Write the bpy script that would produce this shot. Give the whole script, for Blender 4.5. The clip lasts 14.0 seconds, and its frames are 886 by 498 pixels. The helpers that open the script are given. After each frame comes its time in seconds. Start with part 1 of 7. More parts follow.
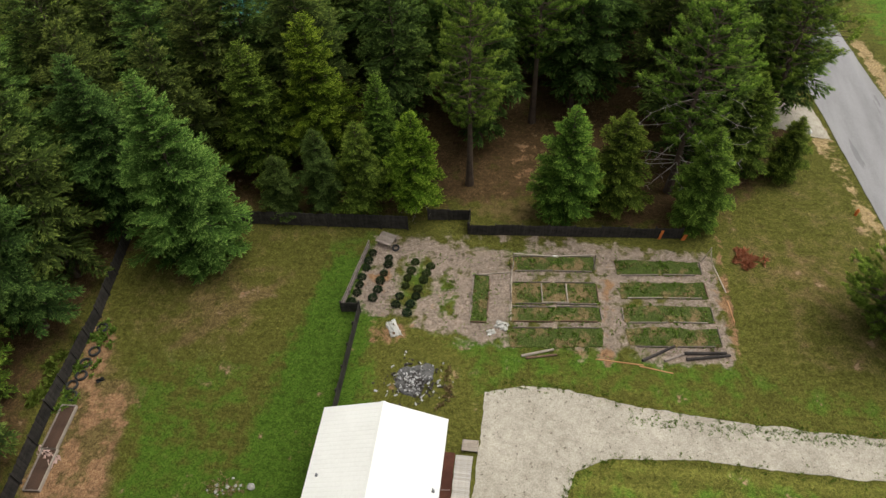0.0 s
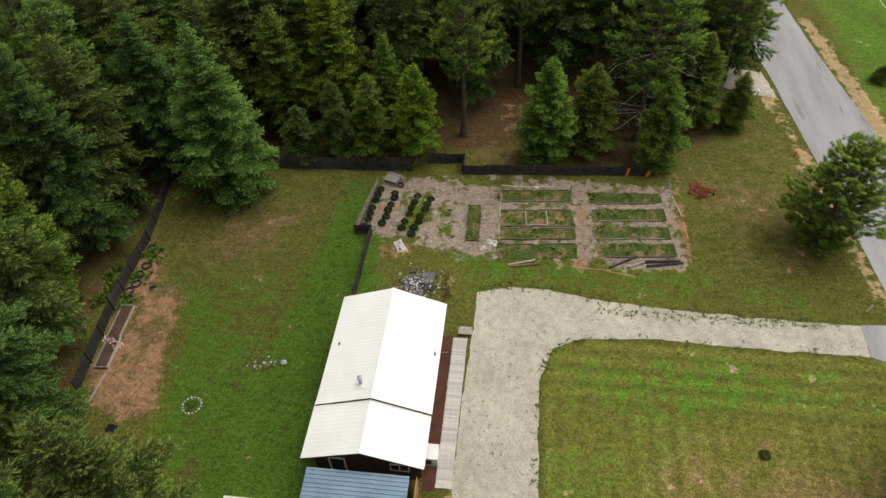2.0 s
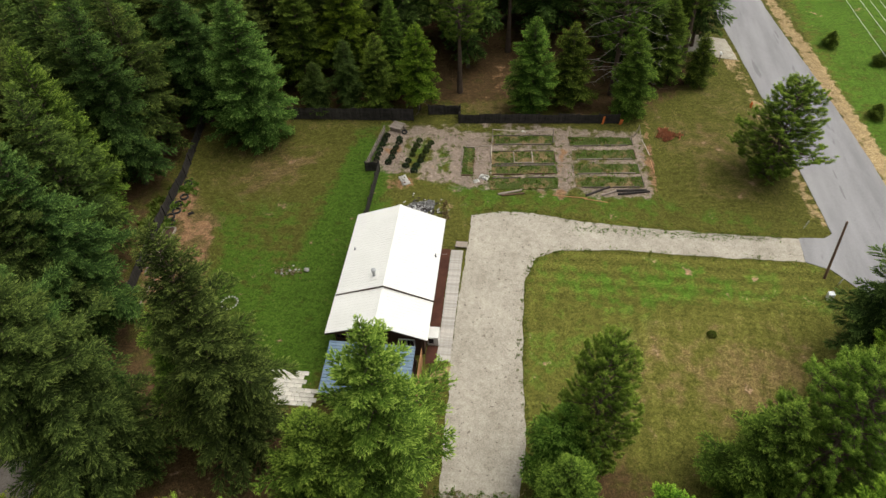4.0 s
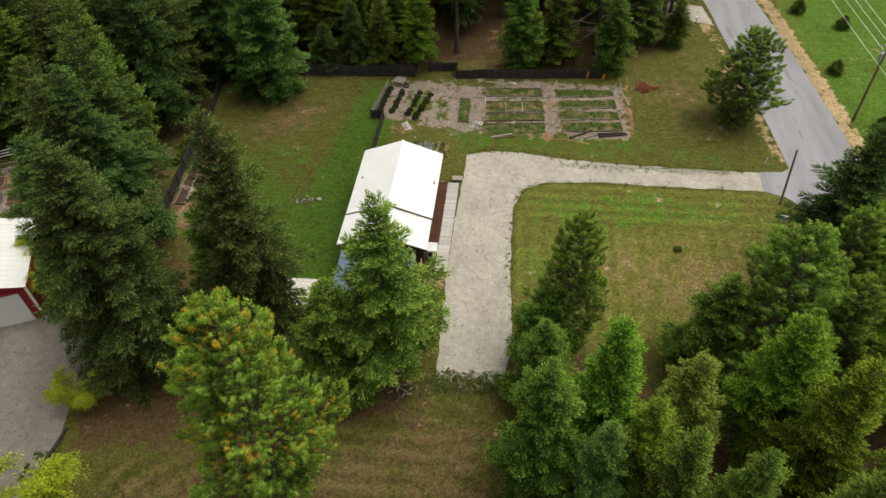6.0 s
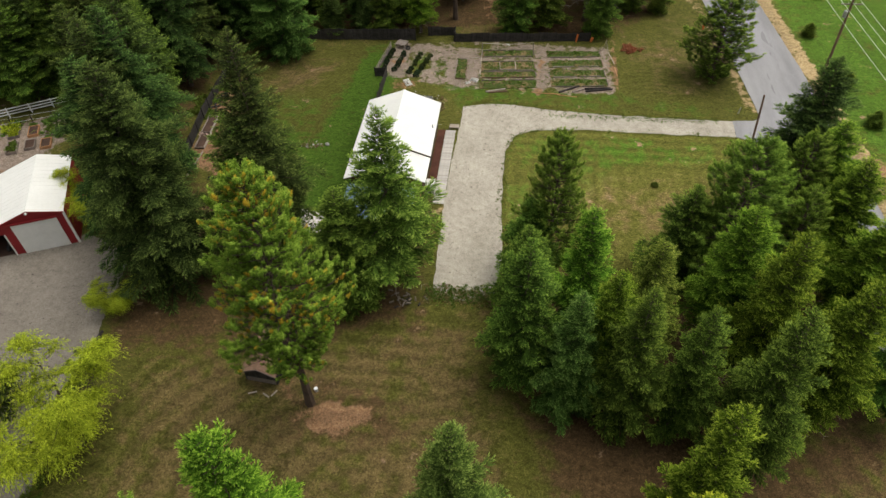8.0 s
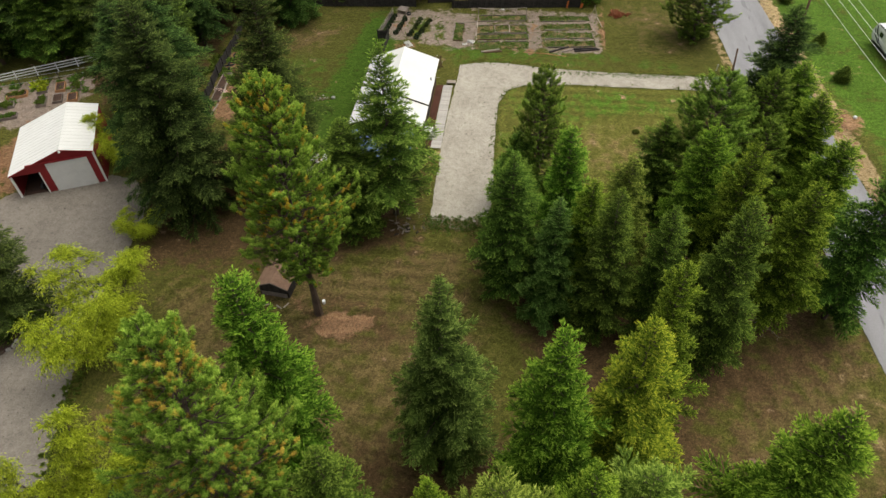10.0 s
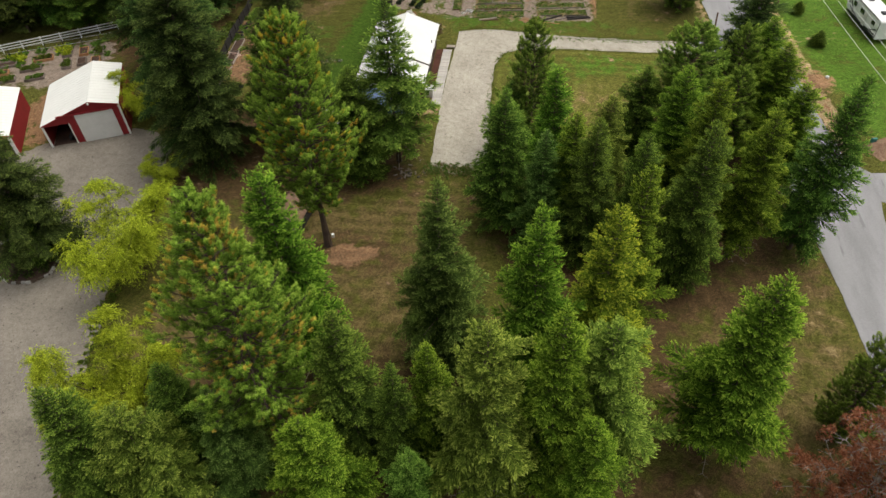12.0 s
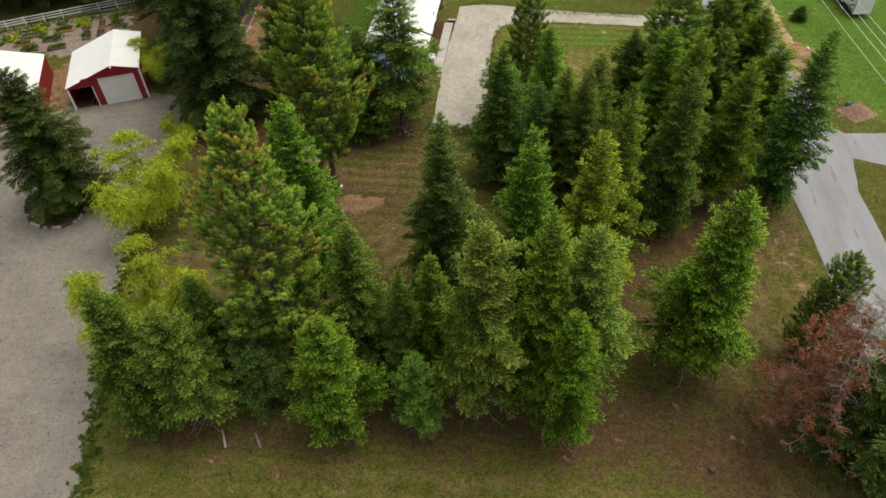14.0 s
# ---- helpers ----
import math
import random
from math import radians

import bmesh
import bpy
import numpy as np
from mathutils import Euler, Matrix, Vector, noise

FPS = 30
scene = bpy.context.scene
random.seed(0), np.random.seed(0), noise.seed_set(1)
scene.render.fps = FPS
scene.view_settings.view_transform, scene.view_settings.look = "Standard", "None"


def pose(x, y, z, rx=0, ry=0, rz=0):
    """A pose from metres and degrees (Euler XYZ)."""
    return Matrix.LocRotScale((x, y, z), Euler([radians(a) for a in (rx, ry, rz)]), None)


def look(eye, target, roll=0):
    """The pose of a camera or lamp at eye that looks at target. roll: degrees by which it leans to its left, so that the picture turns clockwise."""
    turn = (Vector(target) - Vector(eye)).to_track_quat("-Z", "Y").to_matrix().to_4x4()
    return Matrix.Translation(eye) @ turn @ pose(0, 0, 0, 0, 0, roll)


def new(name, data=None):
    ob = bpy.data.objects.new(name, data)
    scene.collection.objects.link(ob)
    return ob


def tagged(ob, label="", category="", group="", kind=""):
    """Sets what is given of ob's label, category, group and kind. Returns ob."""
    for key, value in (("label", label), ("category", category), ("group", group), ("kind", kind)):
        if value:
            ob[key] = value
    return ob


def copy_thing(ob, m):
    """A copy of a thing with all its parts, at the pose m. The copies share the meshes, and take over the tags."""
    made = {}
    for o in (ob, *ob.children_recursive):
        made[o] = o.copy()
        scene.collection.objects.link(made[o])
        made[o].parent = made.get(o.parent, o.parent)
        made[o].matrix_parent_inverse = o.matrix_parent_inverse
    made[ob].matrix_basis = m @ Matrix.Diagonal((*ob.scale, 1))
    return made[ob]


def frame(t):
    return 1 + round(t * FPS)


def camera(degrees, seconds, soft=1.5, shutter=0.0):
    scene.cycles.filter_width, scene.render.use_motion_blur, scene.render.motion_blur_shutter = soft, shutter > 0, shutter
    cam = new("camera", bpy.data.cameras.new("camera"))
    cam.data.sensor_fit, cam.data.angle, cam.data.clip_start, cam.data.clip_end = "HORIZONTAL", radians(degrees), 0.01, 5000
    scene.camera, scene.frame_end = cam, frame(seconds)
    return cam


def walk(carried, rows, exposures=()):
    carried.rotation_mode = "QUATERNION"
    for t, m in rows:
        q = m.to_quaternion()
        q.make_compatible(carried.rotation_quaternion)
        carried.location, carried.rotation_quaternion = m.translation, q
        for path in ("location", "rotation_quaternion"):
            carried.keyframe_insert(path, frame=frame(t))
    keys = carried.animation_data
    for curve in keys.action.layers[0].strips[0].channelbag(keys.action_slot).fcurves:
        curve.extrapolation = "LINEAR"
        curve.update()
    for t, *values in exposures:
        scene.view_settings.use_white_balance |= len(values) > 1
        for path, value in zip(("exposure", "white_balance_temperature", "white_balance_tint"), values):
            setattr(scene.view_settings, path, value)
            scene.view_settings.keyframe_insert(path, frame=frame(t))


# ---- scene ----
cam = camera(66.2, 14.0)
PATH = [
    (0, (-4.971, -11.557, 44.552), (-5.167, -10.232, 43.066), -2.2),
    (0.5, (-4.685, -14.724, 44.818), (-4.877, -13.384, 43.345), -2.2),
    (1, (-4.376, -17.884, 45.188), (-4.566, -16.535, 43.725), -2.2),
    (1.5, (-4.011, -21.039, 45.648), (-4.2, -19.68, 44.193), -2.2),
    (2, (-3.627, -24.243, 46.184), (-3.817, -22.878, 44.735), -2.2),
    (2.5, (-3.298, -27.41, 46.685), (-3.486, -26.038, 45.242), -2.3),
    (3, (-3.04, -30.523, 47.061), (-3.225, -29.146, 45.623), -2.2),
    (5.5, (-1.317, -44.71, 48.202), (-1.499, -43.329, 46.766), -2.1),
    (6, (-0.919, -47.233, 48.15), (-1.106, -45.851, 46.716), -2.2),
    (6.5, (-0.566, -49.693, 48.021), (-0.754, -48.31, 46.589), -2.3),
    (7, (-0.185, -52.061, 47.867), (-0.374, -50.676, 46.436), -2.3),
    (7.5, (0.232, -54.353, 47.765), (0.04, -52.967, 46.336), -2.2),
    (8, (0.695, -56.637, 47.692), (0.499, -55.251, 46.264), -2.3),
    (8.2, (0.88, -57.522, 47.68), (0.682, -56.137, 46.252), -2.3),
    (10.3, (2.6, -66.698, 47.525), (2.394, -65.319, 46.092), -2.5),
    (10.5, (2.727, -67.576, 47.523), (2.52, -66.196, 46.09), -2.5),
    (11, (3.029, -69.673, 47.534), (2.821, -68.295, 46.1), -2.5),
    (11.5, (3.339, -71.616, 47.553), (3.13, -70.24, 46.117), -2.5),
    (12, (3.635, -73.556, 47.57), (3.426, -72.182, 46.132), -2.5),
    (12.5, (3.845, -75.543, 47.595), (3.636, -74.17, 46.157), -2.4),
    (13, (3.983, -77.378, 47.609), (3.776, -76.005, 46.169), -2.4),
    (13.5, (4.116, -79.036, 47.593), (3.91, -77.663, 46.153), -2.3),
    (14, (4.278, -80.644, 47.563), (4.072, -79.272, 46.123), -2.2),
]
walk(cam, [(t, look(eye, target, roll)) for t, eye, target, roll in PATH], [(0, 0.34), (14, 0.34)])

# ---- light ----
SUN_UP, SUN_ROUND = radians(68), radians(62)
world = bpy.data.worlds.new("overcast_sky")
scene.world = world
world.use_nodes = True
wn = world.node_tree.nodes
wl = world.node_tree.links
sky = wn.new("ShaderNodeTexSky")
sky.sky_type = "NISHITA"
sky.sun_disc = False
sky.sun_elevation, sky.sun_rotation = SUN_UP, SUN_ROUND
sky.air_density, sky.dust_density, sky.ozone_density = 1.0, 4.0, 1.0
soft_sky = wn.new("ShaderNodeHueSaturation")
soft_sky.inputs["Saturation"].default_value = 0.12
wl.new(sky.outputs[0], soft_sky.inputs["Color"])
wl.new(soft_sky.outputs[0], wn["Background"].inputs["Color"])
wn["Background"].inputs["Strength"].default_value = 0.15

sun_data = bpy.data.lights.new("sun", "SUN")
sun_data.energy, sun_data.angle, sun_data.color = 1.25, radians(48), (1.0, 0.965, 0.81)
sun = new("sun", sun_data)
sun_from = Vector((math.sin(SUN_ROUND) * math.cos(SUN_UP), math.cos(SUN_ROUND) * math.cos(SUN_UP), math.sin(SUN_UP)))
sun.matrix_world = look(sun_from * 200, (0, 0, 0))


# ---- helpers for meshes ----
def part(name, bm, material, parent=None, label=""):
    """Link a bmesh as one mesh object under a thing or a part."""
    me = bpy.data.meshes.new(name)
    bm.to_mesh(me)
    bm.free()
    return link(name, me, material, parent, label)


def link(name, me, material, parent=None, label=""):
    if material:
        me.materials.append(material)
    ob = new(name, me)
    ob.parent = parent
    if label:
        ob["label"] = label
    return ob


def thing(name, label, category, at=(0, 0, 0), turn=0, group="", kind=""):
    ob = new(name)
    ob.empty_display_size = 0.2
    ob.matrix_world = pose(*at, 0, 0, turn)
    return tagged(ob, label, category, group, kind)


def box(bm, centre, size, turn=0, tip=0, lean=0):
    """A box in bm: centre, full size, turned about z, tipped about its x, leaned about its y (degrees)."""
    m = pose(*centre, tip, lean, turn) @ Matrix.Diagonal((*size, 1))
    return bmesh.ops.create_cube(bm, size=1, matrix=m)["verts"]


def rod(bm, a, b, r0, r1=None, sides=6):
    """A tapered rod from a to b."""
    a, b = Vector(a), Vector(b)
    r1 = r0 if r1 is None else r1
    d = b - a
    m = Matrix.Translation((a + b) / 2) @ d.to_track_quat("Z", "Y").to_matrix().to_4x4()
    bmesh.ops.create_cone(bm, cap_ends=True, segments=sides, radius1=r0, radius2=r1, depth=d.length, matrix=m)


def bevelled(bm, width):
    bmesh.ops.bevel(bm, geom=bm.edges[:], offset=width, segments=1, affect="EDGES", profile=0.5)
    return bm


def slab(name, outline, z, depth, material, parent=None, label="", ragged=0.0, step=0.5, seed=0):
    """A flat sheet with thickness from a plan outline; its edge wavers by ragged metres."""
    rng = random.Random(seed)
    pts = []
    n = len(outline)
    for i in range(n):
        a, b = Vector(outline[i]), Vector(outline[(i + 1) % n])
        k = max(1, int((b - a).length / (step * 0.5))) if ragged else 1
        side = Vector((b.y - a.y, a.x - b.x)).normalized()
        for j in range(k):
            p = a.lerp(b, j / k)
            w = ragged * (noise.noise((p.x * 0.5, p.y * 0.5, seed)) * 1.3 + noise.noise((p.x * 2.1, p.y * 2.1, seed + 5)) * 0.7)
            pts.append(p + side * w)
    bm = bmesh.new()
    top = bm.faces.new([bm.verts.new((p.x, p.y, z)) for p in pts])
    if top.normal.z < 0 or sum(pts[i].x * pts[(i + 1) % len(pts)].y - pts[(i + 1) % len(pts)].x * pts[i].y for i in range(len(pts))) < 0:
        top.normal_flip()
    out = bmesh.ops.extrude_face_region(bm, geom=[top])
    bmesh.ops.translate(bm, vec=(0, 0, -depth), verts=[v for v in out["geom"] if isinstance(v, bmesh.types.BMVert)])
    bmesh.ops.recalc_face_normals(bm, faces=bm.faces[:])
    bmesh.ops.triangulate(bm, faces=[f for f in bm.faces if len(f.verts) > 4])
    return part(name, bm, material, parent, label)


# ---- materials ----
def shader(name, rough=0.8, metal=0.0, spec=0.3):
    m = bpy.data.materials.new(name)
    m.use_nodes = True
    nt = m.node_tree
    p = nt.nodes["Principled BSDF"]
    p.inputs["Roughness"].default_value = rough
    p.inputs["Metallic"].default_value = metal
    p.inputs["Specular IOR Level"].default_value = spec
    return m, nt, p


def noise_node(nt, scale, detail=4.0, rough=0.6, where="Object", stretch=None, warp=0.0):
    n = nt.nodes.new("ShaderNodeTexNoise")
    n.inputs["Distortion"].default_value = warp
    n.inputs["Scale"].default_value, n.inputs["Detail"].default_value, n.inputs["Roughness"].default_value = scale, detail, rough
    tc = nt.nodes.new("ShaderNodeTexCoord")
    if stretch:
        mp = nt.nodes.new("ShaderNodeMapping")
        mp.inputs["Scale"].default_value = stretch
        nt.links.new(tc.outputs[where], mp.inputs["Vector"])
        nt.links.new(mp.outputs[0], n.inputs["Vector"])
    else:
        nt.links.new(tc.outputs[where], n.inputs["Vector"])
    return n.outputs["Fac"]


def ramp(nt, fac, stops):
    r = nt.nodes.new("ShaderNodeValToRGB")
    while len(r.color_ramp.elements) < len(stops):
        r.color_ramp.elements.new(0.5)
    for e, (at, c) in zip(r.color_ramp.elements, stops):
        e.position = at
        e.color = (*c, 1) if len(c) == 3 else c
    nt.links.new(fac, r.inputs[0])
    return r.outputs[0]


def mix(nt, fac, a, b, mode="MIX"):
    n = nt.nodes.new("ShaderNodeMix")
    n.data_type, n.blend_type = "RGBA", mode
    for sock, v in ((n.inputs[0], fac), (n.inputs[6], a), (n.inputs[7], b)):
        if isinstance(v, bpy.types.NodeSocket):
            nt.links.new(v, sock)
        else:
            sock.default_value = v if isinstance(v, (int, float)) else (*v, 1)
    return n.outputs[2]


def maths(nt, op, a, b=0.0, clamp=False):
    n = nt.nodes.new("ShaderNodeMath")
    n.operation, n.use_clamp = op, clamp
    for sock, v in zip(n.inputs, (a, b)):
        if isinstance(v, bpy.types.NodeSocket):
            nt.links.new(v, sock)
        else:
            sock.default_value = v
    return n.outputs[0]


def bump(nt, p, height, strength=0.5, distance=0.05):
    b = nt.nodes.new("ShaderNodeBump")
    b.inputs["Strength"].default_value, b.inputs["Distance"].default_value = strength, distance
    nt.links.new(height, b.inputs["Height"])
    nt.links.new(b.outputs[0], p.inputs["Normal"])


def plain(name, dark, light, rough=0.8, metal=0.0, big=0.8, fine=14.0, relief=0.3, spread=0.02, spec=0.3, stretch=None, vary=0.0):
    """A surface with two colours mixed by coarse and fine noise, with fine relief."""
    m, nt, p = shader(name, rough, metal, spec)
    a = noise_node(nt, big, 3.0)
    b = noise_node(nt, fine, 5.0, 0.7, stretch=stretch)
    f = maths(nt, "ADD", maths(nt, "MULTIPLY", a, 0.5), maths(nt, "MULTIPLY", b, 0.5))
    col = ramp(nt, f, [(0.36, dark), (0.64, light)])
    if vary:
        oi = nt.nodes.new("ShaderNodeObjectInfo")
        hs = nt.nodes.new("ShaderNodeHueSaturation")
        nt.links.new(maths(nt, "ADD", maths(nt, "MULTIPLY", oi.outputs["Random"], vary), 1 - vary / 2), hs.inputs["Value"])
        nt.links.new(col, hs.inputs["Color"])
        col = hs.outputs[0]
    nt.links.new(col, p.inputs["Base Color"])
    if relief:
        bump(nt, p, b, relief, spread)
    return m


def foliage(name, inner, outer, young_lit, vary=0.35, sheen=0.35, hue=0.045):
    """Needles or leaves: colour runs from painted-in shade inside to lit, growing tips, and differs from twig to twig.
    """
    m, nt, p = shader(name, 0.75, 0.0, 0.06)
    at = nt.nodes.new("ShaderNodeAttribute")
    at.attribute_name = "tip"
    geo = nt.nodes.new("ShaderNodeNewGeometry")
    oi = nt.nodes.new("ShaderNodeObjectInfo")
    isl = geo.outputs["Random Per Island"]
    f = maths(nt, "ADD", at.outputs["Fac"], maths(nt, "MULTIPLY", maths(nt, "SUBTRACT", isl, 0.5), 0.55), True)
    col = ramp(nt, f, [(0.05, inner), (0.55, outer), (1.0, young_lit)])
    hs = nt.nodes.new("ShaderNodeHueSaturation")
    nt.links.new(maths(nt, "ADD", maths(nt, "MULTIPLY", oi.outputs["Random"], vary), 1 - vary / 2), hs.inputs["Value"])
    nt.links.new(maths(nt, "ADD", maths(nt, "MULTIPLY", oi.outputs["Random"], hue), 0.5 - hue / 2), hs.inputs["Hue"])
    nt.links.new(col, hs.inputs["Color"])
    nt.links.new(hs.outputs[0], p.inputs["Base Color"])
    tr = nt.nodes.new("ShaderNodeBsdfTranslucent")
    nt.links.new(hs.outputs[0], tr.inputs["Color"])
    ms = nt.nodes.new("ShaderNodeMixShader")
    ms.inputs[0].default_value = sheen
    nt.links.new(p.outputs[0], ms.inputs[1])
    nt.links.new(tr.outputs[0], ms.inputs[2])
    nt.links.new(ms.outputs[0], nt.nodes["Material Output"].inputs["Surface"])
    return m


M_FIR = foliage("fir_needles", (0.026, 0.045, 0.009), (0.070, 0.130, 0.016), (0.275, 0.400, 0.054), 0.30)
# fir needles darkened to paint in the shade of the dense wood
M_FIR_SHADE = foliage("shaded_fir_needles", (0.023, 0.036, 0.010), (0.058, 0.096, 0.018), (0.205, 0.280, 0.055), 0.40)
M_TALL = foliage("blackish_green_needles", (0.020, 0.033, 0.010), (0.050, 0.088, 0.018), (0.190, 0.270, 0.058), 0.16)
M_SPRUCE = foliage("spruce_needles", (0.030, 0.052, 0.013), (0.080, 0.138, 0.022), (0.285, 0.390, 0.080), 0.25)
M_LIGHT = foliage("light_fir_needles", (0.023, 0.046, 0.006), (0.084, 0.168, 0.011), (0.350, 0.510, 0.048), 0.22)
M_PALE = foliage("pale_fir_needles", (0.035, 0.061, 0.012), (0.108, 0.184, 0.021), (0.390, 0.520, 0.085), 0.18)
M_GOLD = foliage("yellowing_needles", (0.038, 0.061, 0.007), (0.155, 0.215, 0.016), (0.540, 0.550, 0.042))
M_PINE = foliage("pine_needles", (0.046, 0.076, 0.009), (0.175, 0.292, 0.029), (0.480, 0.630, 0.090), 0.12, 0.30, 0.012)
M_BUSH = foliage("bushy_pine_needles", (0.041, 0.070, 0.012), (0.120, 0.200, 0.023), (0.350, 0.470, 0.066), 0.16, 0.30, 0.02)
M_GOLDTUFT = foliage("golden_needles", (0.22, 0.150, 0.016), (0.62, 0.470, 0.036), (0.78, 0.640, 0.065))
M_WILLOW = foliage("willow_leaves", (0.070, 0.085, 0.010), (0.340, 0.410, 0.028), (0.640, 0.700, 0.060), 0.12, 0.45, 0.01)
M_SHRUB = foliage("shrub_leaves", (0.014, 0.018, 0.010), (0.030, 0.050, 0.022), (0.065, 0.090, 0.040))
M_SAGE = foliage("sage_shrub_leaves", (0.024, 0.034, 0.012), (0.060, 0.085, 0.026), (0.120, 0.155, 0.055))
M_WEED = foliage("weed_leaves", (0.070, 0.095, 0.018), (0.115, 0.185, 0.028), (0.200, 0.280, 0.050))
M_DEAD = foliage("dead_needles", (0.180, 0.076, 0.034), (0.400, 0.165, 0.080), (0.520, 0.270, 0.145))
M_RUST = foliage("browned_needles", (0.14, 0.080, 0.020), (0.48, 0.27, 0.05), (0.66, 0.46, 0.08))
M_STRAW = foliage("dry_straw", (0.10, 0.074, 0.032), (0.24, 0.180, 0.085), (0.36, 0.280, 0.150))
M_BARK = plain("bark", (0.045, 0.032, 0.024), (0.12, 0.085, 0.06), 0.95, fine=9, relief=0.8, spread=0.05)
M_GREYWOOD = plain("bare_twigs", (0.20, 0.17, 0.15), (0.40, 0.35, 0.31), 0.9, fine=9, relief=0.4)
M_ROOF = plain("white_metal_roof", (0.66, 0.65, 0.605), (0.74, 0.73, 0.685), 0.42, big=0.35, fine=5, relief=0.04, spec=0.4)
M_BLUEROOF = plain("blue_metal_roof", (0.11, 0.17, 0.23), (0.19, 0.26, 0.33), 0.35, 0.25, relief=0.05)
M_SIDING = plain("brown_siding", (0.05, 0.026, 0.018), (0.085, 0.045, 0.030), 0.75, stretch=(1, 1, 20))
M_TRIM = plain("white_trim", (0.62, 0.61, 0.57), (0.74, 0.73, 0.69), 0.5, relief=0.05)
M_RED = plain("red_barn_paint", (0.20, 0.013, 0.016), (0.27, 0.020, 0.022), 0.6, relief=0.1)
M_DARKFENCE = plain("dark_weathered_boards", (0.010, 0.009, 0.008), (0.060, 0.052, 0.045), 0.9, big=2.2, fine=7, relief=0.4, vary=0.5, stretch=(1, 1, 0.05))
M_GREYPLANK = plain("grey_weathered_plank", (0.13, 0.105, 0.088), (0.27, 0.225, 0.19), 0.9, fine=8, relief=0.3, vary=0.45)
M_PALEPLANK = plain("pale_sun_bleached_board", (0.26, 0.215, 0.175), (0.42, 0.36, 0.30), 0.85, fine=8, relief=0.2, vary=0.4)
M_WALK = plain("pale_grey_walk_planks", (0.33, 0.30, 0.26), (0.56, 0.52, 0.47), 0.85, fine=8, relief=0.2, vary=0.35)
M_CHAR = plain("charred_log", (0.015, 0.013, 0.012), (0.06, 0.05, 0.045), 0.95, fine=8, relief=0.6)
M_NEWWOOD = plain("fresh_cut_wood", (0.30, 0.14, 0.06), (0.46, 0.25, 0.12), 0.8, fine=8, relief=0.2)
M_POLE = plain("utility_pole_wood", (0.10, 0.062, 0.042), (0.20, 0.125, 0.08), 0.9, fine=7, relief=0.3)
M_STEEL = plain("galvanised_steel", (0.32, 0.33, 0.34), (0.5, 0.5, 0.5), 0.4, 0.7, relief=0.1)
M_BLACK = plain("black_rubber", (0.012, 0.012, 0.012), (0.03, 0.03, 0.03), 0.8, relief=0.2)
M_STONE = plain("pale_field_stone", (0.22, 0.21, 0.19), (0.46, 0.44, 0.40), 0.9, fine=10, relief=0.6, vary=0.5)
M_ASH = plain("ash_and_char", (0.015, 0.015, 0.015), (0.16, 0.155, 0.15), 0.95, big=3.0, fine=11, relief=0.8)
M_ASHLUMP = plain("pale_ash_lumps", (0.20, 0.19, 0.19), (0.55, 0.54, 0.53), 0.95)
M_TARP = plain("white_tarp", (0.58, 0.56, 0.52), (0.78, 0.76, 0.72), 0.6, relief=0.4, spread=0.05)
M_PAVER = plain("concrete_paver", (0.44, 0.41, 0.35), (0.66, 0.62, 0.55), 0.9, fine=9, relief=0.3, vary=0.25)
M_PINK = plain("faded_pink_plastic", (0.55, 0.36, 0.31), (0.72, 0.56, 0.50), 0.7)
M_SOIL = plain("dark_soil", (0.035, 0.02, 0.014), (0.08, 0.045, 0.03), 0.95, fine=12, relief=0.8)
M_BARKMULCH = plain("red_brown_mulch", (0.045, 0.016, 0.010), (0.095, 0.036, 0.022), 0.95, fine=16, relief=0.8)
M_ORANGE = plain("orange_paint", (0.55, 0.14, 0.03), (0.65, 0.2, 0.05), 0.6)
M_TEAL = plain("teal_metal_roof", (0.02, 0.12, 0.10), (0.04, 0.18, 0.15), 0.5)
M_WHITE = plain("white_gloss_paint", (0.70, 0.70, 0.69), (0.80, 0.80, 0.79), 0.3, relief=0.03)
M_DARKMETAL = plain("dark_metal", (0.02, 0.02, 0.022), (0.05, 0.05, 0.055), 0.5, 0.4)
M_GREYPAINT = plain("grey_paint", (0.14, 0.14, 0.15), (0.22, 0.22, 0.23), 0.6)
M_MELON = plain("bright_fabric", (0.5, 0.03, 0.02), (0.6, 0.05, 0.04), 0.8)
M_GLASS, _nt, _p = shader("dark_window_glass", 0.06, 0.0, 0.6)
_p.inputs["Base Color"].default_value = (0.02, 0.025, 0.03, 1)


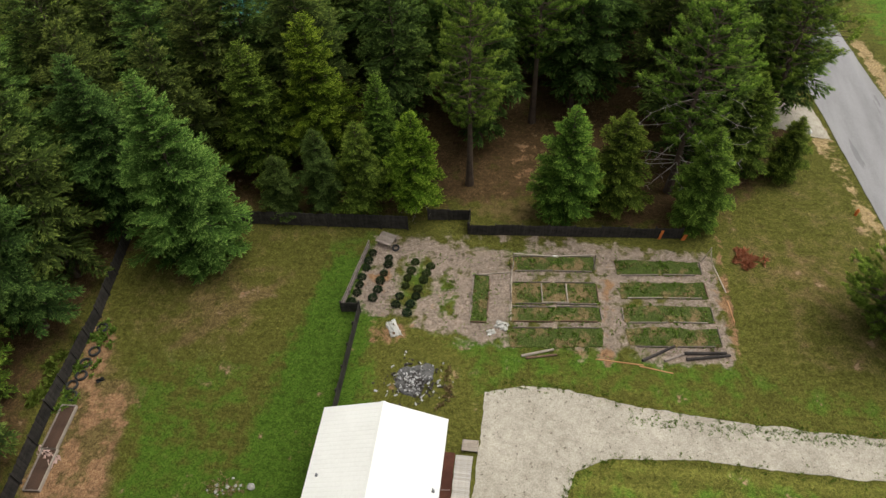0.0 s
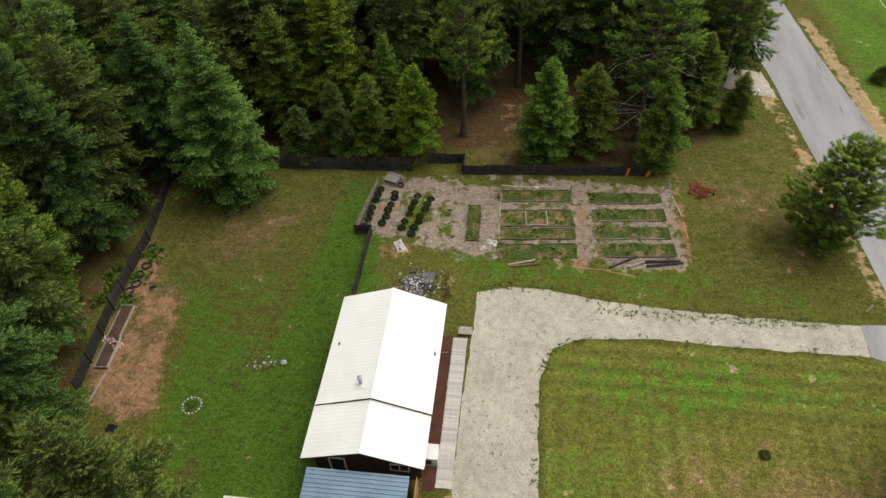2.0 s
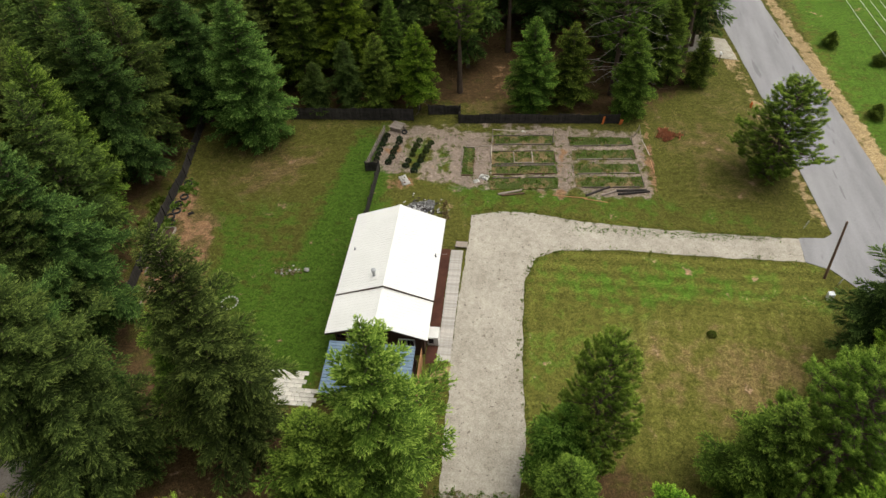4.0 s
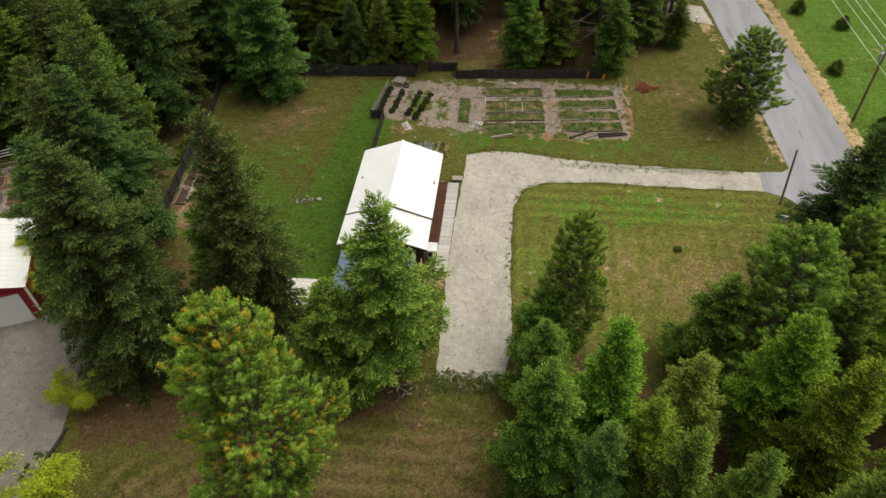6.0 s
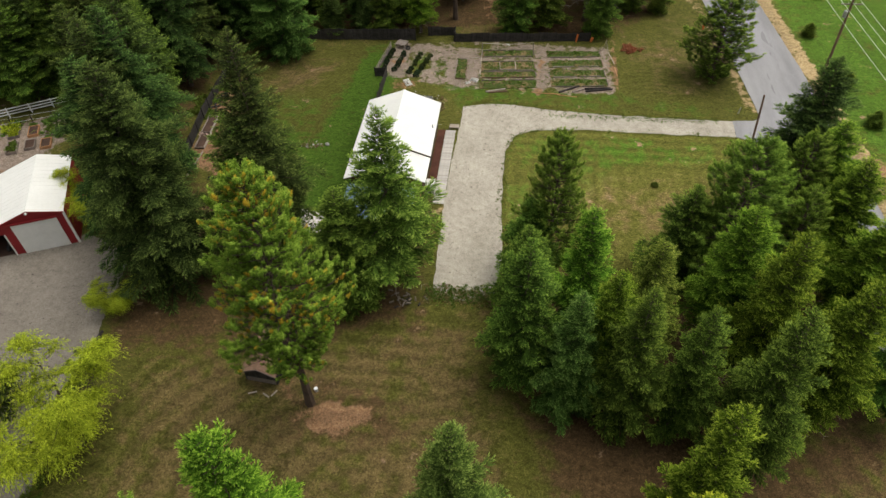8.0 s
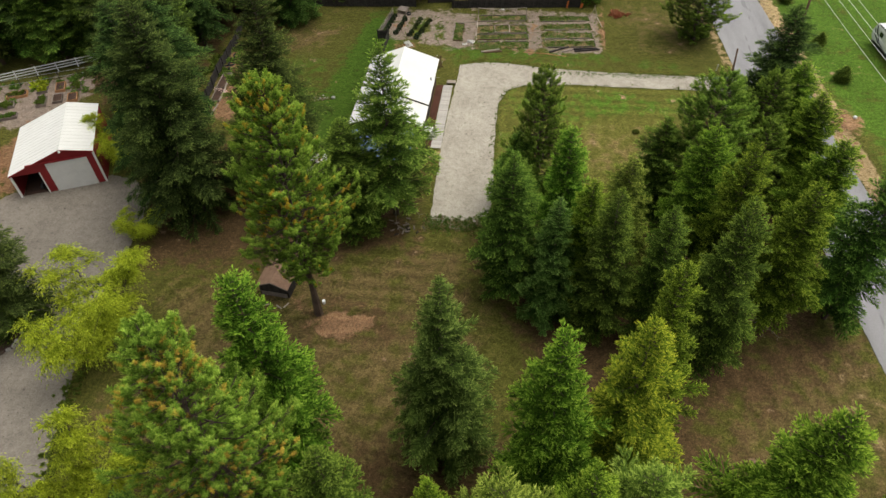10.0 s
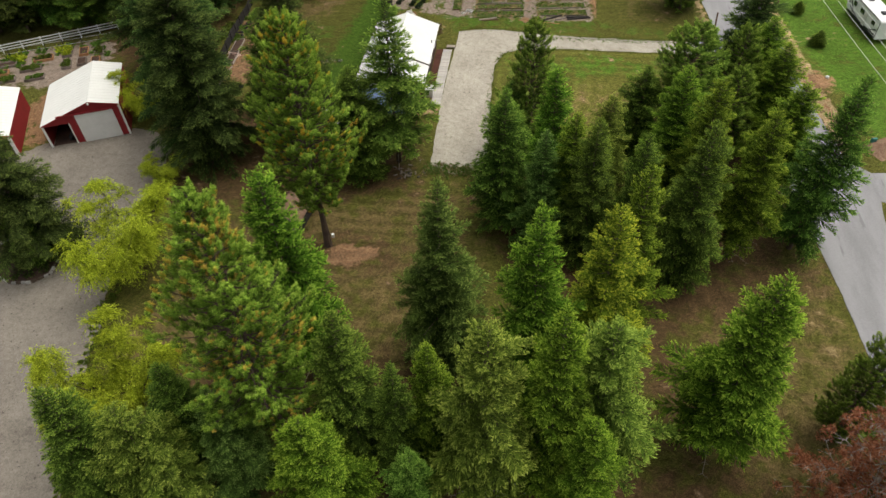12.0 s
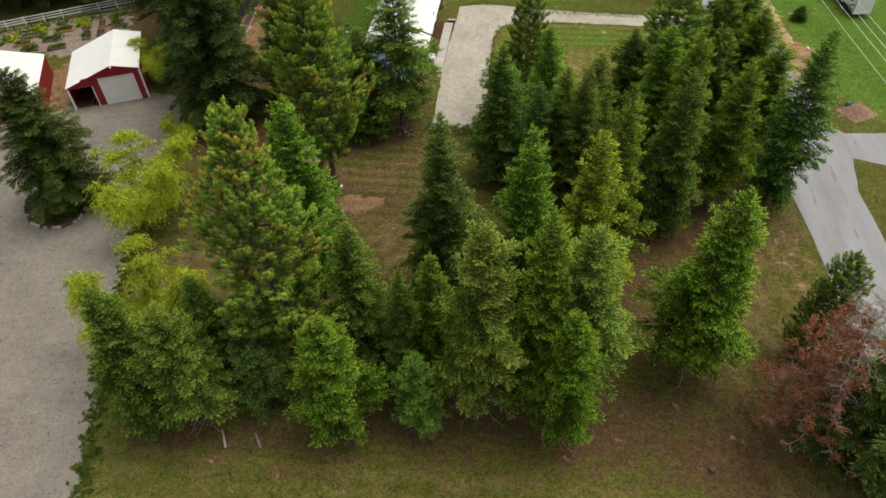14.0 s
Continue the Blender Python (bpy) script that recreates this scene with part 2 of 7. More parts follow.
def ground_material():
    m, nt, p = shader("grass_and_litter", 0.95, 0.0, 0.1)

    def at(name):
        a = nt.nodes.new("ShaderNodeAttribute")
        a.attribute_name = name
        return a.outputs["Fac"]
    coarse = noise_node(nt, 0.16, 5, 0.65)
    mid = noise_node(nt, 0.8, 3, 0.55)
    fine = noise_node(nt, 6.0, 4, 0.75, warp=1.6)
    tuft = noise_node(nt, 2.6, 3, 0.6, warp=0.8)
    swath = noise_node(nt, 1.0, 4, 0.65, stretch=(0.5, 2.4, 1))
    blade = noise_node(nt, 17.0, 2, 0.6, warp=2.0)
    grain = maths(nt, "ADD", maths(nt, "MULTIPLY", fine, 0.6), maths(nt, "MULTIPLY", blade, 0.4))
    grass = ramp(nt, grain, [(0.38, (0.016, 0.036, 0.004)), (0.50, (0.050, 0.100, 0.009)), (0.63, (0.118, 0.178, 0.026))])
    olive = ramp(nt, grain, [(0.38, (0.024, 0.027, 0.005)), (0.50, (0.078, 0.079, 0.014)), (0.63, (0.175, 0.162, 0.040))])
    brown = ramp(nt, grain, [(0.38, (0.036, 0.025, 0.010)), (0.50, (0.108, 0.078, 0.028)), (0.63, (0.24, 0.182, 0.076))])
    litter = ramp(nt, grain, [(0.38, (0.026, 0.017, 0.008)), (0.50, (0.078, 0.048, 0.021)), (0.63, (0.155, 0.098, 0.046))])
    pebbles = maths(nt, "ADD", maths(nt, "MULTIPLY", noise_node(nt, 24.0, 2, 0.6), 0.6), maths(nt, "MULTIPLY", noise_node(nt, 5.0, 3, 0.6), 0.4))
    stones = ramp(nt, pebbles, [(0.36, (0.105, 0.076, 0.056)), (0.50, (0.215, 0.165, 0.130)), (0.64, (0.37, 0.305, 0.25))])
    sandy = ramp(nt, grain, [(0.38, (0.12, 0.080, 0.032)), (0.50, (0.29, 0.205, 0.100)), (0.63, (0.46, 0.36, 0.21))])
    bare = ramp(nt, grain, [(0.38, (0.075, 0.039, 0.019)), (0.50, (0.210, 0.118, 0.060)), (0.63, (0.34, 0.22, 0.13))])
    wob = maths(nt, "ADD", maths(nt, "MULTIPLY", maths(nt, "SUBTRACT", mid, 0.5), 1.6), maths(nt, "MULTIPLY", maths(nt, "SUBTRACT", coarse, 0.5), 1.5))
    wob = maths(nt, "ADD", wob, maths(nt, "MULTIPLY", maths(nt, "SUBTRACT", tuft, 0.5), 0.4))

    def edge(name, lo=0.22, hi=0.78):
        r = nt.nodes.new("ShaderNodeMapRange")
        r.interpolation_type = "SMOOTHSTEP"
        r.inputs["From Min"].default_value, r.inputs["From Max"].default_value = lo, hi
        nt.links.new(maths(nt, "ADD", at(name), wob), r.inputs["Value"])
        return r.outputs[0]
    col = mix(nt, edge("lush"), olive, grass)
    col = mix(nt, edge("dry"), col, brown)
    col = mix(nt, edge("litter"), col, litter)
    col = mix(nt, edge("sand", 0.35, 0.65), col, sandy)
    col = mix(nt, edge("gravel", 0.35, 0.65), col, stones)
    col = mix(nt, edge("earth", 0.35, 0.65), col, bare)
    mow = nt.nodes.new("ShaderNodeMapRange")
    mow.inputs["To Min"].default_value, mow.inputs["To Max"].default_value = 0.70, 1.70
    nt.links.new(at("mown"), mow.inputs["Value"])
    col = mix(nt, 1.0, col, mow.outputs[0], "MULTIPLY")
    mott = nt.nodes.new("ShaderNodeMapRange")
    mott.inputs["From Min"].default_value, mott.inputs["From Max"].default_value = 0.34, 0.66
    mott.inputs["To Min"].default_value, mott.inputs["To Max"].default_value = 0.52, 1.55
    nt.links.new(maths(nt, "ADD", maths(nt, "MULTIPLY", tuft, 0.45), maths(nt, "ADD", maths(nt, "ADD", maths(nt, "MULTIPLY", mid, 0.18), maths(nt, "MULTIPLY", swath, 0.22)), maths(nt, "MULTIPLY", coarse, 0.15))), mott.inputs["Value"])
    col = mix(nt, 1.0, col, mott.outputs[0], "MULTIPLY")
    nt.links.new(col, p.inputs["Base Color"])
    h = maths(nt, "ADD", fine, maths(nt, "MULTIPLY", tuft, 0.8))
    bump(nt, p, h, 0.6, 0.06)
    return m


def gravel(name, dark, light, weeds=0.0, pebble=9.0):
    m, nt, p = shader(name, 0.95, 0.0, 0.15)
    big = noise_node(nt, 0.25, 5, 0.6)
    mid = noise_node(nt, 1.6, 4, 0.7)
    fine = noise_node(nt, pebble, 4, 0.8)
    f = maths(nt, "ADD", maths(nt, "MULTIPLY", fine, 0.5), maths(nt, "ADD", maths(nt, "MULTIPLY", mid, 0.25), maths(nt, "MULTIPLY", big, 0.25)))
    col = ramp(nt, f, [(0.38, dark), (0.60, light)])
    spots = noise_node(nt, 3.0, 3, 0.6)
    col = mix(nt, ramp(nt, spots, [(0.63, (0, 0, 0)), (0.68, (0.75, 0.75, 0.75))]), col, (dark[0] * 0.45, dark[1] * 0.42, dark[2] * 0.4))
    if weeds:
        w = noise_node(nt, 0.8, 5, 0.7)
        col = mix(nt, ramp(nt, w, [(0.62 - weeds, (0, 0, 0)), (0.72 - weeds, (0.8, 0.8, 0.8))]), col, (0.075, 0.095, 0.028))
    nt.links.new(col, p.inputs["Base Color"])
    bump(nt, p, fine, 0.8, 0.05)
    return m


def asphalt():
    m, nt, p = shader("worn_grey_asphalt", 0.9, 0.0, 0.2)
    big = noise_node(nt, 0.2, 5, 0.6, stretch=(2.2, 0.35, 1))
    fine = noise_node(nt, 9.0, 4, 0.8)
    f = maths(nt, "ADD", maths(nt, "MULTIPLY", big, 0.6), maths(nt, "MULTIPLY", fine, 0.4))
    col = ramp(nt, f, [(0.36, (0.20, 0.194, 0.196)), (0.64, (0.31, 0.300, 0.303))])
    seam = noise_node(nt, 0.9, 3, 0.6, stretch=(1.0, 0.12, 1))
    col = mix(nt, ramp(nt, seam, [(0.64, (0, 0, 0)), (0.67, (0.45, 0.45, 0.45))]), col, (0.12, 0.115, 0.118))
    nt.links.new(col, p.inputs["Base Color"])
    bump(nt, p, fine, 0.4, 0.02)
    return m


M_GROUND = ground_material()
M_DRIVE = gravel("pale_gravel", (0.220, 0.192, 0.150), (0.485, 0.440, 0.365), 0.0)
M_YARD = gravel("grey_packed_gravel", (0.125, 0.107, 0.086), (0.255, 0.225, 0.188), 0.0, 6.0)
M_DIRT = gravel("bare_brown_dirt", (0.13, 0.075, 0.045), (0.30, 0.19, 0.13), 0.05)
M_ROAD = asphalt()

# ---- ground ----
def inside(px, py, poly):
    """Signed distance from points to a plan outline, positive within."""
    d = np.full(px.shape, 1e9)
    odd = np.zeros(px.shape, bool)
    n = len(poly)
    for i in range(n):
        (ax, ay), (bx, by) = poly[i], poly[(i + 1) % n]
        ex, ey = bx - ax, by - ay
        t = np.clip(((px - ax) * ex + (py - ay) * ey) / (ex * ex + ey * ey), 0, 1)
        d = np.minimum(d, np.hypot(px - ax - t * ex, py - ay - t * ey))
        crosses = (ay > py) != (by > py)
        with np.errstate(divide="ignore", invalid="ignore"):
            odd ^= crosses & (px < (bx - ax) * (py - ay) / (by - ay) + ax)
    return np.where(odd, d, -d)


def zone(px, py, poly, blur=2.0):
    return np.clip(0.5 + inside(px, py, poly) / (2 * blur), 0, 1)


def spot(px, py, x, y, rx, ry):
    return np.clip(1.3 - np.hypot((px - x) / rx, (py - y) / ry), 0, 1)


def build_ground():
    far = [120, 170, 260, 420, 700, 1200, 2000]
    xs = np.array([-v for v in far[::-1]] + list(np.arange(-92, 80, 0.75)) + far)
    ys = np.array([-v for v in far[::-1]] + list(np.arange(-100, 96, 0.75)) + far)
    gx, gy = np.meshgrid(xs, ys)
    px, py = gx.ravel(), gy.ravel()
    lawn_w = [(-38, 29), (-18, 29), (-17.5, 20), (-17, 10), (-17, -5), (-24, -8), (-29, -2), (-32, 8), (-37, 18)]
    lawn_e = [(-0.5, 9.5), (27, 9.7), (27, 3), (24, -2), (14, -10), (-0.5, -14)]
    strip_n = [(-9, 20), (14, 18), (26, 16), (28, 14), (4, 14), (-7, 14)]
    field_e = [(37, 90), (36.5, 25), (39, 8), (43, -10), (80, -14), (80, 90)]
    north_e = [(13, 31), (13, 18), (27, 17), (27, 40), (22, 42)]
    garden = [(12.3, 30), (13, 18.4), (-4.5, 17.6), (-11, 19.4), (-18.3, 21), (-17, 29), (-8.7, 30.3)]
    wood_n = [(-90, 96), (22, 96), (24, 50), (19, 40), (10, 32.5), (-8, 33), (-39, 31), (-40, 12), (-38, -3), (-42, -6), (-60, 13), (-90, 14)]
    grove_w = [(-38, 1), (-25, -8), (-8, -9), (-8, -19), (-17, -22), (-33, -24), (-39, -14)]
    grove_e = [(2, -8), (8, -12), (14, -18), (18, -8), (31, -2), (31, -30), (22, -36), (6, -33), (-0.5, -22)]
    clearing = [(-31, -26), (-2, -18), (2, -34), (-1, -50), (-18, -48), (-30, -42)]
    grove_s = [(-28, -44), (-3, -40), (14, -34), (24, -42), (23, -56), (10, -57), (-26, -60)]
    verge = [(20, -30), (33, -24), (33.5, -60), (24, -60), (18, -45)]
    strip_w = [(-38, 18), (-36, 16), (-32.5, 11.5), (-30.6, 4), (-31, 1), (-36, 1), (-37.5, 10)]
    # lawn_w is raised for greener grass and to darken it with wood shade
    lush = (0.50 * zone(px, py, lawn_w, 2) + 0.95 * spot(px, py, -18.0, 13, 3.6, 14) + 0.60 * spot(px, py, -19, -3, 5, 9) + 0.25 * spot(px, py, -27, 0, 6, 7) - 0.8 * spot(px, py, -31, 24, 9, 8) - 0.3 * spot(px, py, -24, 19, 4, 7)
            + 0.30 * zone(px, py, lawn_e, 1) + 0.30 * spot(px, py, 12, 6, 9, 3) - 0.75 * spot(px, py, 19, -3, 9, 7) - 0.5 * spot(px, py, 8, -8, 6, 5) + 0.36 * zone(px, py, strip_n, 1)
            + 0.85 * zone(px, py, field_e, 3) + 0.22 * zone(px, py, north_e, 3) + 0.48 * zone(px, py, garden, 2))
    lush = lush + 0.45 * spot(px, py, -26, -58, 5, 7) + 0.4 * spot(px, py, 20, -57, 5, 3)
    dry = (0.66 * zone(px, py, clearing, 3) + 0.62 * zone(px, py, verge, 3) + 0.3 * zone(px, py, north_e, 2) + 0.55 * spot(px, py, 17, -3, 11, 6.5)
           + 0.55 * zone(px, py, strip_w, 1.0) + 0.50 * spot(px, py, -31, 21, 7, 9) + 0.45 * spot(px, py, -26 + (py - 21) * 0.9, py, 0.8, 9) * (np.abs(py - 21) < 5) + 0.4 * spot(px, py, -22, 29, 6, 1.3) + 0.4 * spot(px, py, -2, 30, 12, 1.2) + 0.7 * spot(px, py, -4, 33.6, 6, 2.2) + 0.10 * spot(px, py, 18, 27, 6, 9))
    dry = dry + 0.34 * ((py < -57) & (px > -27) & (px < 32))
    # grove_s and the southern spots run heavier, partly to paint in tree shade
    litter = (0.30 * spot(px, py, -25, -24, 9, 5) + 0.2 * spot(px, py, -8, -22, 5, 5) + 0.85 * zone(px, py, wood_n, 2.5) - 0.7 * spot(px, py, -4, 33.4, 6, 2.2) + 0.75 * zone(px, py, grove_w, 2.5) + 0.78 * zone(px, py, grove_e, 3.5) + 0.5 * spot(px, py, 10, -33, 9, 6) + 0.58 * zone(px, py, grove_s, 2) + 0.35 * spot(px, py, 19, -57, 7, 4) + 0.3 * spot(px, py, 26, -56, 6, 6)
              + 0.7 * spot(px, py, -11.5, -29.5, 6, 3.4) + 0.25 * spot(px, py, -33, 6, 2.0, 6))
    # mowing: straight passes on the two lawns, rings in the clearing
    # west lawn lowered: the wood's shade is painted into its grass tone
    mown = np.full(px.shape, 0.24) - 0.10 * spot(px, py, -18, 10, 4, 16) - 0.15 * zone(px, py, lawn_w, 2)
    on_e = inside(px, py, lawn_e) > 0
    rows = np.where(py > 4.0, np.sin(py * 4.1 + 0.3 * np.sin(px * 0.4)), np.sin(px * 3.9 + 0.4 * np.sin(py * 0.3)))
    mown = np.where(on_e, 0.54 + 0.20 * rows + 0.16 * spot(px, py, 17, -2, 11, 6.5), mown)
    ring = np.hypot(px + 10, (py + 35) * 1.3)
    on_c = inside(px, py, clearing) > 0
    mown = np.where(on_c, 0.15 + 0.19 * np.sin(ring * 3.2 + np.sin(px * 0.5)), mown)
    mown = np.where(py < -58, 0.27 + 0.14 * np.sin(py * 3.5 + 0.5 * np.sin(px * 0.3)), mown)
    mown = np.where(inside(px, py, field_e) > 0, 0.50 + 0.06 * np.sin(px * 0.9 + py * 0.25), mown)
    mown = np.where(inside(px, py, verge) > 0, 0.24 + 0.16 * np.sin(px * 2.6 + py * 1.1), mown)
    gravelly = 0.80 * zone(px, py, garden, 0.8) - 0.20 * zone(px, py, [(-5.2, 28.6), (2.7, 29.2), (3.0, 18.4), (-4.9, 17.8)], 0.5) - 0.16 * zone(px, py, [(3.9, 29.2), (11.7, 29.6), (12.0, 19.3), (4.2, 18.6)], 0.5) - 0.55 * spot(px, py, -10, 23, 1.4, 3.4) - 0.55 * spot(px, py, -13.4, 24.2, 0.9, 4.2) - 0.55 * spot(px, py, -12.3, 23.6, 0.7, 4.2) - 0.35 * spot(px, py, -6, 29, 6, 1.2) - 0.22 * spot(px, py, -3, 18.3, 9, 1.0)
    bare_n = [(-38.2, 17.6), (-35.9, 17.2), (-35.4, 11.7), (-37.5, 11.7)]
    bare_w = [(-37.4, 11.8), (-32.9, 11.6), (-31.2, 4.3), (-30.0, -0.6), (-34.0, -1.4), (-36.8, 2.5)]
    dry = dry + 0.75 * zone(px, py, bare_w, 0.6)
    lush = lush - 0.3 * zone(px, py, bare_w, 0.6)
    earth = (0.85 * zone(px, py, bare_n, 0.5) + 0.40 * zone(px, py, bare_w, 0.5) + 0.40 * spot(px, py, -32.6, 1.5, 3.0, 3.0) + 0.35 * spot(px, py, -35.0, 6, 1.0, 6) + 0.3 * spot(px, py, -32.3, 8, 0.7, 4) + 0.75 * spot(px, py, -14.2, 18.9, 1.9, 1.7) + 0.80 * spot(px, py, 39.8, 4.5, 2.0, 3.6) + 0.5 * spot(px, py, 39.2, -1.0, 1.0, 3.0)
             + 0.72 * zone(px, py, [(-54.5, -16.5), (-51.5, -15.0), (-55, -3), (-58, -2), (-58.5, -9)], 0.8) + 0.35 * spot(px, py, -11.4, 14.5, 2.6, 2.2) + 0.45 * spot(px, py, 0.5, 18.5, 6, 0.8) + 0.95 * spot(px, py, 12.75, 24 , 0.55, 7.5) + 0.55 * spot(px, py, 3.3, 24, 0.9, 6) + 0.45 * spot(px, py, -15.6, 24.5, 2.2, 3.5)
             + 0.42 * spot(px, py, -1.5, 38.5, 6, 4.5) + 0.3 * spot(px, py, -22, 50, 7, 5) + 0.45 * spot(px, py, 43.2, -8.6, 3, 3) + 0.85 * spot(px, py, -12.2, -29.6, 3.6, 2.0) + 0.35 * spot(px, py, -17.5, -27.6, 3.0, 1.6) + 0.4 * spot(px, py, -24, -21.5, 4.0, 2.0))
    kitchen = [(-70, -3.5), (-57.5, -4.5), (-53.5, 1.0), (-53.0, 6.5), (-56, 9.5), (-62, 7.0), (-72, 1.5)]
    gravelly = gravelly + 0.78 * zone(px, py, kitchen, 1.0)
    litter = litter + 0.45 * zone(px, py, kitchen, 1.0)
    lush = lush + 0.1 * zone(px, py, kitchen, 1.0)
    verge_e = [(33.2, 66), (34.6, 66), (36.5, 50), (38.1, 32), (38.8, 20), (39.6, 8), (40.5, -4), (39.6, -9), (38.4, -10.7), (37.4, 0), (37.0, 12), (36.4, 25), (35.0, 42)]
    verge_w = [(26.3, 50), (28.1, 30), (28.9, 19), (29.0, 15), (28.2, 15.4), (27.2, 22), (26.6, 30), (25.2, 42), (24.2, 46), (24.6, 50)]
    sand = (0.85 * zone(px, py, verge_e, 0.5) + 0.58 * zone(px, py, verge_w, 0.5) + 0.75 * spot(px, py, -7.6, -4.9, 1.3, 1.5) + 0.42 * spot(px, py, -6.3, 23.2, 0.8, 3.2) + 0.4 * spot(px, py, -9.0, 14.4, 0.7, 1.4)
            + 0.12 * spot(px, py, 22, 6, 4, 2) + 0.25 * spot(px, py, 30, -35, 3, 12))
    nx, ny = len(xs), len(ys)
    me = bpy.data.meshes.new("ground")
    verts = np.column_stack([px, py, np.zeros_like(px)])
    i = np.arange(nx * ny).reshape(ny, nx)
    quads = np.column_stack([i[:-1, :-1].ravel(), i[:-1, 1:].ravel(), i[1:, 1:].ravel(), i[1:, :-1].ravel()])
    me.from_pydata(verts.tolist(), [], quads.tolist())
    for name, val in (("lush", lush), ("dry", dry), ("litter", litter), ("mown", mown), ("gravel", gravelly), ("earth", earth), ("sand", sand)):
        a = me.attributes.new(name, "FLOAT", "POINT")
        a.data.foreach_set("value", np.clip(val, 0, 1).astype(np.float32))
    me.update()
    return tagged(link("ground", me, M_GROUND), "mown green and dry brown grass with forest litter under trees", "ground", kind="structure")


build_ground()

drive = [(-6.2, -16.2), (-6.5, -3.0), (-6.5, 2.0), (-6.1, 10.2), (-6.1, 14.3), (-3.3, 15.1), (0.2, 15.1), (5, 14.2), (11.7, 13.7), (18, 13.5), (25.9, 13.4),
         (25.7, 10.3), (17.5, 10.3), (8.4, 10.5), (2.8, 10.0), (0.5, 8.8), (-0.5, 6.0), (-0.6, 0.5), (-0.4, -5.0), (0.0, -11.0), (-0.5, -15.6), (-3, -16.8)]
tagged(slab("gravel_driveway", drive, 0.03, 0.1, M_DRIVE, ragged=0.11, step=0.35, seed=3), "pale gravel driveway with ragged grassy edges", "driveway", kind="structure")
road = [(24.5, 90), (25.6, 60), (26.6, 50), (28.2, 30), (28.9, 19), (29.2, 14.4), (28.3, 13.7), (25.9, 13.5), (25.7, 10.3), (27.8, 9.5), (30.2, 6.5), (31.0, -6), (32.0, -20), (32.9, -30), (33.6, -45), (34.5, -95),
        (41.5, -95), (40.2, -45), (39.6, -31), (39.2, -23), (40.2, -17.5), (43.5, -18.6), (75, -23), (75, -13), (45, -12.6), (40.6, -13), (38.6, -10.8), (37.6, 0), (37.2, 12), (36.6, 25), (35.2, 42), (33.4, 57), (32.4, 68), (31.4, 90)]
tagged(slab("road", road, 0.05, 0.14, M_ROAD, ragged=0.06, step=0.6, seed=5), "worn grey asphalt road with a side lane", "road", kind="structure")
yard = [(-60, -17.6), (-54, -17.0), (-51, -14.5), (-42.5, -11.4), (-40.2, -11.6), (-36.5, -15), (-35.3, -24), (-35.8, -30), (-33.5, -38), (-31.5, -46), (-28.8, -54), (-26, -63), (-27, -95), (-46, -95), (-60, -60)]
tagged(slab("gravel_yard", yard, 0.025, 0.1, M_YARD, ragged=0.3, step=0.5, seed=11), "grey packed gravel yard before the red barns", "yard", kind="structure")


# ---- trees ----
def mesh_arrays(name, verts, faces, tips, material, parent):
    me = bpy.data.meshes.new(name)
    me.from_pydata(verts.tolist(), [], faces)
    a = me.attributes.new("tip", "FLOAT", "POINT")
    a.data.foreach_set("value", np.asarray(tips, np.float32))
    me.update()
    return link(name, me, material, parent)


def twigs(base, way, side, length, width, droop):
    """Slim bent needle twigs: arrays of base points, directions and sideways vectors; four points and two triangles each."""
    n = len(base)
    mid = base + way * (length * 0.45)[:, None]
    tip = base + way * length[:, None]
    tip[:, 2] -= droop * length
    v = np.stack([base, mid + side * width[:, None], tip, mid - side * width[:, None]], 1).reshape(-1, 3)
    f = [(4 * i, 4 * i + 1, 4 * i + 2, 4 * i + 3) for i in range(n)]
    return v, f


def trunk_mesh(parent, h, r, lean, rng, material=None):
    bm = bmesh.new()
    rings = 7
    last = None
    for i in range(rings + 1):
        z = h * i / rings
        rad = r * (1 - 0.97 * i / rings) ** 1.25 * (1.25 if i == 0 else 1)
        c = Vector((lean[0] * z / h + 0.03 * rng.uniform(-1, 1), lean[1] * z / h + 0.03 * rng.uniform(-1, 1), z))
        ring = [bm.verts.new(c + Vector((math.cos(a) * rad, math.sin(a) * rad, 0))) for a in [k * math.tau / 7 for k in range(7)]]
        if last:
            for k in range(7):
                bm.faces.new((last[k], last[(k + 1) % 7], ring[(k + 1) % 7], ring[k]))
        last = ring
    return part("trunk", bm, material or M_BARK, parent)


def unit(v):
    return v / (np.linalg.norm(v, axis=1)[:, None] + 1e-9)


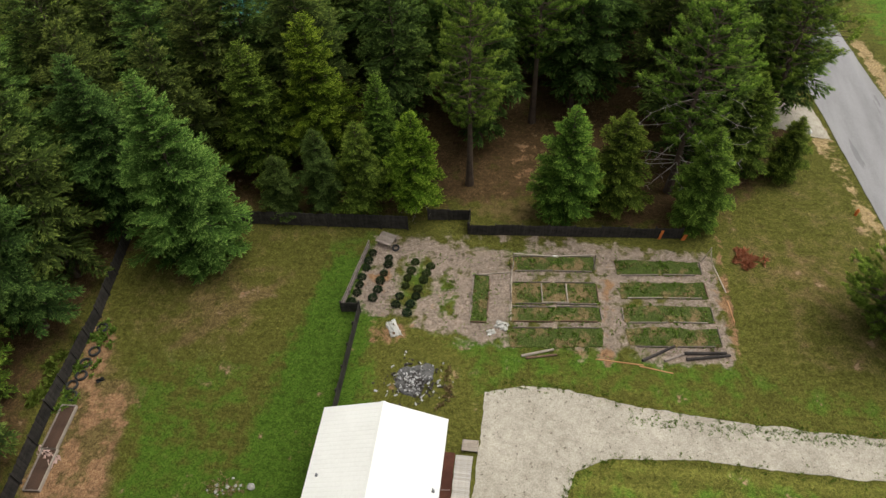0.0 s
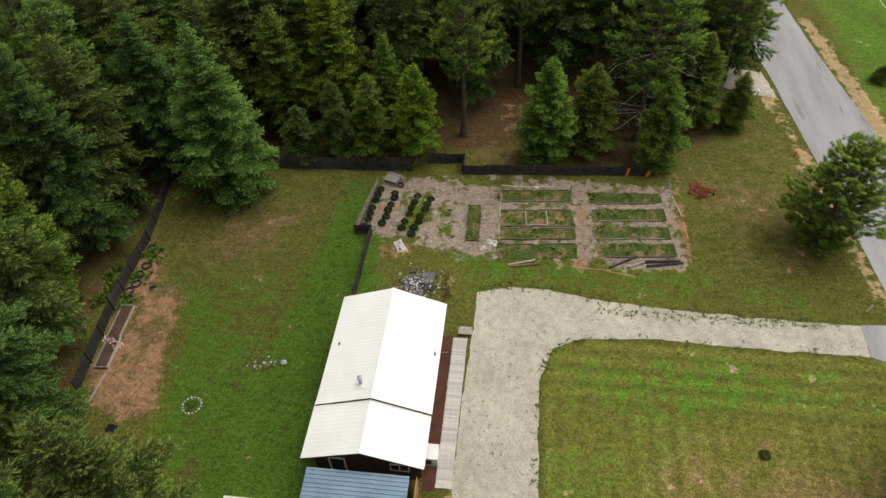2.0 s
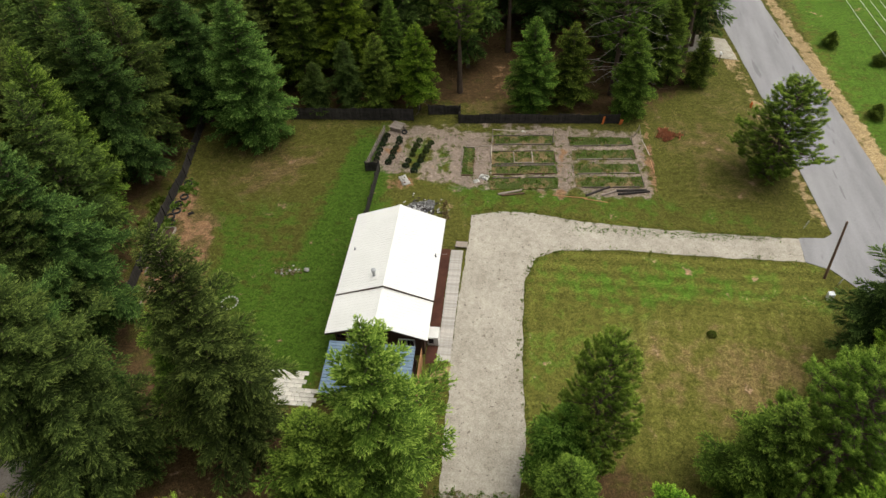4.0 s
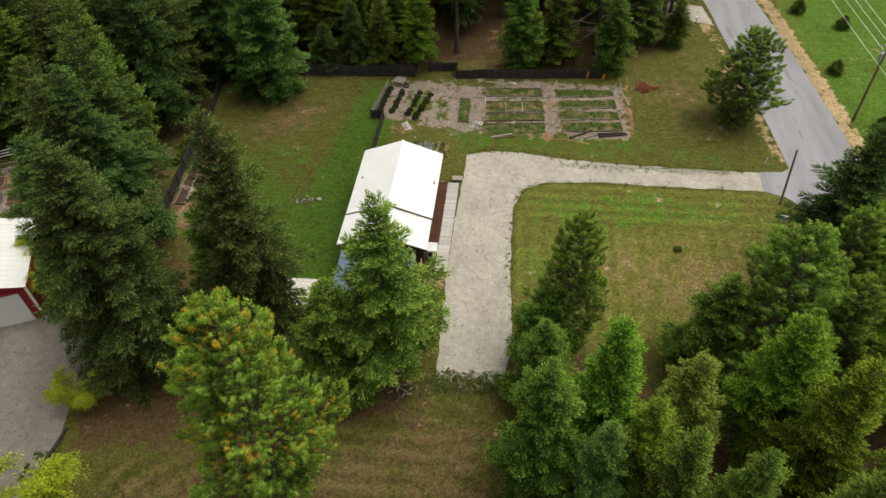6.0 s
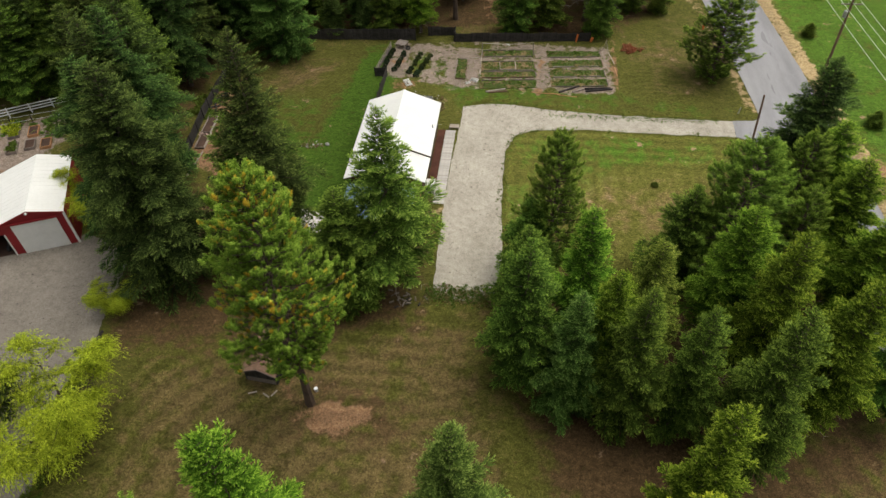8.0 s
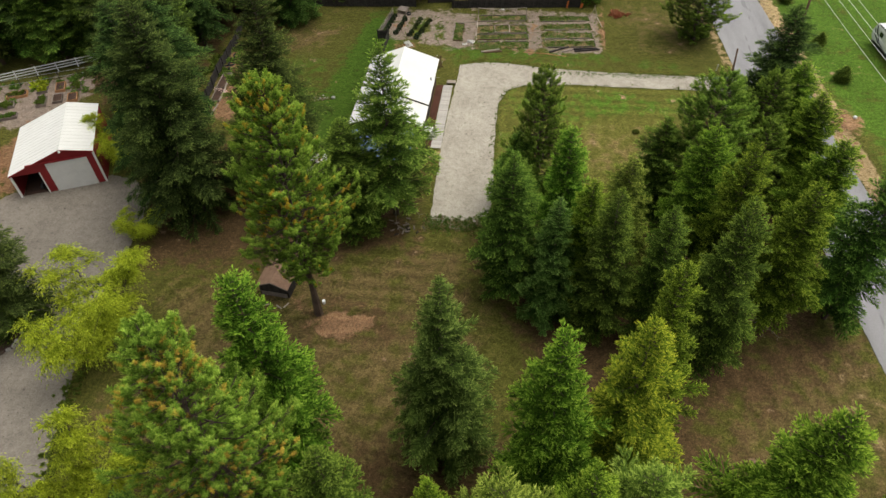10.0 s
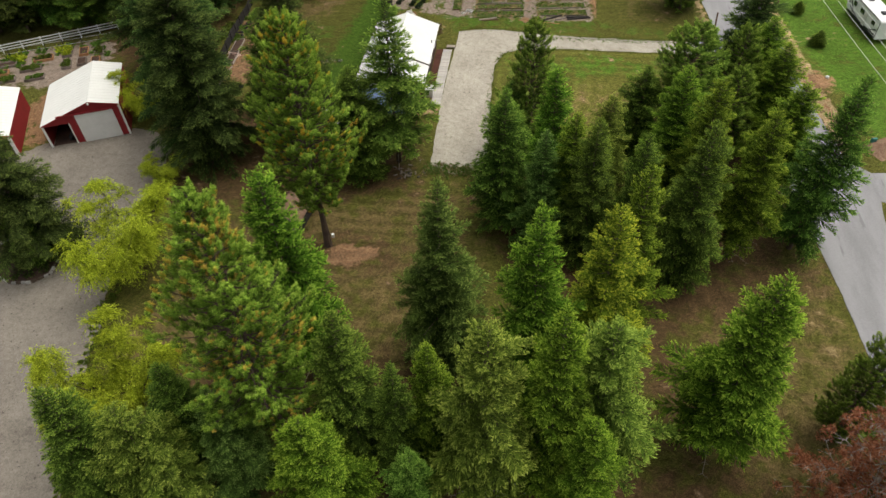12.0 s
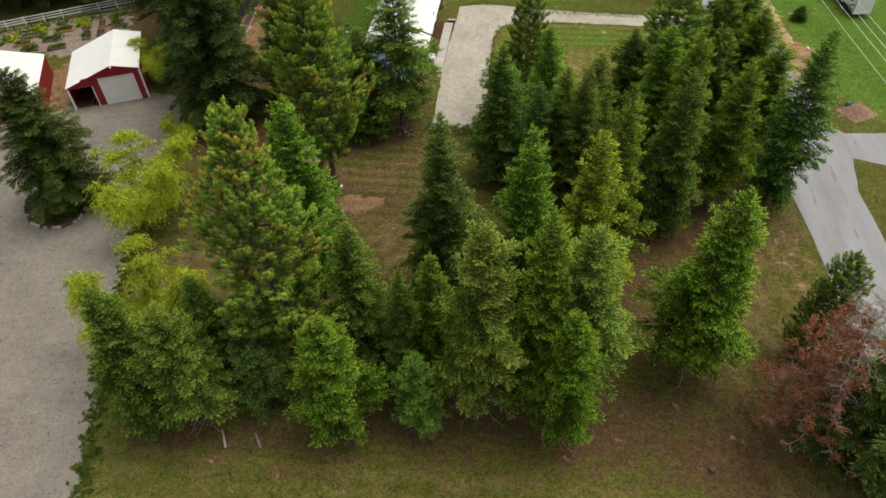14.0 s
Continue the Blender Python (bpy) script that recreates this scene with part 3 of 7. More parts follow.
def leafed(name, blades, material, parent, own=0.7):
    """Needle blades as one mesh with soft foliage normals. Each batch: base, way, side, length, width, droop, lean of normals, tip values at base and end, points a blade."""
    V, T, N, F, k = [], [], [], [], 0
    for base, way, side, length, width, droop, lean, t0, t1, points in blades:
        tip = base + way * length[:, None]
        tip[:, 2] -= droop * length
        face = unit(np.cross(side, way))
        flip = np.where((face * lean).sum(1) < 0, -1.0, 1.0)[:, None]
        side = side * flip * width[:, None]
        if points == 4:
            mid = base + way * (length * 0.5)[:, None]
            v, t = [base, mid + side, tip, mid - side], [t0, (t0 + t1) / 2, t1, (t0 + t1) / 2]
        else:
            v, t = [base - side, base + side, tip], [t0, t0, t1]
        V.append(np.stack(v, 1).reshape(-1, 3))
        T.append(np.stack(t, 1).ravel())
        N.append(np.repeat(unit(face * flip * own + lean * 0.8), points, 0))
        F += (k + np.arange(len(base) * points).reshape(-1, points)).tolist()
        k += len(base) * points
    V, T, N = np.concatenate(V), np.clip(np.concatenate(T), 0, 1), np.concatenate(N)
    me = bpy.data.meshes.new(name)
    me.from_pydata(V.tolist(), [], F)
    a = me.attributes.new("tip", "FLOAT", "POINT")
    a.data.foreach_set("value", T.astype(np.float32))
    me.polygons.foreach_set("use_smooth", np.ones(len(F), bool))
    me.update()
    me.normals_split_custom_set_from_vertices(N.tolist())
    return link(name, me, material, parent)


def needle_brushes(tree, CC, OUT, SZ, TP, rng, fine, material, name="crown"):
    """Round brushes of long needles; light on their upper side is put into the colour."""
    up = np.array([0, 0, 1.0])
    n = len(CC) * fine
    c, o, sz, tp = (np.repeat(q, fine, 0) for q in (CC, OUT, SZ, TP))
    way = unit(rng.normal(size=(n, 3)) + o * 0.6)
    length = sz * rng.uniform(0.75, 1.0, n)
    base = c + way * (length * 0.15)[:, None]
    side = unit(np.cross(way, rng.normal(size=way.shape)))
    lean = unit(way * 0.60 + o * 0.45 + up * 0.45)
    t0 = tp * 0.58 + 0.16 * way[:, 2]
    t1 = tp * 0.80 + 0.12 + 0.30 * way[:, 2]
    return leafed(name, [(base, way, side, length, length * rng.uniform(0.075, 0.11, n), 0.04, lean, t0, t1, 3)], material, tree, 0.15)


def stick_mesh(name, rows, material, parent, label, sides=4):
    """Many tapered sticks as one mesh. rows: root, end, radius at root, radius at end."""
    A, B = np.array([tuple(q[0]) for q in rows]), np.array([tuple(q[1]) for q in rows])
    R0, R1 = np.array([q[2] for q in rows]), np.array([q[3] for q in rows])
    d = unit(B - A)
    x = unit(np.cross(d, np.where(np.abs(d[:, 2:3]) > 0.9, np.array([[1.0, 0, 0]]), np.array([[0, 0, 1.0]]))))
    y = np.cross(d, x)
    ang = np.arange(sides) * math.tau / sides
    ring = x[:, None] * np.cos(ang)[None, :, None] + y[:, None] * np.sin(ang)[None, :, None]
    V = np.concatenate([A[:, None] + ring * R0[:, None, None], B[:, None] + ring * R1[:, None, None]], 1).reshape(-1, 3)
    k = np.arange(sides)
    quad = np.stack([k, (k + 1) % sides, (k + 1) % sides + sides, k + sides], 1)
    F = (np.arange(len(rows))[:, None, None] * sides * 2 + quad[None]).reshape(-1, 4)
    me = bpy.data.meshes.new(name)
    me.from_pydata(V.tolist(), [], F.tolist())
    me.update()
    return tagged(link(name, me, material, parent, label), kind="stuff")


def fir(label, material, seed, h=15.0, r=3.2, clear=0.06, shape=0.8, dens=1.0, rise=0.10, sag=0.30, uneven=0.22, size=1.0, gaps=0.05, whorl=0.50, tight=1.0, bare=0, category="fir tree"):
    """A conifer: whorls of flat feathered boughs. Each bough carries side twigs in two rows, and each twig short needle sprays."""
    rng = np.random.default_rng(seed)
    tree = thing("conifer", label, category)
    trunk_mesh(tree, h * 0.985, h * 0.011 + 0.05, (0, 0), random.Random(seed))
    rows, sticks = [], []
    lobes = rng.uniform(0, 6.28, 3)
    z, a0 = h * clear, rng.uniform(0, 6.28)
    while z < h * 0.985:
        u = (z - h * clear) / (h * (1 - clear))
        reach = 1.18 * r * (1 - u) ** shape * min(1.0, 0.56 + 1.8 * u) + 0.10
        k = 7 if u < 0.5 else 6 if u < 0.85 else 5
        a0 += 0.9
        swing = rng.uniform(-0.10, 0.10)
        for j in range(k):
            if rng.uniform() < gaps and u < 0.9:
                continue
            a = a0 + 6.2832 * j / k + rng.uniform(-0.32, 0.32)
            lobe = 1 + uneven * 0.45 * math.sin(2 * a + lobes[0] + z * 0.7) + uneven * 0.45 * math.sin(3 * a + lobes[1] - z * 0.9)
            L = reach * lobe * (1 + swing) * rng.uniform(1 - uneven, 1 + 0.5 * uneven)
            if rng.uniform() < 0.05:
                L *= 1.18
            zb = z + rng.uniform(-0.22, 0.22) * whorl * (1 - 0.6 * u) * 2
            rows.append((zb, a, max(L, 0.12), rise + 0.75 * u ** 1.6 + rng.uniform(-0.10, 0.10), sag * (1 - 0.55 * u) + rng.uniform(-0.05, 0.08), u))
        z += whorl * (0.55 + 0.5 * (1 - u)) * size ** 0.5
    Z0, A, L, RI, SA, U = (np.array(c) for c in zip(*rows))
    RI = np.where((Z0 + L * (RI - SA)) < 0.25, SA + (0.25 - Z0) / L, RI)
    m = np.maximum(3, (L / (0.165 * size) * dens).astype(int))
    ib = np.repeat(np.arange(len(L)), m * 2)
    order = np.concatenate([np.arange(2 * k) for k in m])
    mm = m[ib]
    s = np.clip(0.10 + 0.90 * (order // 2 + rng.uniform(0.1, 0.9, len(ib))) / mm, 0, 1)
    sign = np.where(order % 2 == 0, 1.0, -1.0)
    a, l, ri, sa, u = A[ib] + rng.normal(size=len(L))[ib] * 0.12 * s, L[ib], RI[ib], SA[ib], U[ib]
    out = np.stack([np.cos(a), np.sin(a), np.zeros_like(a)], 1)
    lat = np.stack([-np.sin(a), np.cos(a), np.zeros_like(a)], 1)
    up = np.array([0, 0, 1.0])
    base = out * (l * s)[:, None] + up * (Z0[ib] + l * (ri * s - sa * s ** 2 * (1.25 - 0.25 * s * s)))[:, None]
    tang = unit(out + up * (ri - 2.2 * sa * s)[:, None])
    # side twigs, longest near the middle of the bough
    tl = np.minimum(0.34 * l * (s + 0.12) ** 0.55 * (1.02 - s) ** 0.62 * 1.55, 0.95 * size) * rng.uniform(0.65, 1.2, len(ib)) * tight + 0.10 * size
    ang = (1.05 - 0.45 * s) + rng.normal(size=len(ib)) * 0.16
    hang = rng.normal(size=len(ib)) * 0.17 - 0.06
    tw = unit(tang * np.cos(ang)[:, None] + lat * (sign * np.sin(ang))[:, None] + up * hang[:, None])
    ends = base + tw * tl[:, None]
    ends[:, 2] = np.maximum(ends[:, 2], 0.12)
    tw = unit(ends - base)
    lean = unit(out * 0.55 + up * 0.85 + tw * 0.35)
    # shade put into colour: darker inward and low, lighter at tips and high
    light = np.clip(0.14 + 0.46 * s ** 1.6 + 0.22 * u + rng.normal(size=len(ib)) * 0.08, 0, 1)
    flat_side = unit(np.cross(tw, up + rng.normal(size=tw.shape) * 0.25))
    # broad darker blades underneath stand for the shade inside the bough
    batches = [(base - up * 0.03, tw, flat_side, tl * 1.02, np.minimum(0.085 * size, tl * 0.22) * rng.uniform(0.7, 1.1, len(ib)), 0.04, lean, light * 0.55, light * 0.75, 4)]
    nb = 5 if size < 1.3 else 4
    for j in range(nb):
        t = (j + rng.uniform(0.3, 0.9, len(ib))) / nb
        sg = 1.0 if j % 2 else -1.0
        perp = flat_side * sg
        way = unit(tw * rng.uniform(0.65, 1.0, len(ib))[:, None] + perp * rng.uniform(0.35, 0.8, len(ib))[:, None] + up * rng.uniform(-0.10, 0.50, len(ib))[:, None])
        length = (0.115 * size + 0.13 * tl) * rng.uniform(0.8, 1.35, len(ib))
        side = unit(np.cross(way, up + rng.normal(size=way.shape) * 0.5))
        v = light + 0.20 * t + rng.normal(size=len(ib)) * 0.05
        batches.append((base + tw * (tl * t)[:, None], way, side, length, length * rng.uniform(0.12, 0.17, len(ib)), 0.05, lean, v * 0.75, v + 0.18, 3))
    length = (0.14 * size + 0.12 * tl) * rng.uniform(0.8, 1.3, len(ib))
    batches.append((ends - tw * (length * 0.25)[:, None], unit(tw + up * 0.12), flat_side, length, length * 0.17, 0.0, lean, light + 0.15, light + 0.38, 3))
    n = 10
    lz = np.linspace(0.965, 1.0, n) * h
    batches.append((np.stack([np.zeros(n), np.zeros(n), lz - 0.12], 1), unit(rng.normal(size=(n, 3)) * 0.25 + up), unit(rng.normal(size=(n, 3)) * np.array([1, 1, 0.01])), np.full(n, 0.28 * size), np.full(n, 0.045 * size), 0.0,
                    unit(rng.normal(size=(n, 3)) + up), np.full(n, 0.6), np.full(n, 0.9), 3))
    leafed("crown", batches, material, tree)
    for zb, a, l, ri, sa, u in rows[::2]:
        c = Vector((math.cos(a), math.sin(a), 0))
        sticks.append(((0, 0, zb), c * l * 0.6 + Vector((0, 0, zb + l * (ri * 0.6 - sa * 0.44))), 0.02 + 0.008 * l, 0.01 + 0.003 * l))
    stick_mesh("branchwork", sticks, M_BARK, tree, "dark brown limbs", 3)
    if bare:
        dry = []
        for i in range(bare):
            zz = h * (0.05 + clear * 1.15 * (i + 0.5) / bare)
            a = i * 2.4
            p = Vector((0, 0, zz))
            d = Vector((math.cos(a), math.sin(a), rng.uniform(-0.3, 0.1)))
            for k in range(3):
                q = p + d * r * 0.24
                dry.append((p, q, 0.032 - 0.007 * k, 0.024 - 0.006 * k))
                for sgn in (-1, 1):
                    e = q + Vector((d.x * 0.5 - sgn * d.y * 0.8, d.y * 0.5 + sgn * d.x * 0.8, rng.uniform(-0.3, 0.1))) * rng.uniform(0.25, 0.6)
                    dry.append((q, e, 0.014, 0.006))
                p, d = q, (d + Vector(rng.normal(size=3)) * 0.2).normalized()
        stick_mesh("dead_branchwork", dry, M_GREYWOOD, tree, "bare grey dead branches low on the trunk")
    return tree


def tufts(centres, size, rng, count):
    """Round brushes of needles at the given centres."""
    n = len(centres)
    way = rng.normal(size=(n, count, 3))
    way[:, :, 2] = np.abs(way[:, :, 2]) * 0.9 - 0.25
    way /= np.linalg.norm(way, axis=2)[:, :, None]
    way = way.reshape(-1, 3)
    base = np.repeat(centres, count, 0)
    length = np.repeat(size, count) * rng.uniform(0.7, 1.2, n * count)
    side = np.cross(way, rng.normal(size=way.shape))
    side /= np.linalg.norm(side, axis=1)[:, None] + 1e-9
    return base + way * 0.04, way, side, length, length * 0.13


def pine(label, material, seed, h=22.0, r=4.2, clear=0.25, shape=0.6, limbs=150, per=5.5, dead=0, tuft=0.30, brown=0.0, fine=34, sweep=0.30, uneven=0.25, tint=None, category="pine tree"):
    """A pine: upswept limbs whose side shoots end in brushes of long needles, with gaps between the limbs."""
    rng = np.random.default_rng(seed)
    tree = thing("pine", label, category)
    trunk_mesh(tree, h * 0.97, h * 0.013 + 0.06, (0, 0), random.Random(seed))
    C, O, SZ, TP = [], [], [], []
    wood = []
    lobes = rng.uniform(0, 6.28, 3)
    for i in range(limbs):
        u = (i + rng.uniform(0, 1)) / limbs
        z = h * (clear + (0.985 - clear) * u)
        a = i * 2.39996 + rng.uniform(-0.3, 0.3)
        lobe = 1 + uneven * 0.5 * math.sin(2 * a + lobes[0] + z * 0.6) + uneven * 0.5 * math.sin(3 * a + lobes[1] - z * 0.5)
        L = 1.1 * r * (1 - u) ** shape * min(1.0, 0.32 + 1.8 * u) * lobe * rng.uniform(0.78, 1.08) + 0.2
        out = np.array([math.cos(a), math.sin(a), 0.0])
        lat = np.array([-out[1], out[0], 0.0])
        drop = sweep * (1 - u) ** 0.7
        root = np.array([0, 0, z - drop * L * 0.4 - 0.3 * u * L])

        def along(s):
            return root + out * L * s + np.array([0, 0, L * ((0.55 * u - 0.05) * s - 0.15 * s + 0.30 * s * s)])
        wood.append((root, along(0.5), 0.03 + 0.010 * L, 0.02 + 0.005 * L))
        wood.append((along(0.5), along(0.97), 0.02 + 0.005 * L, 0.012))
        for k in range(int(per * L * 0.8 + 4)):
            s = 1 - 0.72 * rng.uniform() ** 1.5
            wide = rng.uniform(-1, 1) * (0.30 * L * (1.15 - s) + 0.22)
            c = along(s) + lat * wide + np.array([0, 0, rng.normal() * 0.16 + 0.10 - 0.25 * abs(wide) / (L + 0.5)])
            if k % 3 == 0 and s > 0.5:
                wood.append((along(max(0.2, s - 0.18)), c, 0.014, 0.008))
            o = out * 0.7 + lat * wide * 0.4 + np.array([0, 0, 0.75 + 0.4 * u])
            o /= np.linalg.norm(o)
            big = tuft * rng.uniform(0.8, 1.2)
            # tufts darken towards the trunk: shade inside the crown as colour
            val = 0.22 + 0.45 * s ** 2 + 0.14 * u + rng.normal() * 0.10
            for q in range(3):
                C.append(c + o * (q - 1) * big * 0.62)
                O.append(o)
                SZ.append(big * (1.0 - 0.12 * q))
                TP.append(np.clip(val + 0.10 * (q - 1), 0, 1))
    C, O, SZ, TP = np.array(C), unit(np.array(O)), np.array(SZ), np.array(TP)
    stick_mesh("branchwork", wood, M_BARK, tree, "bare brown limbs")
    if brown:
        pick = np.repeat(rng.uniform(size=len(C) // 3) < brown * 2 * (0.5 + 0.5 * np.sin(C[1::3, 0] * 0.9 + C[1::3, 2] * 0.7)), 3)
        ob = needle_brushes(tree, C[pick], O[pick], SZ[pick] * 0.85, TP[pick], rng, fine, tint, "browned_foliage")
        tagged(ob, "yellow-brown dying needle tufts", kind="stuff")
        C, O, SZ, TP = C[~pick], O[~pick], SZ[~pick], TP[~pick]
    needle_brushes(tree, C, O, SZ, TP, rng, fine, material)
    if dead:
        dry = []
        for i in range(dead):
            z = h * rng.uniform(clear * 0.5, clear + 0.25)
            a = rng.uniform(0, 6.28)
            p = Vector((0, 0, z))
            d = Vector((math.cos(a), math.sin(a), rng.uniform(-0.2, 0.3)))
            for k in range(4):
                q = p + d * r * 0.28
                dry.append((p, q, 0.045 - 0.008 * k, 0.03 - 0.007 * k))
                for s in (-1, 1):
                    e = q + Vector((d.x * 0.5 - s * d.y * 0.8, d.y * 0.5 + s * d.x * 0.8, rng.uniform(-0.2, 0.3))) * rng.uniform(0.4, 0.9)
                    dry.append((q, e, 0.018, 0.006))
                p, d = q, (d + Vector(rng.normal(size=3)) * 0.22).normalized()
        stick_mesh("dead_branchwork", dry, M_GREYWOOD, tree, "bare grey dead limbs")
    return tree


def willow(label, seed, h=11.0, r=4.5):
    """A willow: forked limbs with plumes of fine leafy strands that rise, fan out and hang over at their ends."""
    rng = np.random.default_rng(seed)
    tree = thing("willow", label, "willow tree")
    bm = bmesh.new()
    plumes = []
    for i in range(8):
        a = i * 0.785 + rng.uniform(-0.3, 0.3)
        p = Vector((0, 0, 0))
        lean = 0.18 if i == 0 else rng.uniform(0.35, 0.75)
        d = Vector((math.cos(a) * lean, math.sin(a) * lean, 1)).normalized()
        rad = 0.17
        steps = 5
        reach = h * rng.uniform(0.125, 0.165)
        for k in range(steps):
            q = p + d * reach
            rod(bm, p, q, rad, rad * 0.76, 6)
            rad *= 0.76
            if k >= 1:
                for s in range(3):
                    e = q + Vector(rng.normal(size=3) * np.array([1, 1, 0.5])) * r * 0.17
                    rod(bm, q, e, 0.03, 0.012, 4)
                    plumes.append((np.array(e), np.array(d), 0.85 + 0.3 * k / steps))
            p, d = q, (d + Vector((math.cos(a) * 0.10, math.sin(a) * 0.10, 0.05)) + Vector(rng.normal(size=3)) * 0.12).normalized()
        plumes += [(np.array(p), np.array(d), 1.25)] * 2
    tagged(part("branchwork", bm, M_BARK, tree, "dark forked limbs"), kind="stuff")
    base, way, lean, T, LN = [], [], [], [], []
    for e, d, big in plumes:
        n = 44
        dirs = unit(rng.normal(size=(n, 3)) * np.array([0.75, 0.75, 0.5]) + d * 0.55 + np.array([0, 0, 0.35]))
        long = rng.uniform(0.9, 1.75, n) * big * r / 4.5
        m = 15
        s = np.tile(np.linspace(0.12, 1, m), n) + rng.uniform(-0.03, 0.03, n * m)
        dd, ll = np.repeat(dirs, m, 0), np.repeat(long, m)
        pos = e + dd * (ll * s)[:, None]
        pos[:, 2] -= 0.55 * ll * s ** 2.4
        tang = unit(dd - np.array([0, 0, 1.0]) * (1.32 * s ** 1.4)[:, None])
        base.append(pos + rng.normal(size=pos.shape) * 0.05)
        way.append(unit(tang + rng.normal(size=pos.shape) * 0.55))
        lean.append(unit(dd + np.array([0, 0, 0.7])))
        # inner leaves darker, upward strands paler: crown shading put into the colour
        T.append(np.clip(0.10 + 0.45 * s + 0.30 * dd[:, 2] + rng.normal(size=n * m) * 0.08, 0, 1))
        LN.append(rng.uniform(0.13, 0.26, n * m))
    base, way, lean, T, LN = (np.concatenate(q) for q in (base, way, lean, T, LN))
    side = unit(np.cross(way, rng.normal(size=way.shape)))
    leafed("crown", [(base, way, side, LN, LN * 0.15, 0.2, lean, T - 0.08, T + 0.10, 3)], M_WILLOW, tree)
    return tree


def dead_tree(seed, h=13.0, r=4.0):
    rng = np.random.default_rng(seed)
    tree = thing("dead_conifer", "dying conifer with bare grey twigs and rust-red needles", "dead tree")
    trunk_mesh(tree, h, 0.25, (0, 0), random.Random(seed), M_GREYWOOD)
    dry = []
    C, TP = [], []
    for i in range(90):
        u = (i + 0.5) / 90
        z = h * (0.12 + 0.86 * u)
        a = i * 2.4
        L = r * (1 - u) ** 0.6 + 0.4
        p = Vector((0, 0, z))
        d = Vector((math.cos(a), math.sin(a), 0.15)).normalized()
        for k in range(4):
            q = p + d * L / 4
            dry.append((p, q, 0.046 - 0.007 * k, 0.039 - 0.007 * k))
            for s in (-1, 1, -0.5, 0.5):
                e = q + Vector((d.x * 0.6 - s * d.y, d.y * 0.6 + s * d.x, rng.uniform(-0.25, 0.2))) * rng.uniform(0.3, 0.75)
                dry.append((q, e, 0.026, 0.011))
                if u < 0.85 and rng.uniform() < 0.52 - 0.45 * u - 0.25 * math.cos(a):
                    for t in range(8):
                        C.append(np.array(q.lerp(e, rng.uniform(0.3, 1))) + rng.normal(size=3) * 0.1)
                        TP.append(rng.uniform(0, 1))
            p, d = q, (d + Vector((0, 0, -0.12)) + Vector(rng.normal(size=3)) * 0.26).normalized()
    stick_mesh("branchwork", dry, M_GREYWOOD, tree, "bare grey limbs")
    C, TP = np.array(C), np.array(TP)
    b = tufts(C, np.full(len(C), 0.26), rng, 6)
    v, f = twigs(*b, 0.2)
    t = np.repeat(TP, 6)
    mesh_arrays("crown", v, f, np.stack([t, t, t, t], 1).ravel(), M_DEAD, tree)["label"] = "rust-red dead needles"
    return tree


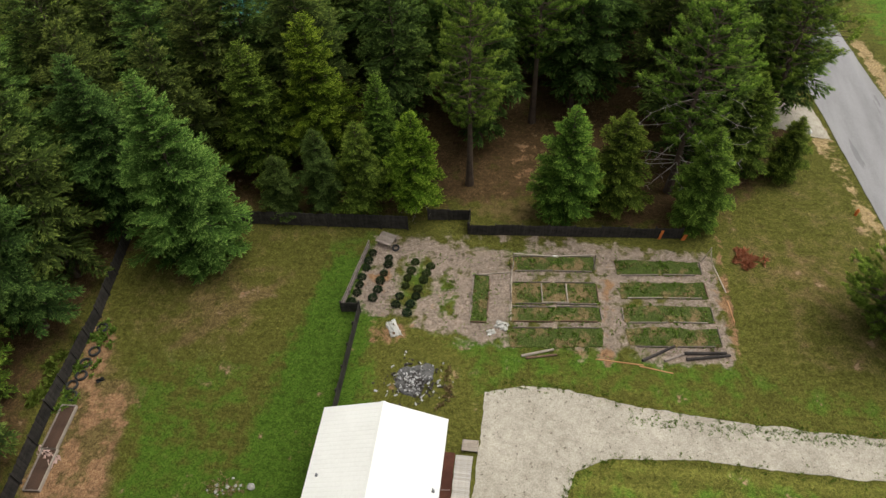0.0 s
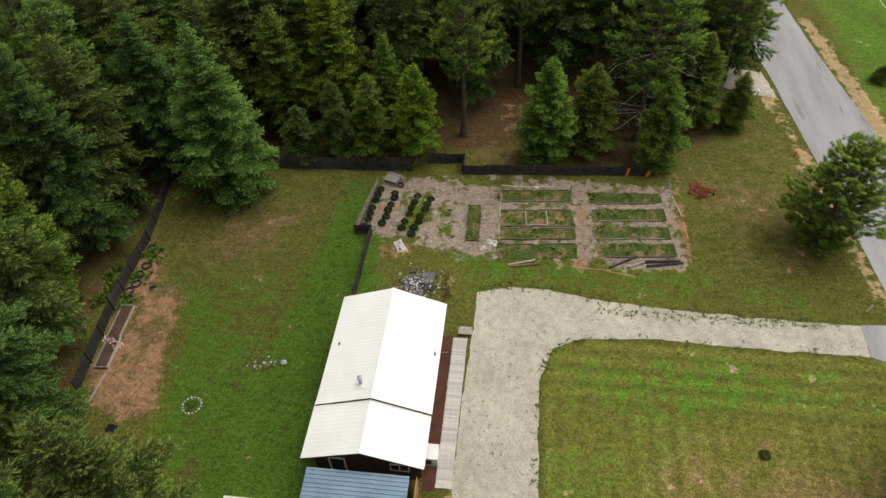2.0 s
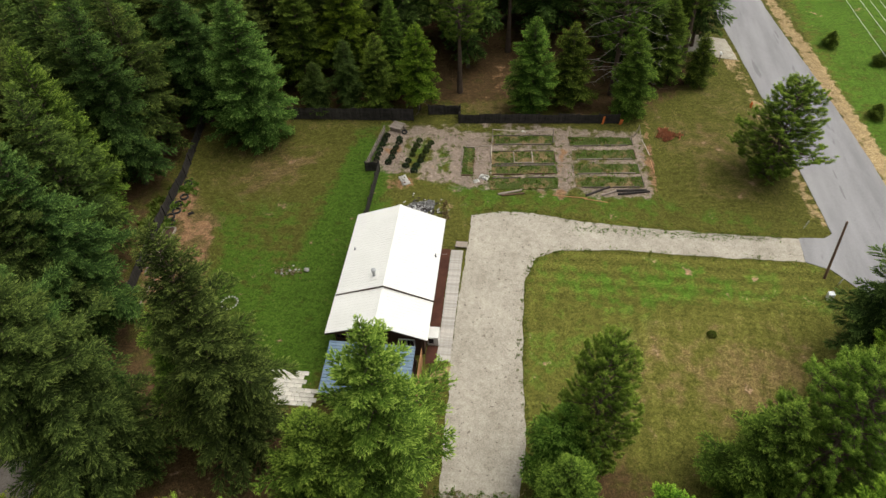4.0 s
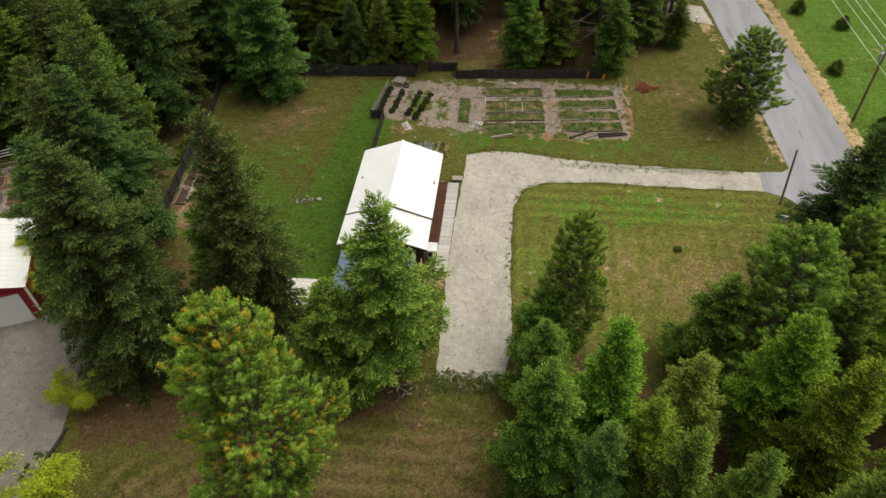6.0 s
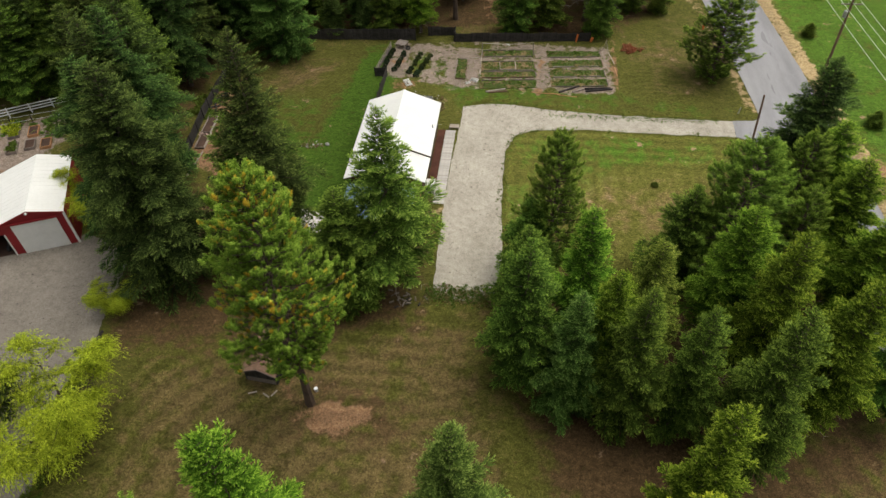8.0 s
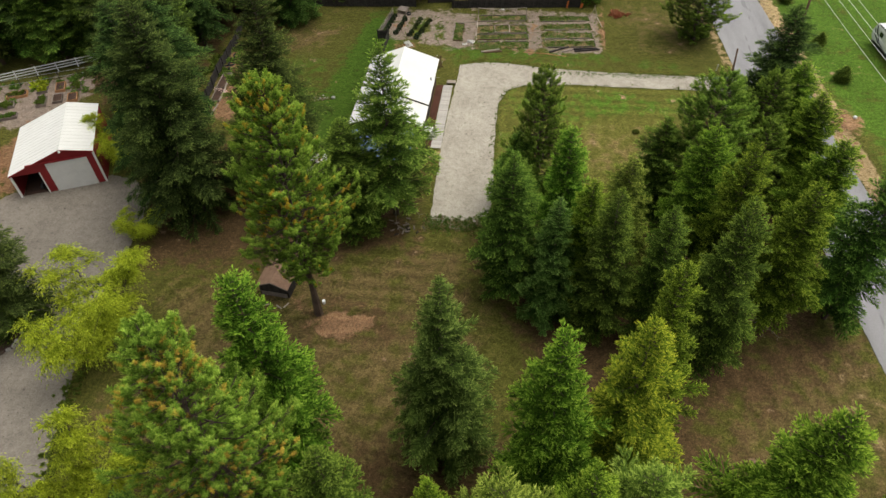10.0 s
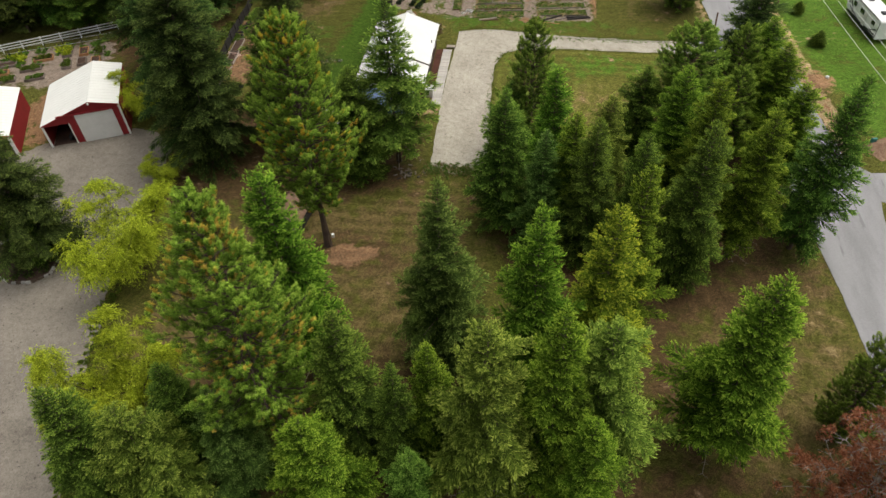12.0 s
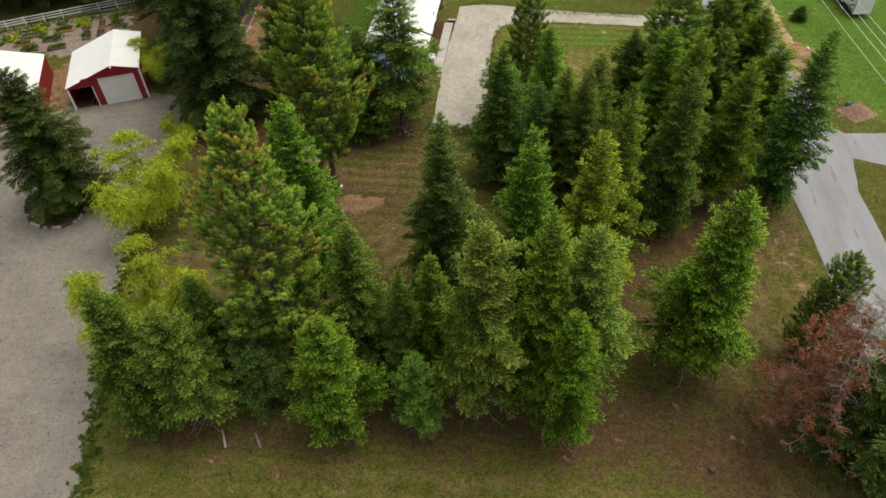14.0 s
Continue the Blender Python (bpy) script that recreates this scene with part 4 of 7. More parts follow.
# first of each kind, then copies; height and radius as built
KINDS = {
    "fir_a": (fir("dark green fir with dense sweeping boughs", M_FIR, 1, 15, 3.3, shape=0.78, sag=0.24, size=0.9), 15, 3.3),
    "fir_b": (fir("dark green fir with ragged uneven crown", M_FIR, 2, 15, 3.3, shape=0.72, uneven=0.30, clear=0.08, gaps=0.08, sag=0.22, size=0.9), 15, 3.3),
    "fir_c": (fir("tall dark fir among the trees of the wood", M_TALL, 3, 20, 4.0, shape=0.76, clear=0.10, uneven=0.30, gaps=0.05, sag=0.30, size=0.95), 20, 4.0),
    "tall": (fir("tall broad fir with drooping tiered boughs", M_TALL, 16, 22, 5.2, shape=0.68, clear=0.05, uneven=0.28, gaps=0.07, sag=0.36, rise=0.08, whorl=0.50, size=0.92), 22, 5.2),
    "wood_a": (fir("tall dark fir deep in the wood", M_FIR_SHADE, 13, 19, 4.2, shape=0.74, clear=0.16, uneven=0.30, size=1.6, whorl=0.7), 19, 4.2),
    "wood_b": (fir("dark ragged fir deep in the wood", M_FIR_SHADE, 14, 17, 4.0, shape=0.66, clear=0.12, uneven=0.36, size=1.6, whorl=0.7, gaps=0.1), 17, 4.0),
    "spruce": (fir("blue-green spruce with a broad dense skirt", M_SPRUCE, 4, 18, 4.6, shape=0.86, clear=0.02, uneven=0.22, sag=0.18, size=0.9, category="spruce tree"), 18, 4.6),
    "open": (fir("blue-green spruce with open airy boughs", M_PALE, 17, 19, 4.6, shape=0.90, clear=0.15, uneven=0.34, gaps=0.14, whorl=0.58, sag=0.20, rise=0.14, bare=8, category="spruce tree"), 19, 4.6),
    "light_a": (fir("fresh green fir with bright bough tips", M_LIGHT, 5, 16, 3.2, shape=0.72, clear=0.15, uneven=0.24, sag=0.18, size=0.85, bare=10), 16, 3.2),
    "light_b": (fir("fresh green fir with open layered boughs", M_LIGHT, 6, 18, 3.6, shape=0.68, clear=0.16, uneven=0.32, gaps=0.08, sag=0.20, size=0.88, rise=0.13, bare=14), 18, 3.6),
    "light_c": (fir("pale green fir with drooping feathery boughs", M_PALE, 18, 18, 3.6, shape=0.64, clear=0.22, uneven=0.34, gaps=0.10, sag=0.30, size=0.88, bare=24), 18, 3.6),
    "gold": (fir("fir with yellowing upper boughs", M_GOLD, 15, 18, 3.2, shape=0.70, clear=0.12, uneven=0.30, gaps=0.08, sag=0.20, size=0.88), 18, 3.2),
    "pine_a": (pine("tall pine with yellow-green needle clumps", M_PINE, 7, 23, 5.3, clear=0.23, shape=0.58, limbs=190, per=6.0, tuft=0.25, fine=24, brown=0.11, tint=M_GOLDTUFT), 23, 5.3),
    "pine_e": (pine("tall pine with tawny browned needle tufts", M_PINE, 19, 24, 5.2, clear=0.16, shape=0.62, limbs=200, per=6.0, tuft=0.24, fine=24, brown=0.12, tint=M_RUST, uneven=0.34), 24, 5.2),
    "pine_b": (pine("tall dark pine with a high crown", M_BUSH, 8, 22, 4.0, clear=0.38, shape=0.45, limbs=90, per=2.6, tuft=0.30, fine=16), 22, 4.0),
    "pine_c": (pine("tall pine with bare grey dead limbs", M_BUSH, 9, 22, 4.4, clear=0.30, shape=0.4, limbs=95, per=2.6, dead=26, tuft=0.30, fine=16), 22, 4.4),
    "pine_d": (pine("bushy green pine with upswept limbs", M_BUSH, 10, 14, 3.8, clear=0.04, shape=0.50, limbs=150, per=4.4, tuft=0.24, fine=24), 14, 3.8),
}
USED = {k: False for k in KINDS}


def plant(kind, x, y, h, r, turn=None, label="", group=""):
    ob, h0, r0 = KINDS[kind]
    turn = (x * 37 + y * 53) % 360 if turn is None else turn
    size = Matrix.Diagonal((r / r0, r / r0, h / h0, 1))
    if USED[kind]:
        ob = copy_thing(ob, pose(x, y, 0, 0, 0, turn) @ size @ Matrix.Diagonal((1 / ob.scale.x, 1 / ob.scale.y, 1 / ob.scale.z, 1)))
    else:
        ob.matrix_world = pose(x, y, 0, 0, 0, turn) @ size
        USED[kind] = True
    tagged(ob, label, group=group)
    return ob


TREES = [
    # row before and behind the north fence
    ("spruce", -31.7, 25.6, 18.8, 4.7), ("light_a", -13.8, 32.6, 11.3, 2.6), ("fir_a", -0.5, 33.4, 12.0, 3.1), ("fir_b", 4.0, 35.0, 10.6, 2.9), ("fir_a", 11.0, 33.4, 10.6, 2.8),
    ("fir_b", -18.6, 32.5, 10.0, 2.4), ("fir_a", -17.2, 35.8, 12.5, 2.4), ("fir_c", -22.2, 32.2, 9.3, 2.1), ("fir_c", -26.0, 31.4, 6.8, 1.9), ("light_b", -23.1, 37.2, 17.0, 3.2),
    ("pine_b", -9.3, 36.8, 20.0, 4.0), ("pine_b", -3.7, 47.0, 22.0, 4.0), ("pine_c", 9.4, 37.4, 21.0, 4.6), ("pine_b", 19.0, 45.5, 20.0, 4.6), ("fir_a", 15.5, 41.0, 11.0, 3.2),
    ("fir_a", 20.0, 40.5, 7.0, 2.0), ("fir_b", -28.5, 36.0, 15.0, 3.4),
    # west side
    ("fir_c", -38.8, 28.5, 18.0, 3.8), ("fir_c", -42.0, 16.6, 22.0, 3.6), ("wood_b", -42.0, 22.0, 19.0, 4.2), ("fir_a", -43.0, 9.4, 20.5, 3.8), ("wood_a", -40.6, 4.4, 20.0, 4.2),
    ("fir_c", -37.8, -5.5, 21.0, 3.8), ("fir_c", -37.0, -3.6, 21.0, 4.4), ("tall", -30.2, -16.2, 23.1, 5.2), ("tall", -34.0, -13.2, 21.5, 4.6), ("fir_c", -20.4, -13.6, 24.6, 3.9), ("fir_a", -24.0, -11.0, 15.5, 3.6),
    ("wood_b", -44.5, 2.0, 18.0, 3.8), ("wood_a", -46.5, 13.0, 19.0, 4.2), ("wood_b", -45.8, 19.0, 18.0, 4.2), ("wood_a", -45.0, 26.5, 20.0, 4.4), ("wood_b", -41.5, 32.5, 18.0, 4.0), ("wood_a", -35.0, 33.6, 17.0, 3.8), ("wood_b", -33.0, 38.5, 19.0, 4.2),
    # south of the house
    ("pine_a", -14.6, -28.6, 24.6, 5.0), ("open", -9.8, -15.0, 19.5, 4.7), ("fir_a", -13.5, -17.2, 13.0, 4.0),
    # east grove
    ("pine_d", 4.3, -12.0, 15.6, 3.4), ("fir_a", 2.4, -13.0, 9.5, 2.8), ("fir_b", 2.2, -17.0, 10.0, 2.6), ("light_a", 6.4, -21.5, 16.5, 2.8), ("fir_b", 2.1, -24.6, 16.0, 3.0), ("spruce", 5.7, -26.8, 13.8, 2.9),
    ("light_b", 8.1, -25.8, 14.8, 2.4), ("light_c", 11.3, -22.2, 14.2, 2.5), ("fir_a", 9.7, -28.2, 16.0, 2.8), ("light_b", 17.6, -20.2, 16.1, 3.0), ("pine_d", 19.4, -12.8, 16.0, 5.4), ("fir_b", 15.4, -13.4, 12.0, 3.2), ("light_b", 19.4, -24.0, 17.4, 2.8),
    ("fir_b", 13.7, -28.5, 15.0, 2.4), ("fir_a", 17.8, -30.8, 18.0, 3.1), ("fir_c", 28.0, -0.8, 16.7, 4.2), ("light_b", 28.4, -5.6, 13.4, 3.6), ("pine_d", 25.6, -7.6, 13.5, 3.6), ("pine_d", 24.9, 23.2, 11.5, 5.0), ("pine_d", 24.4, -13.0, 12.0, 3.2), ("light_b", 28.6, -11.0, 13.6, 3.4), ("light_b", 29.0, -17.0, 13.0, 3.2),
    ("light_b", 23.4, -26.8, 16.4, 2.9), ("fir_b", 29.6, -25.0, 18.8, 3.2),
    # south rows
    ("light_a", 12.1, -38.6, 20.0, 2.6), ("gold", 9.7, -43.6, 20.8, 3.1), ("light_a", 5.1, -45.7, 22.3, 3.1), ("spruce", -1.6, -40.6, 19.6, 3.6), ("light_a", -12.1, -43.5, 22.0, 3.5),
    ("pine_e", -13.0, -49.6, 25.6, 5.4), ("light_a", 18.5, -47.2, 19.4, 3.7), ("fir_a", -6.6, -50.4, 17.4, 3.0), ("light_c", 2.6, -52.8, 20.5, 3.3), ("light_a", 6.5, -51.9, 21.0, 2.9), ("light_c", 9.4, -50.6, 18.6, 3.5),
    ("fir_a", -22.1, -56.0, 15.8, 3.0), ("light_c", -18.4, -55.9, 14.2, 2.8), ("light_b", -7.8, -55.3, 13.8, 3.0), ("fir_b", -3.1, -51.7, 14.8, 1.9), ("light_a", -1.1, -50.5, 15.4, 2.0), ("spruce", 32.0, -53.4, 18.0, 5.9), ("fir_b", -18.2, -51.8, 12.5, 2.6),
    ("spruce", -14.6, -53.0, 12.5, 2.8), ("tall", -42.4, -32.2, 16.0, 4.6), ("light_c", -1.8, -54.7, 9.7, 1.9), ("light_b", 8.6, -54.6, 15.5, 2.3), ("pine_d", 28.4, -44.8, 12.0, 2.8),
]
for kind, x, y, h, r in TREES:
    plant(kind, x, y, h, r)

# dark edge of the wood behind the white fence
for k in range(22):
    plant(("wood_a", "wood_b", "fir_b")[k % 3], -84 + 1.62 * k + 1.2 * math.sin(k * 2.3), 8.5 + 0.42 * k + 2.4 * math.sin(k * 1.7), 15 + 2.5 * math.sin(k * 3.1), 3.9, group="trees of the wood")

# the wood beyond the fence
rng = random.Random(21)
placed = [(x, y) for _, x, y, _, _ in TREES]
tries = 0
while len(placed) < len(TREES) + 150 and tries < 6000:
    tries += 1
    x, y = rng.uniform(-88, 22), rng.uniform(12, 92)
    if y < 38 and x > -43 or (x < -50 and y < 20) or (x > 20 and y > 60) or (x > 12 and y < 44) or (-41 < x < -31 and 44 < y < 66) or (-8 < x < 9 and y < 46):
        continue
    gap = 3.9 if y < 60 else 5.0
    if min(math.hypot(x - a, y - b) for a, b in placed) < gap:
        continue
    placed.append((x, y))
    plant(rng.choice(["wood_a", "wood_b", "wood_a", "wood_b", "wood_a", "wood_b", "pine_b"]), x, y, rng.uniform(15, 23), rng.uniform(3.4, 4.8), group="trees of the wood")

for k, (x, y, h, r) in enumerate([(-31.4, -34.0, 11.0, 4.4), (-25.5, -48.5, 12.0, 4.0), (-34.6, -21.0, 4.5, 1.9), (-41.6, -8.8, 7.5, 3.0)]):
    if k == 0:
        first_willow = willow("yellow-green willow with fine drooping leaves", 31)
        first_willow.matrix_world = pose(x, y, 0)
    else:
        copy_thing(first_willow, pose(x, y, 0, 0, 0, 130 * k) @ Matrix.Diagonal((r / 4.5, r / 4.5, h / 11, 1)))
dead_tree(41, 16.0, 4.4).matrix_world = pose(27.0, -51.6, 0)

# ---- house ----
def sheet(name, a, b, c, d, rib, height, thick, material, parent, label="", lap=0.035):
    """One ribbed metal sheet, a single body: corners a-b along the eave or ridge, d-c opposite; ribs run from a-b to d-c."""
    a, b, c, d = (Vector(p) for p in (a, b, c, d))
    up = (b - a).cross(d - a).normalized()
    if up.z < 0:
        up = -up
    n = max(1, int(round((b - a).length / rib)))
    stops = []
    for i in range(n):
        for s, hgt in ((0.0, 0), (0.5 - lap, 0), (0.5 - lap * 0.5, 1), (0.5 + lap * 0.5, 1), (0.5 + lap, 0)):
            stops.append(((i + s) / n, hgt * height))
    stops.append((1.0, 0))
    verts, faces = [], []
    for t, hgt in stops:
        p, q = a.lerp(b, t), d.lerp(c, t)
        verts += [p + up * hgt, q + up * hgt, p - up * thick, q - up * thick]
    for i in range(len(stops) - 1):
        k = 4 * i
        faces += [(k, k + 4, k + 5, k + 1), (k + 2, k + 3, k + 7, k + 6), (k, k + 2, k + 6, k + 4), (k + 1, k + 5, k + 7, k + 3)]
    e = 4 * (len(stops) - 1)
    faces += [(0, 1, 3, 2), (e, e + 2, e + 3, e + 1)]
    bm = bmesh.new()
    vs = [bm.verts.new(v) for v in verts]
    for f in faces:
        bm.faces.new([vs[i] for i in f])
    bmesh.ops.recalc_face_normals(bm, faces=bm.faces[:])
    return part(name, bm, material, parent, label)


def gable_roof(parent, x0, x1, y0, y1, eave, ridge, material, rib=0.30):
    xm = (x0 + x1) / 2
    sheet("roof_sheet", (x0, y0, eave), (x0, y1, eave), (xm, y1, ridge), (xm, y0, ridge), rib, 0.008, 0.07, material, parent)
    sheet("roof_sheet", (x1, y1, eave), (x1, y0, eave), (xm, y0, ridge), (xm, y1, ridge), rib, 0.008, 0.07, material, parent)
    s = (ridge - eave) / (xm - x0)
    w = 0.2
    bm = bmesh.new()
    rows = []
    for y in (y0 - 0.02, y1 + 0.02):
        rows.append([bm.verts.new(c) for c in ((xm - w, y, ridge - w * s + 0.03), (xm, y, ridge + 0.045), (xm + w, y, ridge - w * s + 0.03), (xm + w, y, ridge - w * s), (xm, y, ridge + 0.01), (xm - w, y, ridge - w * s))])
    for i in range(6):
        bm.faces.new((rows[0][i], rows[0][(i + 1) % 6], rows[1][(i + 1) % 6], rows[1][i]))
    bm.faces.new(rows[0][::-1])
    bm.faces.new(rows[1])
    part("ridge_cap", bm, material, parent)


def gable_wall(bm, x0, x1, y, eave, ridge, t=0.15):
    xm = (x0 + x1) / 2
    vs = [[bm.verts.new(c) for c in ((x0, yy, 0), (x1, yy, 0), (x1, yy, eave), (xm, yy, ridge), (x0, yy, eave))] for yy in (y - t / 2, y + t / 2)]
    bm.faces.new(vs[0])
    bm.faces.new(vs[1][::-1])
    for i in range(5):
        bm.faces.new((vs[0][(i + 1) % 5], vs[0][i], vs[1][i], vs[1][(i + 1) % 5]))


def window(parent, at, size, facing="y", name="window", frame_mat=None):
    """A framed window set into a wall: frame, two panes and a sill. facing y or x."""
    w, hgt = size
    x, y, z = at
    win = new(name)
    win.parent = parent
    win.matrix_basis = pose(x, y, z, 0, 0, 0 if facing == "y" else 90)
    t = 0.06
    bm = bmesh.new()
    for cx, cz, sx, sz in ((0, hgt / 2 - t / 2, w, t), (0, -hgt / 2 + t / 2, w, t), (-w / 2 + t / 2, 0, t, hgt - 2 * t), (w / 2 - t / 2, 0, t, hgt - 2 * t), (0, 0, t * 0.8, hgt - 2 * t)):
        box(bm, (cx, 0, cz), (sx, 0.10, sz))
    part("frame", bm, frame_mat or M_WHITE, win)
    for sx in (-1, 1):
        bm = bmesh.new()
        box(bm, (sx * (w / 4 - t / 4), 0.0, 0), (w / 2 - t * 1.2, 0.03, hgt - 2 * t))
        part("pane", bm, M_GLASS, win)
    return win


house = thing("house", "brown single-storey house with a white metal roof", "house")
gable_roof(house, -16.75, -8.25, 0.1, 10.15, 3.2, 4.78, M_ROOF)
gable_roof(house, -16.85, -8.30, -3.95, 0.40, 2.98, 4.50, M_ROOF)
for x in (-16.2, -8.8):
    bm = bmesh.new()
    box(bm, (x, 3.3, 1.45), (0.15, 13.0, 2.9))
    part("wall", bm, M_SIDING, house)
for y, e, rr in ((9.75, 3.1, 4.62), (0.25, 3.1, 4.62), (-3.3, 2.80, 4.30)):
    bm = bmesh.new()
    gable_wall(bm, -16.12, -8.88, y, e, rr)
    part("gable_wall", bm, M_SIDING, house)
for sgn in (-1, 1):
    for y, e, rr, x0, x1 in ((-3.93, 2.96, 4.48, -16.85, -8.30), (0.11, 3.18, 4.76, -16.75, -8.25), (10.14, 3.18, 4.76, -16.75, -8.25)):
        xm, half = (x0 + x1) / 2, (x1 - x0) / 2
        bm = bmesh.new()
        ang = math.degrees(math.atan2(rr - e, half))
        box(bm, (xm + sgn * half / 2, y, (e + rr) / 2 - 0.13), (math.hypot(half, rr - e), 0.03, 0.16), 0, 0, sgn * ang)
        part("barge_board", bm, M_TRIM if y > 9 else M_SIDING, house, "dark barge board" if y < 9 else "")
# south gable: door, window, vent, dark recess
bm = bmesh.new()
box(bm, (-14.55, -3.36, 1.25), (0.98, 0.10, 2.12))
door = part("door", bevelled(bm, 0.015), M_DARKMETAL, house, "dark door under the gable")
bm = bmesh.new()
for cx, cz, sx, sz in ((-15.10, 1.25, 0.10, 2.22), (-14.00, 1.25, 0.10, 2.22), (-14.55, 2.36, 1.2, 0.10)):
    box(bm, (cx, -3.42, cz), (sx, 0.10, sz))
part("door_frame", bm, M_TRIM, house, "weathered white door frame")
bm = bmesh.new()
rod(bm, (-14.15, -3.42, 1.15), (-14.15, -3.52, 1.15), 0.03)
part("door_knob", bm, M_STEEL, door)
window(house, (-10.15, -3.40, 1.75), (1.35, 0.95))
window(house, (-15.75, -3.40, 2.05), (0.75, 0.55), frame_mat=M_SIDING)
bm = bmesh.new()
box(bm, (-12.5, -3.42, 3.75), (0.36, 0.06, 0.36))
for k in range(4):
    box(bm, (-12.5, -3.455, 3.62 + 0.085 * k), (0.30, 0.03, 0.03))
part("gable_vent", bm, M_GREYPAINT, house, "small louvred gable vent")
for y in (7.8, 4.4):
    window(house, (-8.72, y, 1.7), (1.4, 1.0), "x")
bm = bmesh.new()
box(bm, (-8.71, 2.4, 1.15), (0.08, 0.95, 2.1))
part("door", bm, M_DARKMETAL, house, "dark side door")
# vents and flue
def roof_z(x):
    return 4.78 - abs(x + 12.5) * 1.58 / 4.25


for x, y, h in ((-16.05, 5.3, 0.22), (-8.65, 5.1, 0.35)):
    bm = bmesh.new()
    rod(bm, (x, y, roof_z(x) - 0.1), (x, y, roof_z(x) + h), 0.055, sides=10)
    rod(bm, (x, y, roof_z(x) - 0.02), (x, y, roof_z(x) + 0.06), 0.13, 0.06, 10)
    part("vent_pipe", bm, M_GREYPAINT, house, "short grey roof vent")
bm = bmesh.new()
rod(bm, (-13.5, 1.4, roof_z(-13.5) - 0.1), (-13.5, 1.4, roof_z(-13.5) + 0.75), 0.13, sides=14)
flue = part("flue", bm, M_STEEL, house, "galvanised chimney flue")
bm = bmesh.new()
rod(bm, (-13.5, 1.4, roof_z(-13.5) + 0.72), (-13.5, 1.4, roof_z(-13.5) + 0.82), 0.22, 0.20, 14)
rod(bm, (-13.5, 1.4, roof_z(-13.5) + 0.82), (-13.5, 1.4, roof_z(-13.5) + 0.93), 0.20, 0.03, 14)
part("rain_cap", bm, M_STEEL, flue, "cone rain cap")
bm = bmesh.new()
box(bm, (-13.5, 1.35, roof_z(-13.5) + 0.03), (0.75, 0.85, 0.03), 0, 0, -20.4)
part("flashing", bm, M_ROOF, flue)
bm = bmesh.new()
rod(bm, (-8.62, 5.1, roof_z(-8.62) + 0.3), (-7.6, 5.15, 3.7), 0.012, sides=5)
part("service_mast", bm, M_STEEL, house, "thin cable mast at the eave")

# porch with a blue metal roof
porch = thing("porch", "lean-to porch with a ribbed blue metal roof", "porch")
sheet("roof_sheet", (-9.25, -4.35, 2.62), (-9.25, -9.0, 2.15), (-16.35, -9.0, 2.15), (-16.35, -4.35, 2.62), 0.30, 0.05, 0.03, M_BLUEROOF, porch, lap=0.14)
for x in (-16.2, -12.8, -9.4):
    bm = bmesh.new()
    box(bm, (x, -8.8, 1.08), (0.10, 0.10, 2.16))
    part("post", bm, M_SIDING, porch)
    bm = bmesh.new()
    box(bm, (x, -4.55, 1.29), (0.10, 0.10, 2.58))
    part("post", bm, M_SIDING, porch)
for y, z in ((-8.8, 2.09), (-4.55, 2.52)):
    bm = bmesh.new()
    box(bm, (-12.8, y, z), (6.9, 0.09, 0.10))
    part("beam", bm, M_SIDING, porch)
bm = bmesh.new()
box(bm, (-8.85, -6.3, 0.95), (0.06, 4.6, 1.9))
part("screen_wall", bm, M_NEWWOOD, porch, "tan plank screen wall")
bm = bmesh.new()
box(bm, (-12.8, -6.4, 0.10), (7.0, 4.9, 0.16))
part("deck", bm, M_SIDING, porch)

# mulch bed and plank walk on the drive side
tagged(slab("mulch_bed", [(-8.65, 9.3), (-7.75, 9.3), (-7.75, -1.0), (-8.65, -1.0)], 0.035, 0.1, M_BARKMULCH, ragged=0.05, step=0.4, seed=20), "red-brown bark mulch strip beside the house", "mulch bed", kind="structure")
tagged(slab("mulch_bed", [(-8.6, -2.3), (-7.75, -2.3), (-7.75, -4.0), (-8.6, -4.2)], 0.035, 0.1, M_BARKMULCH, ragged=0.05, step=0.4, seed=21), "red-brown bark mulch by the porch corner", "mulch bed", kind="structure")
bm = bmesh.new()
box(bm, (-8.15, -1.65, 0.55), (0.95, 1.2, 1.1))
cellar = thing("utility_box", "cream utility box against the house wall", "utility box")
part("body", bevelled(bm, 0.03), M_TRIM, cellar)
bm = bmesh.new()
box(bm, (-8.3, -2.27, 0.65), (0.42, 0.05, 0.55))
part("grille", bm, M_DARKMETAL, cellar, "dark grille")
plank_walk = thing("plank_walk", "pale weathered plank walk beside the mulch bed", "boardwalk")
rng = random.Random(5)
for x in (-7.55, -6.65):
    bm = bmesh.new()
    box(bm, (x, 2.6, 0.05), (0.09, 13.0, 0.10))
    part("joist", bm, M_GREYPLANK, plank_walk)
plank_mesh = []
for k in range(3):
    bm = bmesh.new()
    box(bm, (0, 0, 0), (1.16 + 0.02 * k, 0.138, 0.035))
    me = bpy.data.meshes.new("plank")
    bevelled(bm, 0.006).to_mesh(me)
    bm.free()
    me.materials.append(M_WALK)
    plank_mesh.append(me)
n = 88
for i in range(n):
    ob = new("plank", rng.choice(plank_mesh))
    ob.parent = plank_walk
    ob.matrix_basis = pose(-7.1 + rng.uniform(-0.02, 0.02), -3.85 + 13.0 * (i + 0.5) / n, 0.118 + rng.uniform(-0.006, 0.006), 0, 0, rng.uniform(-0.8, 0.8))
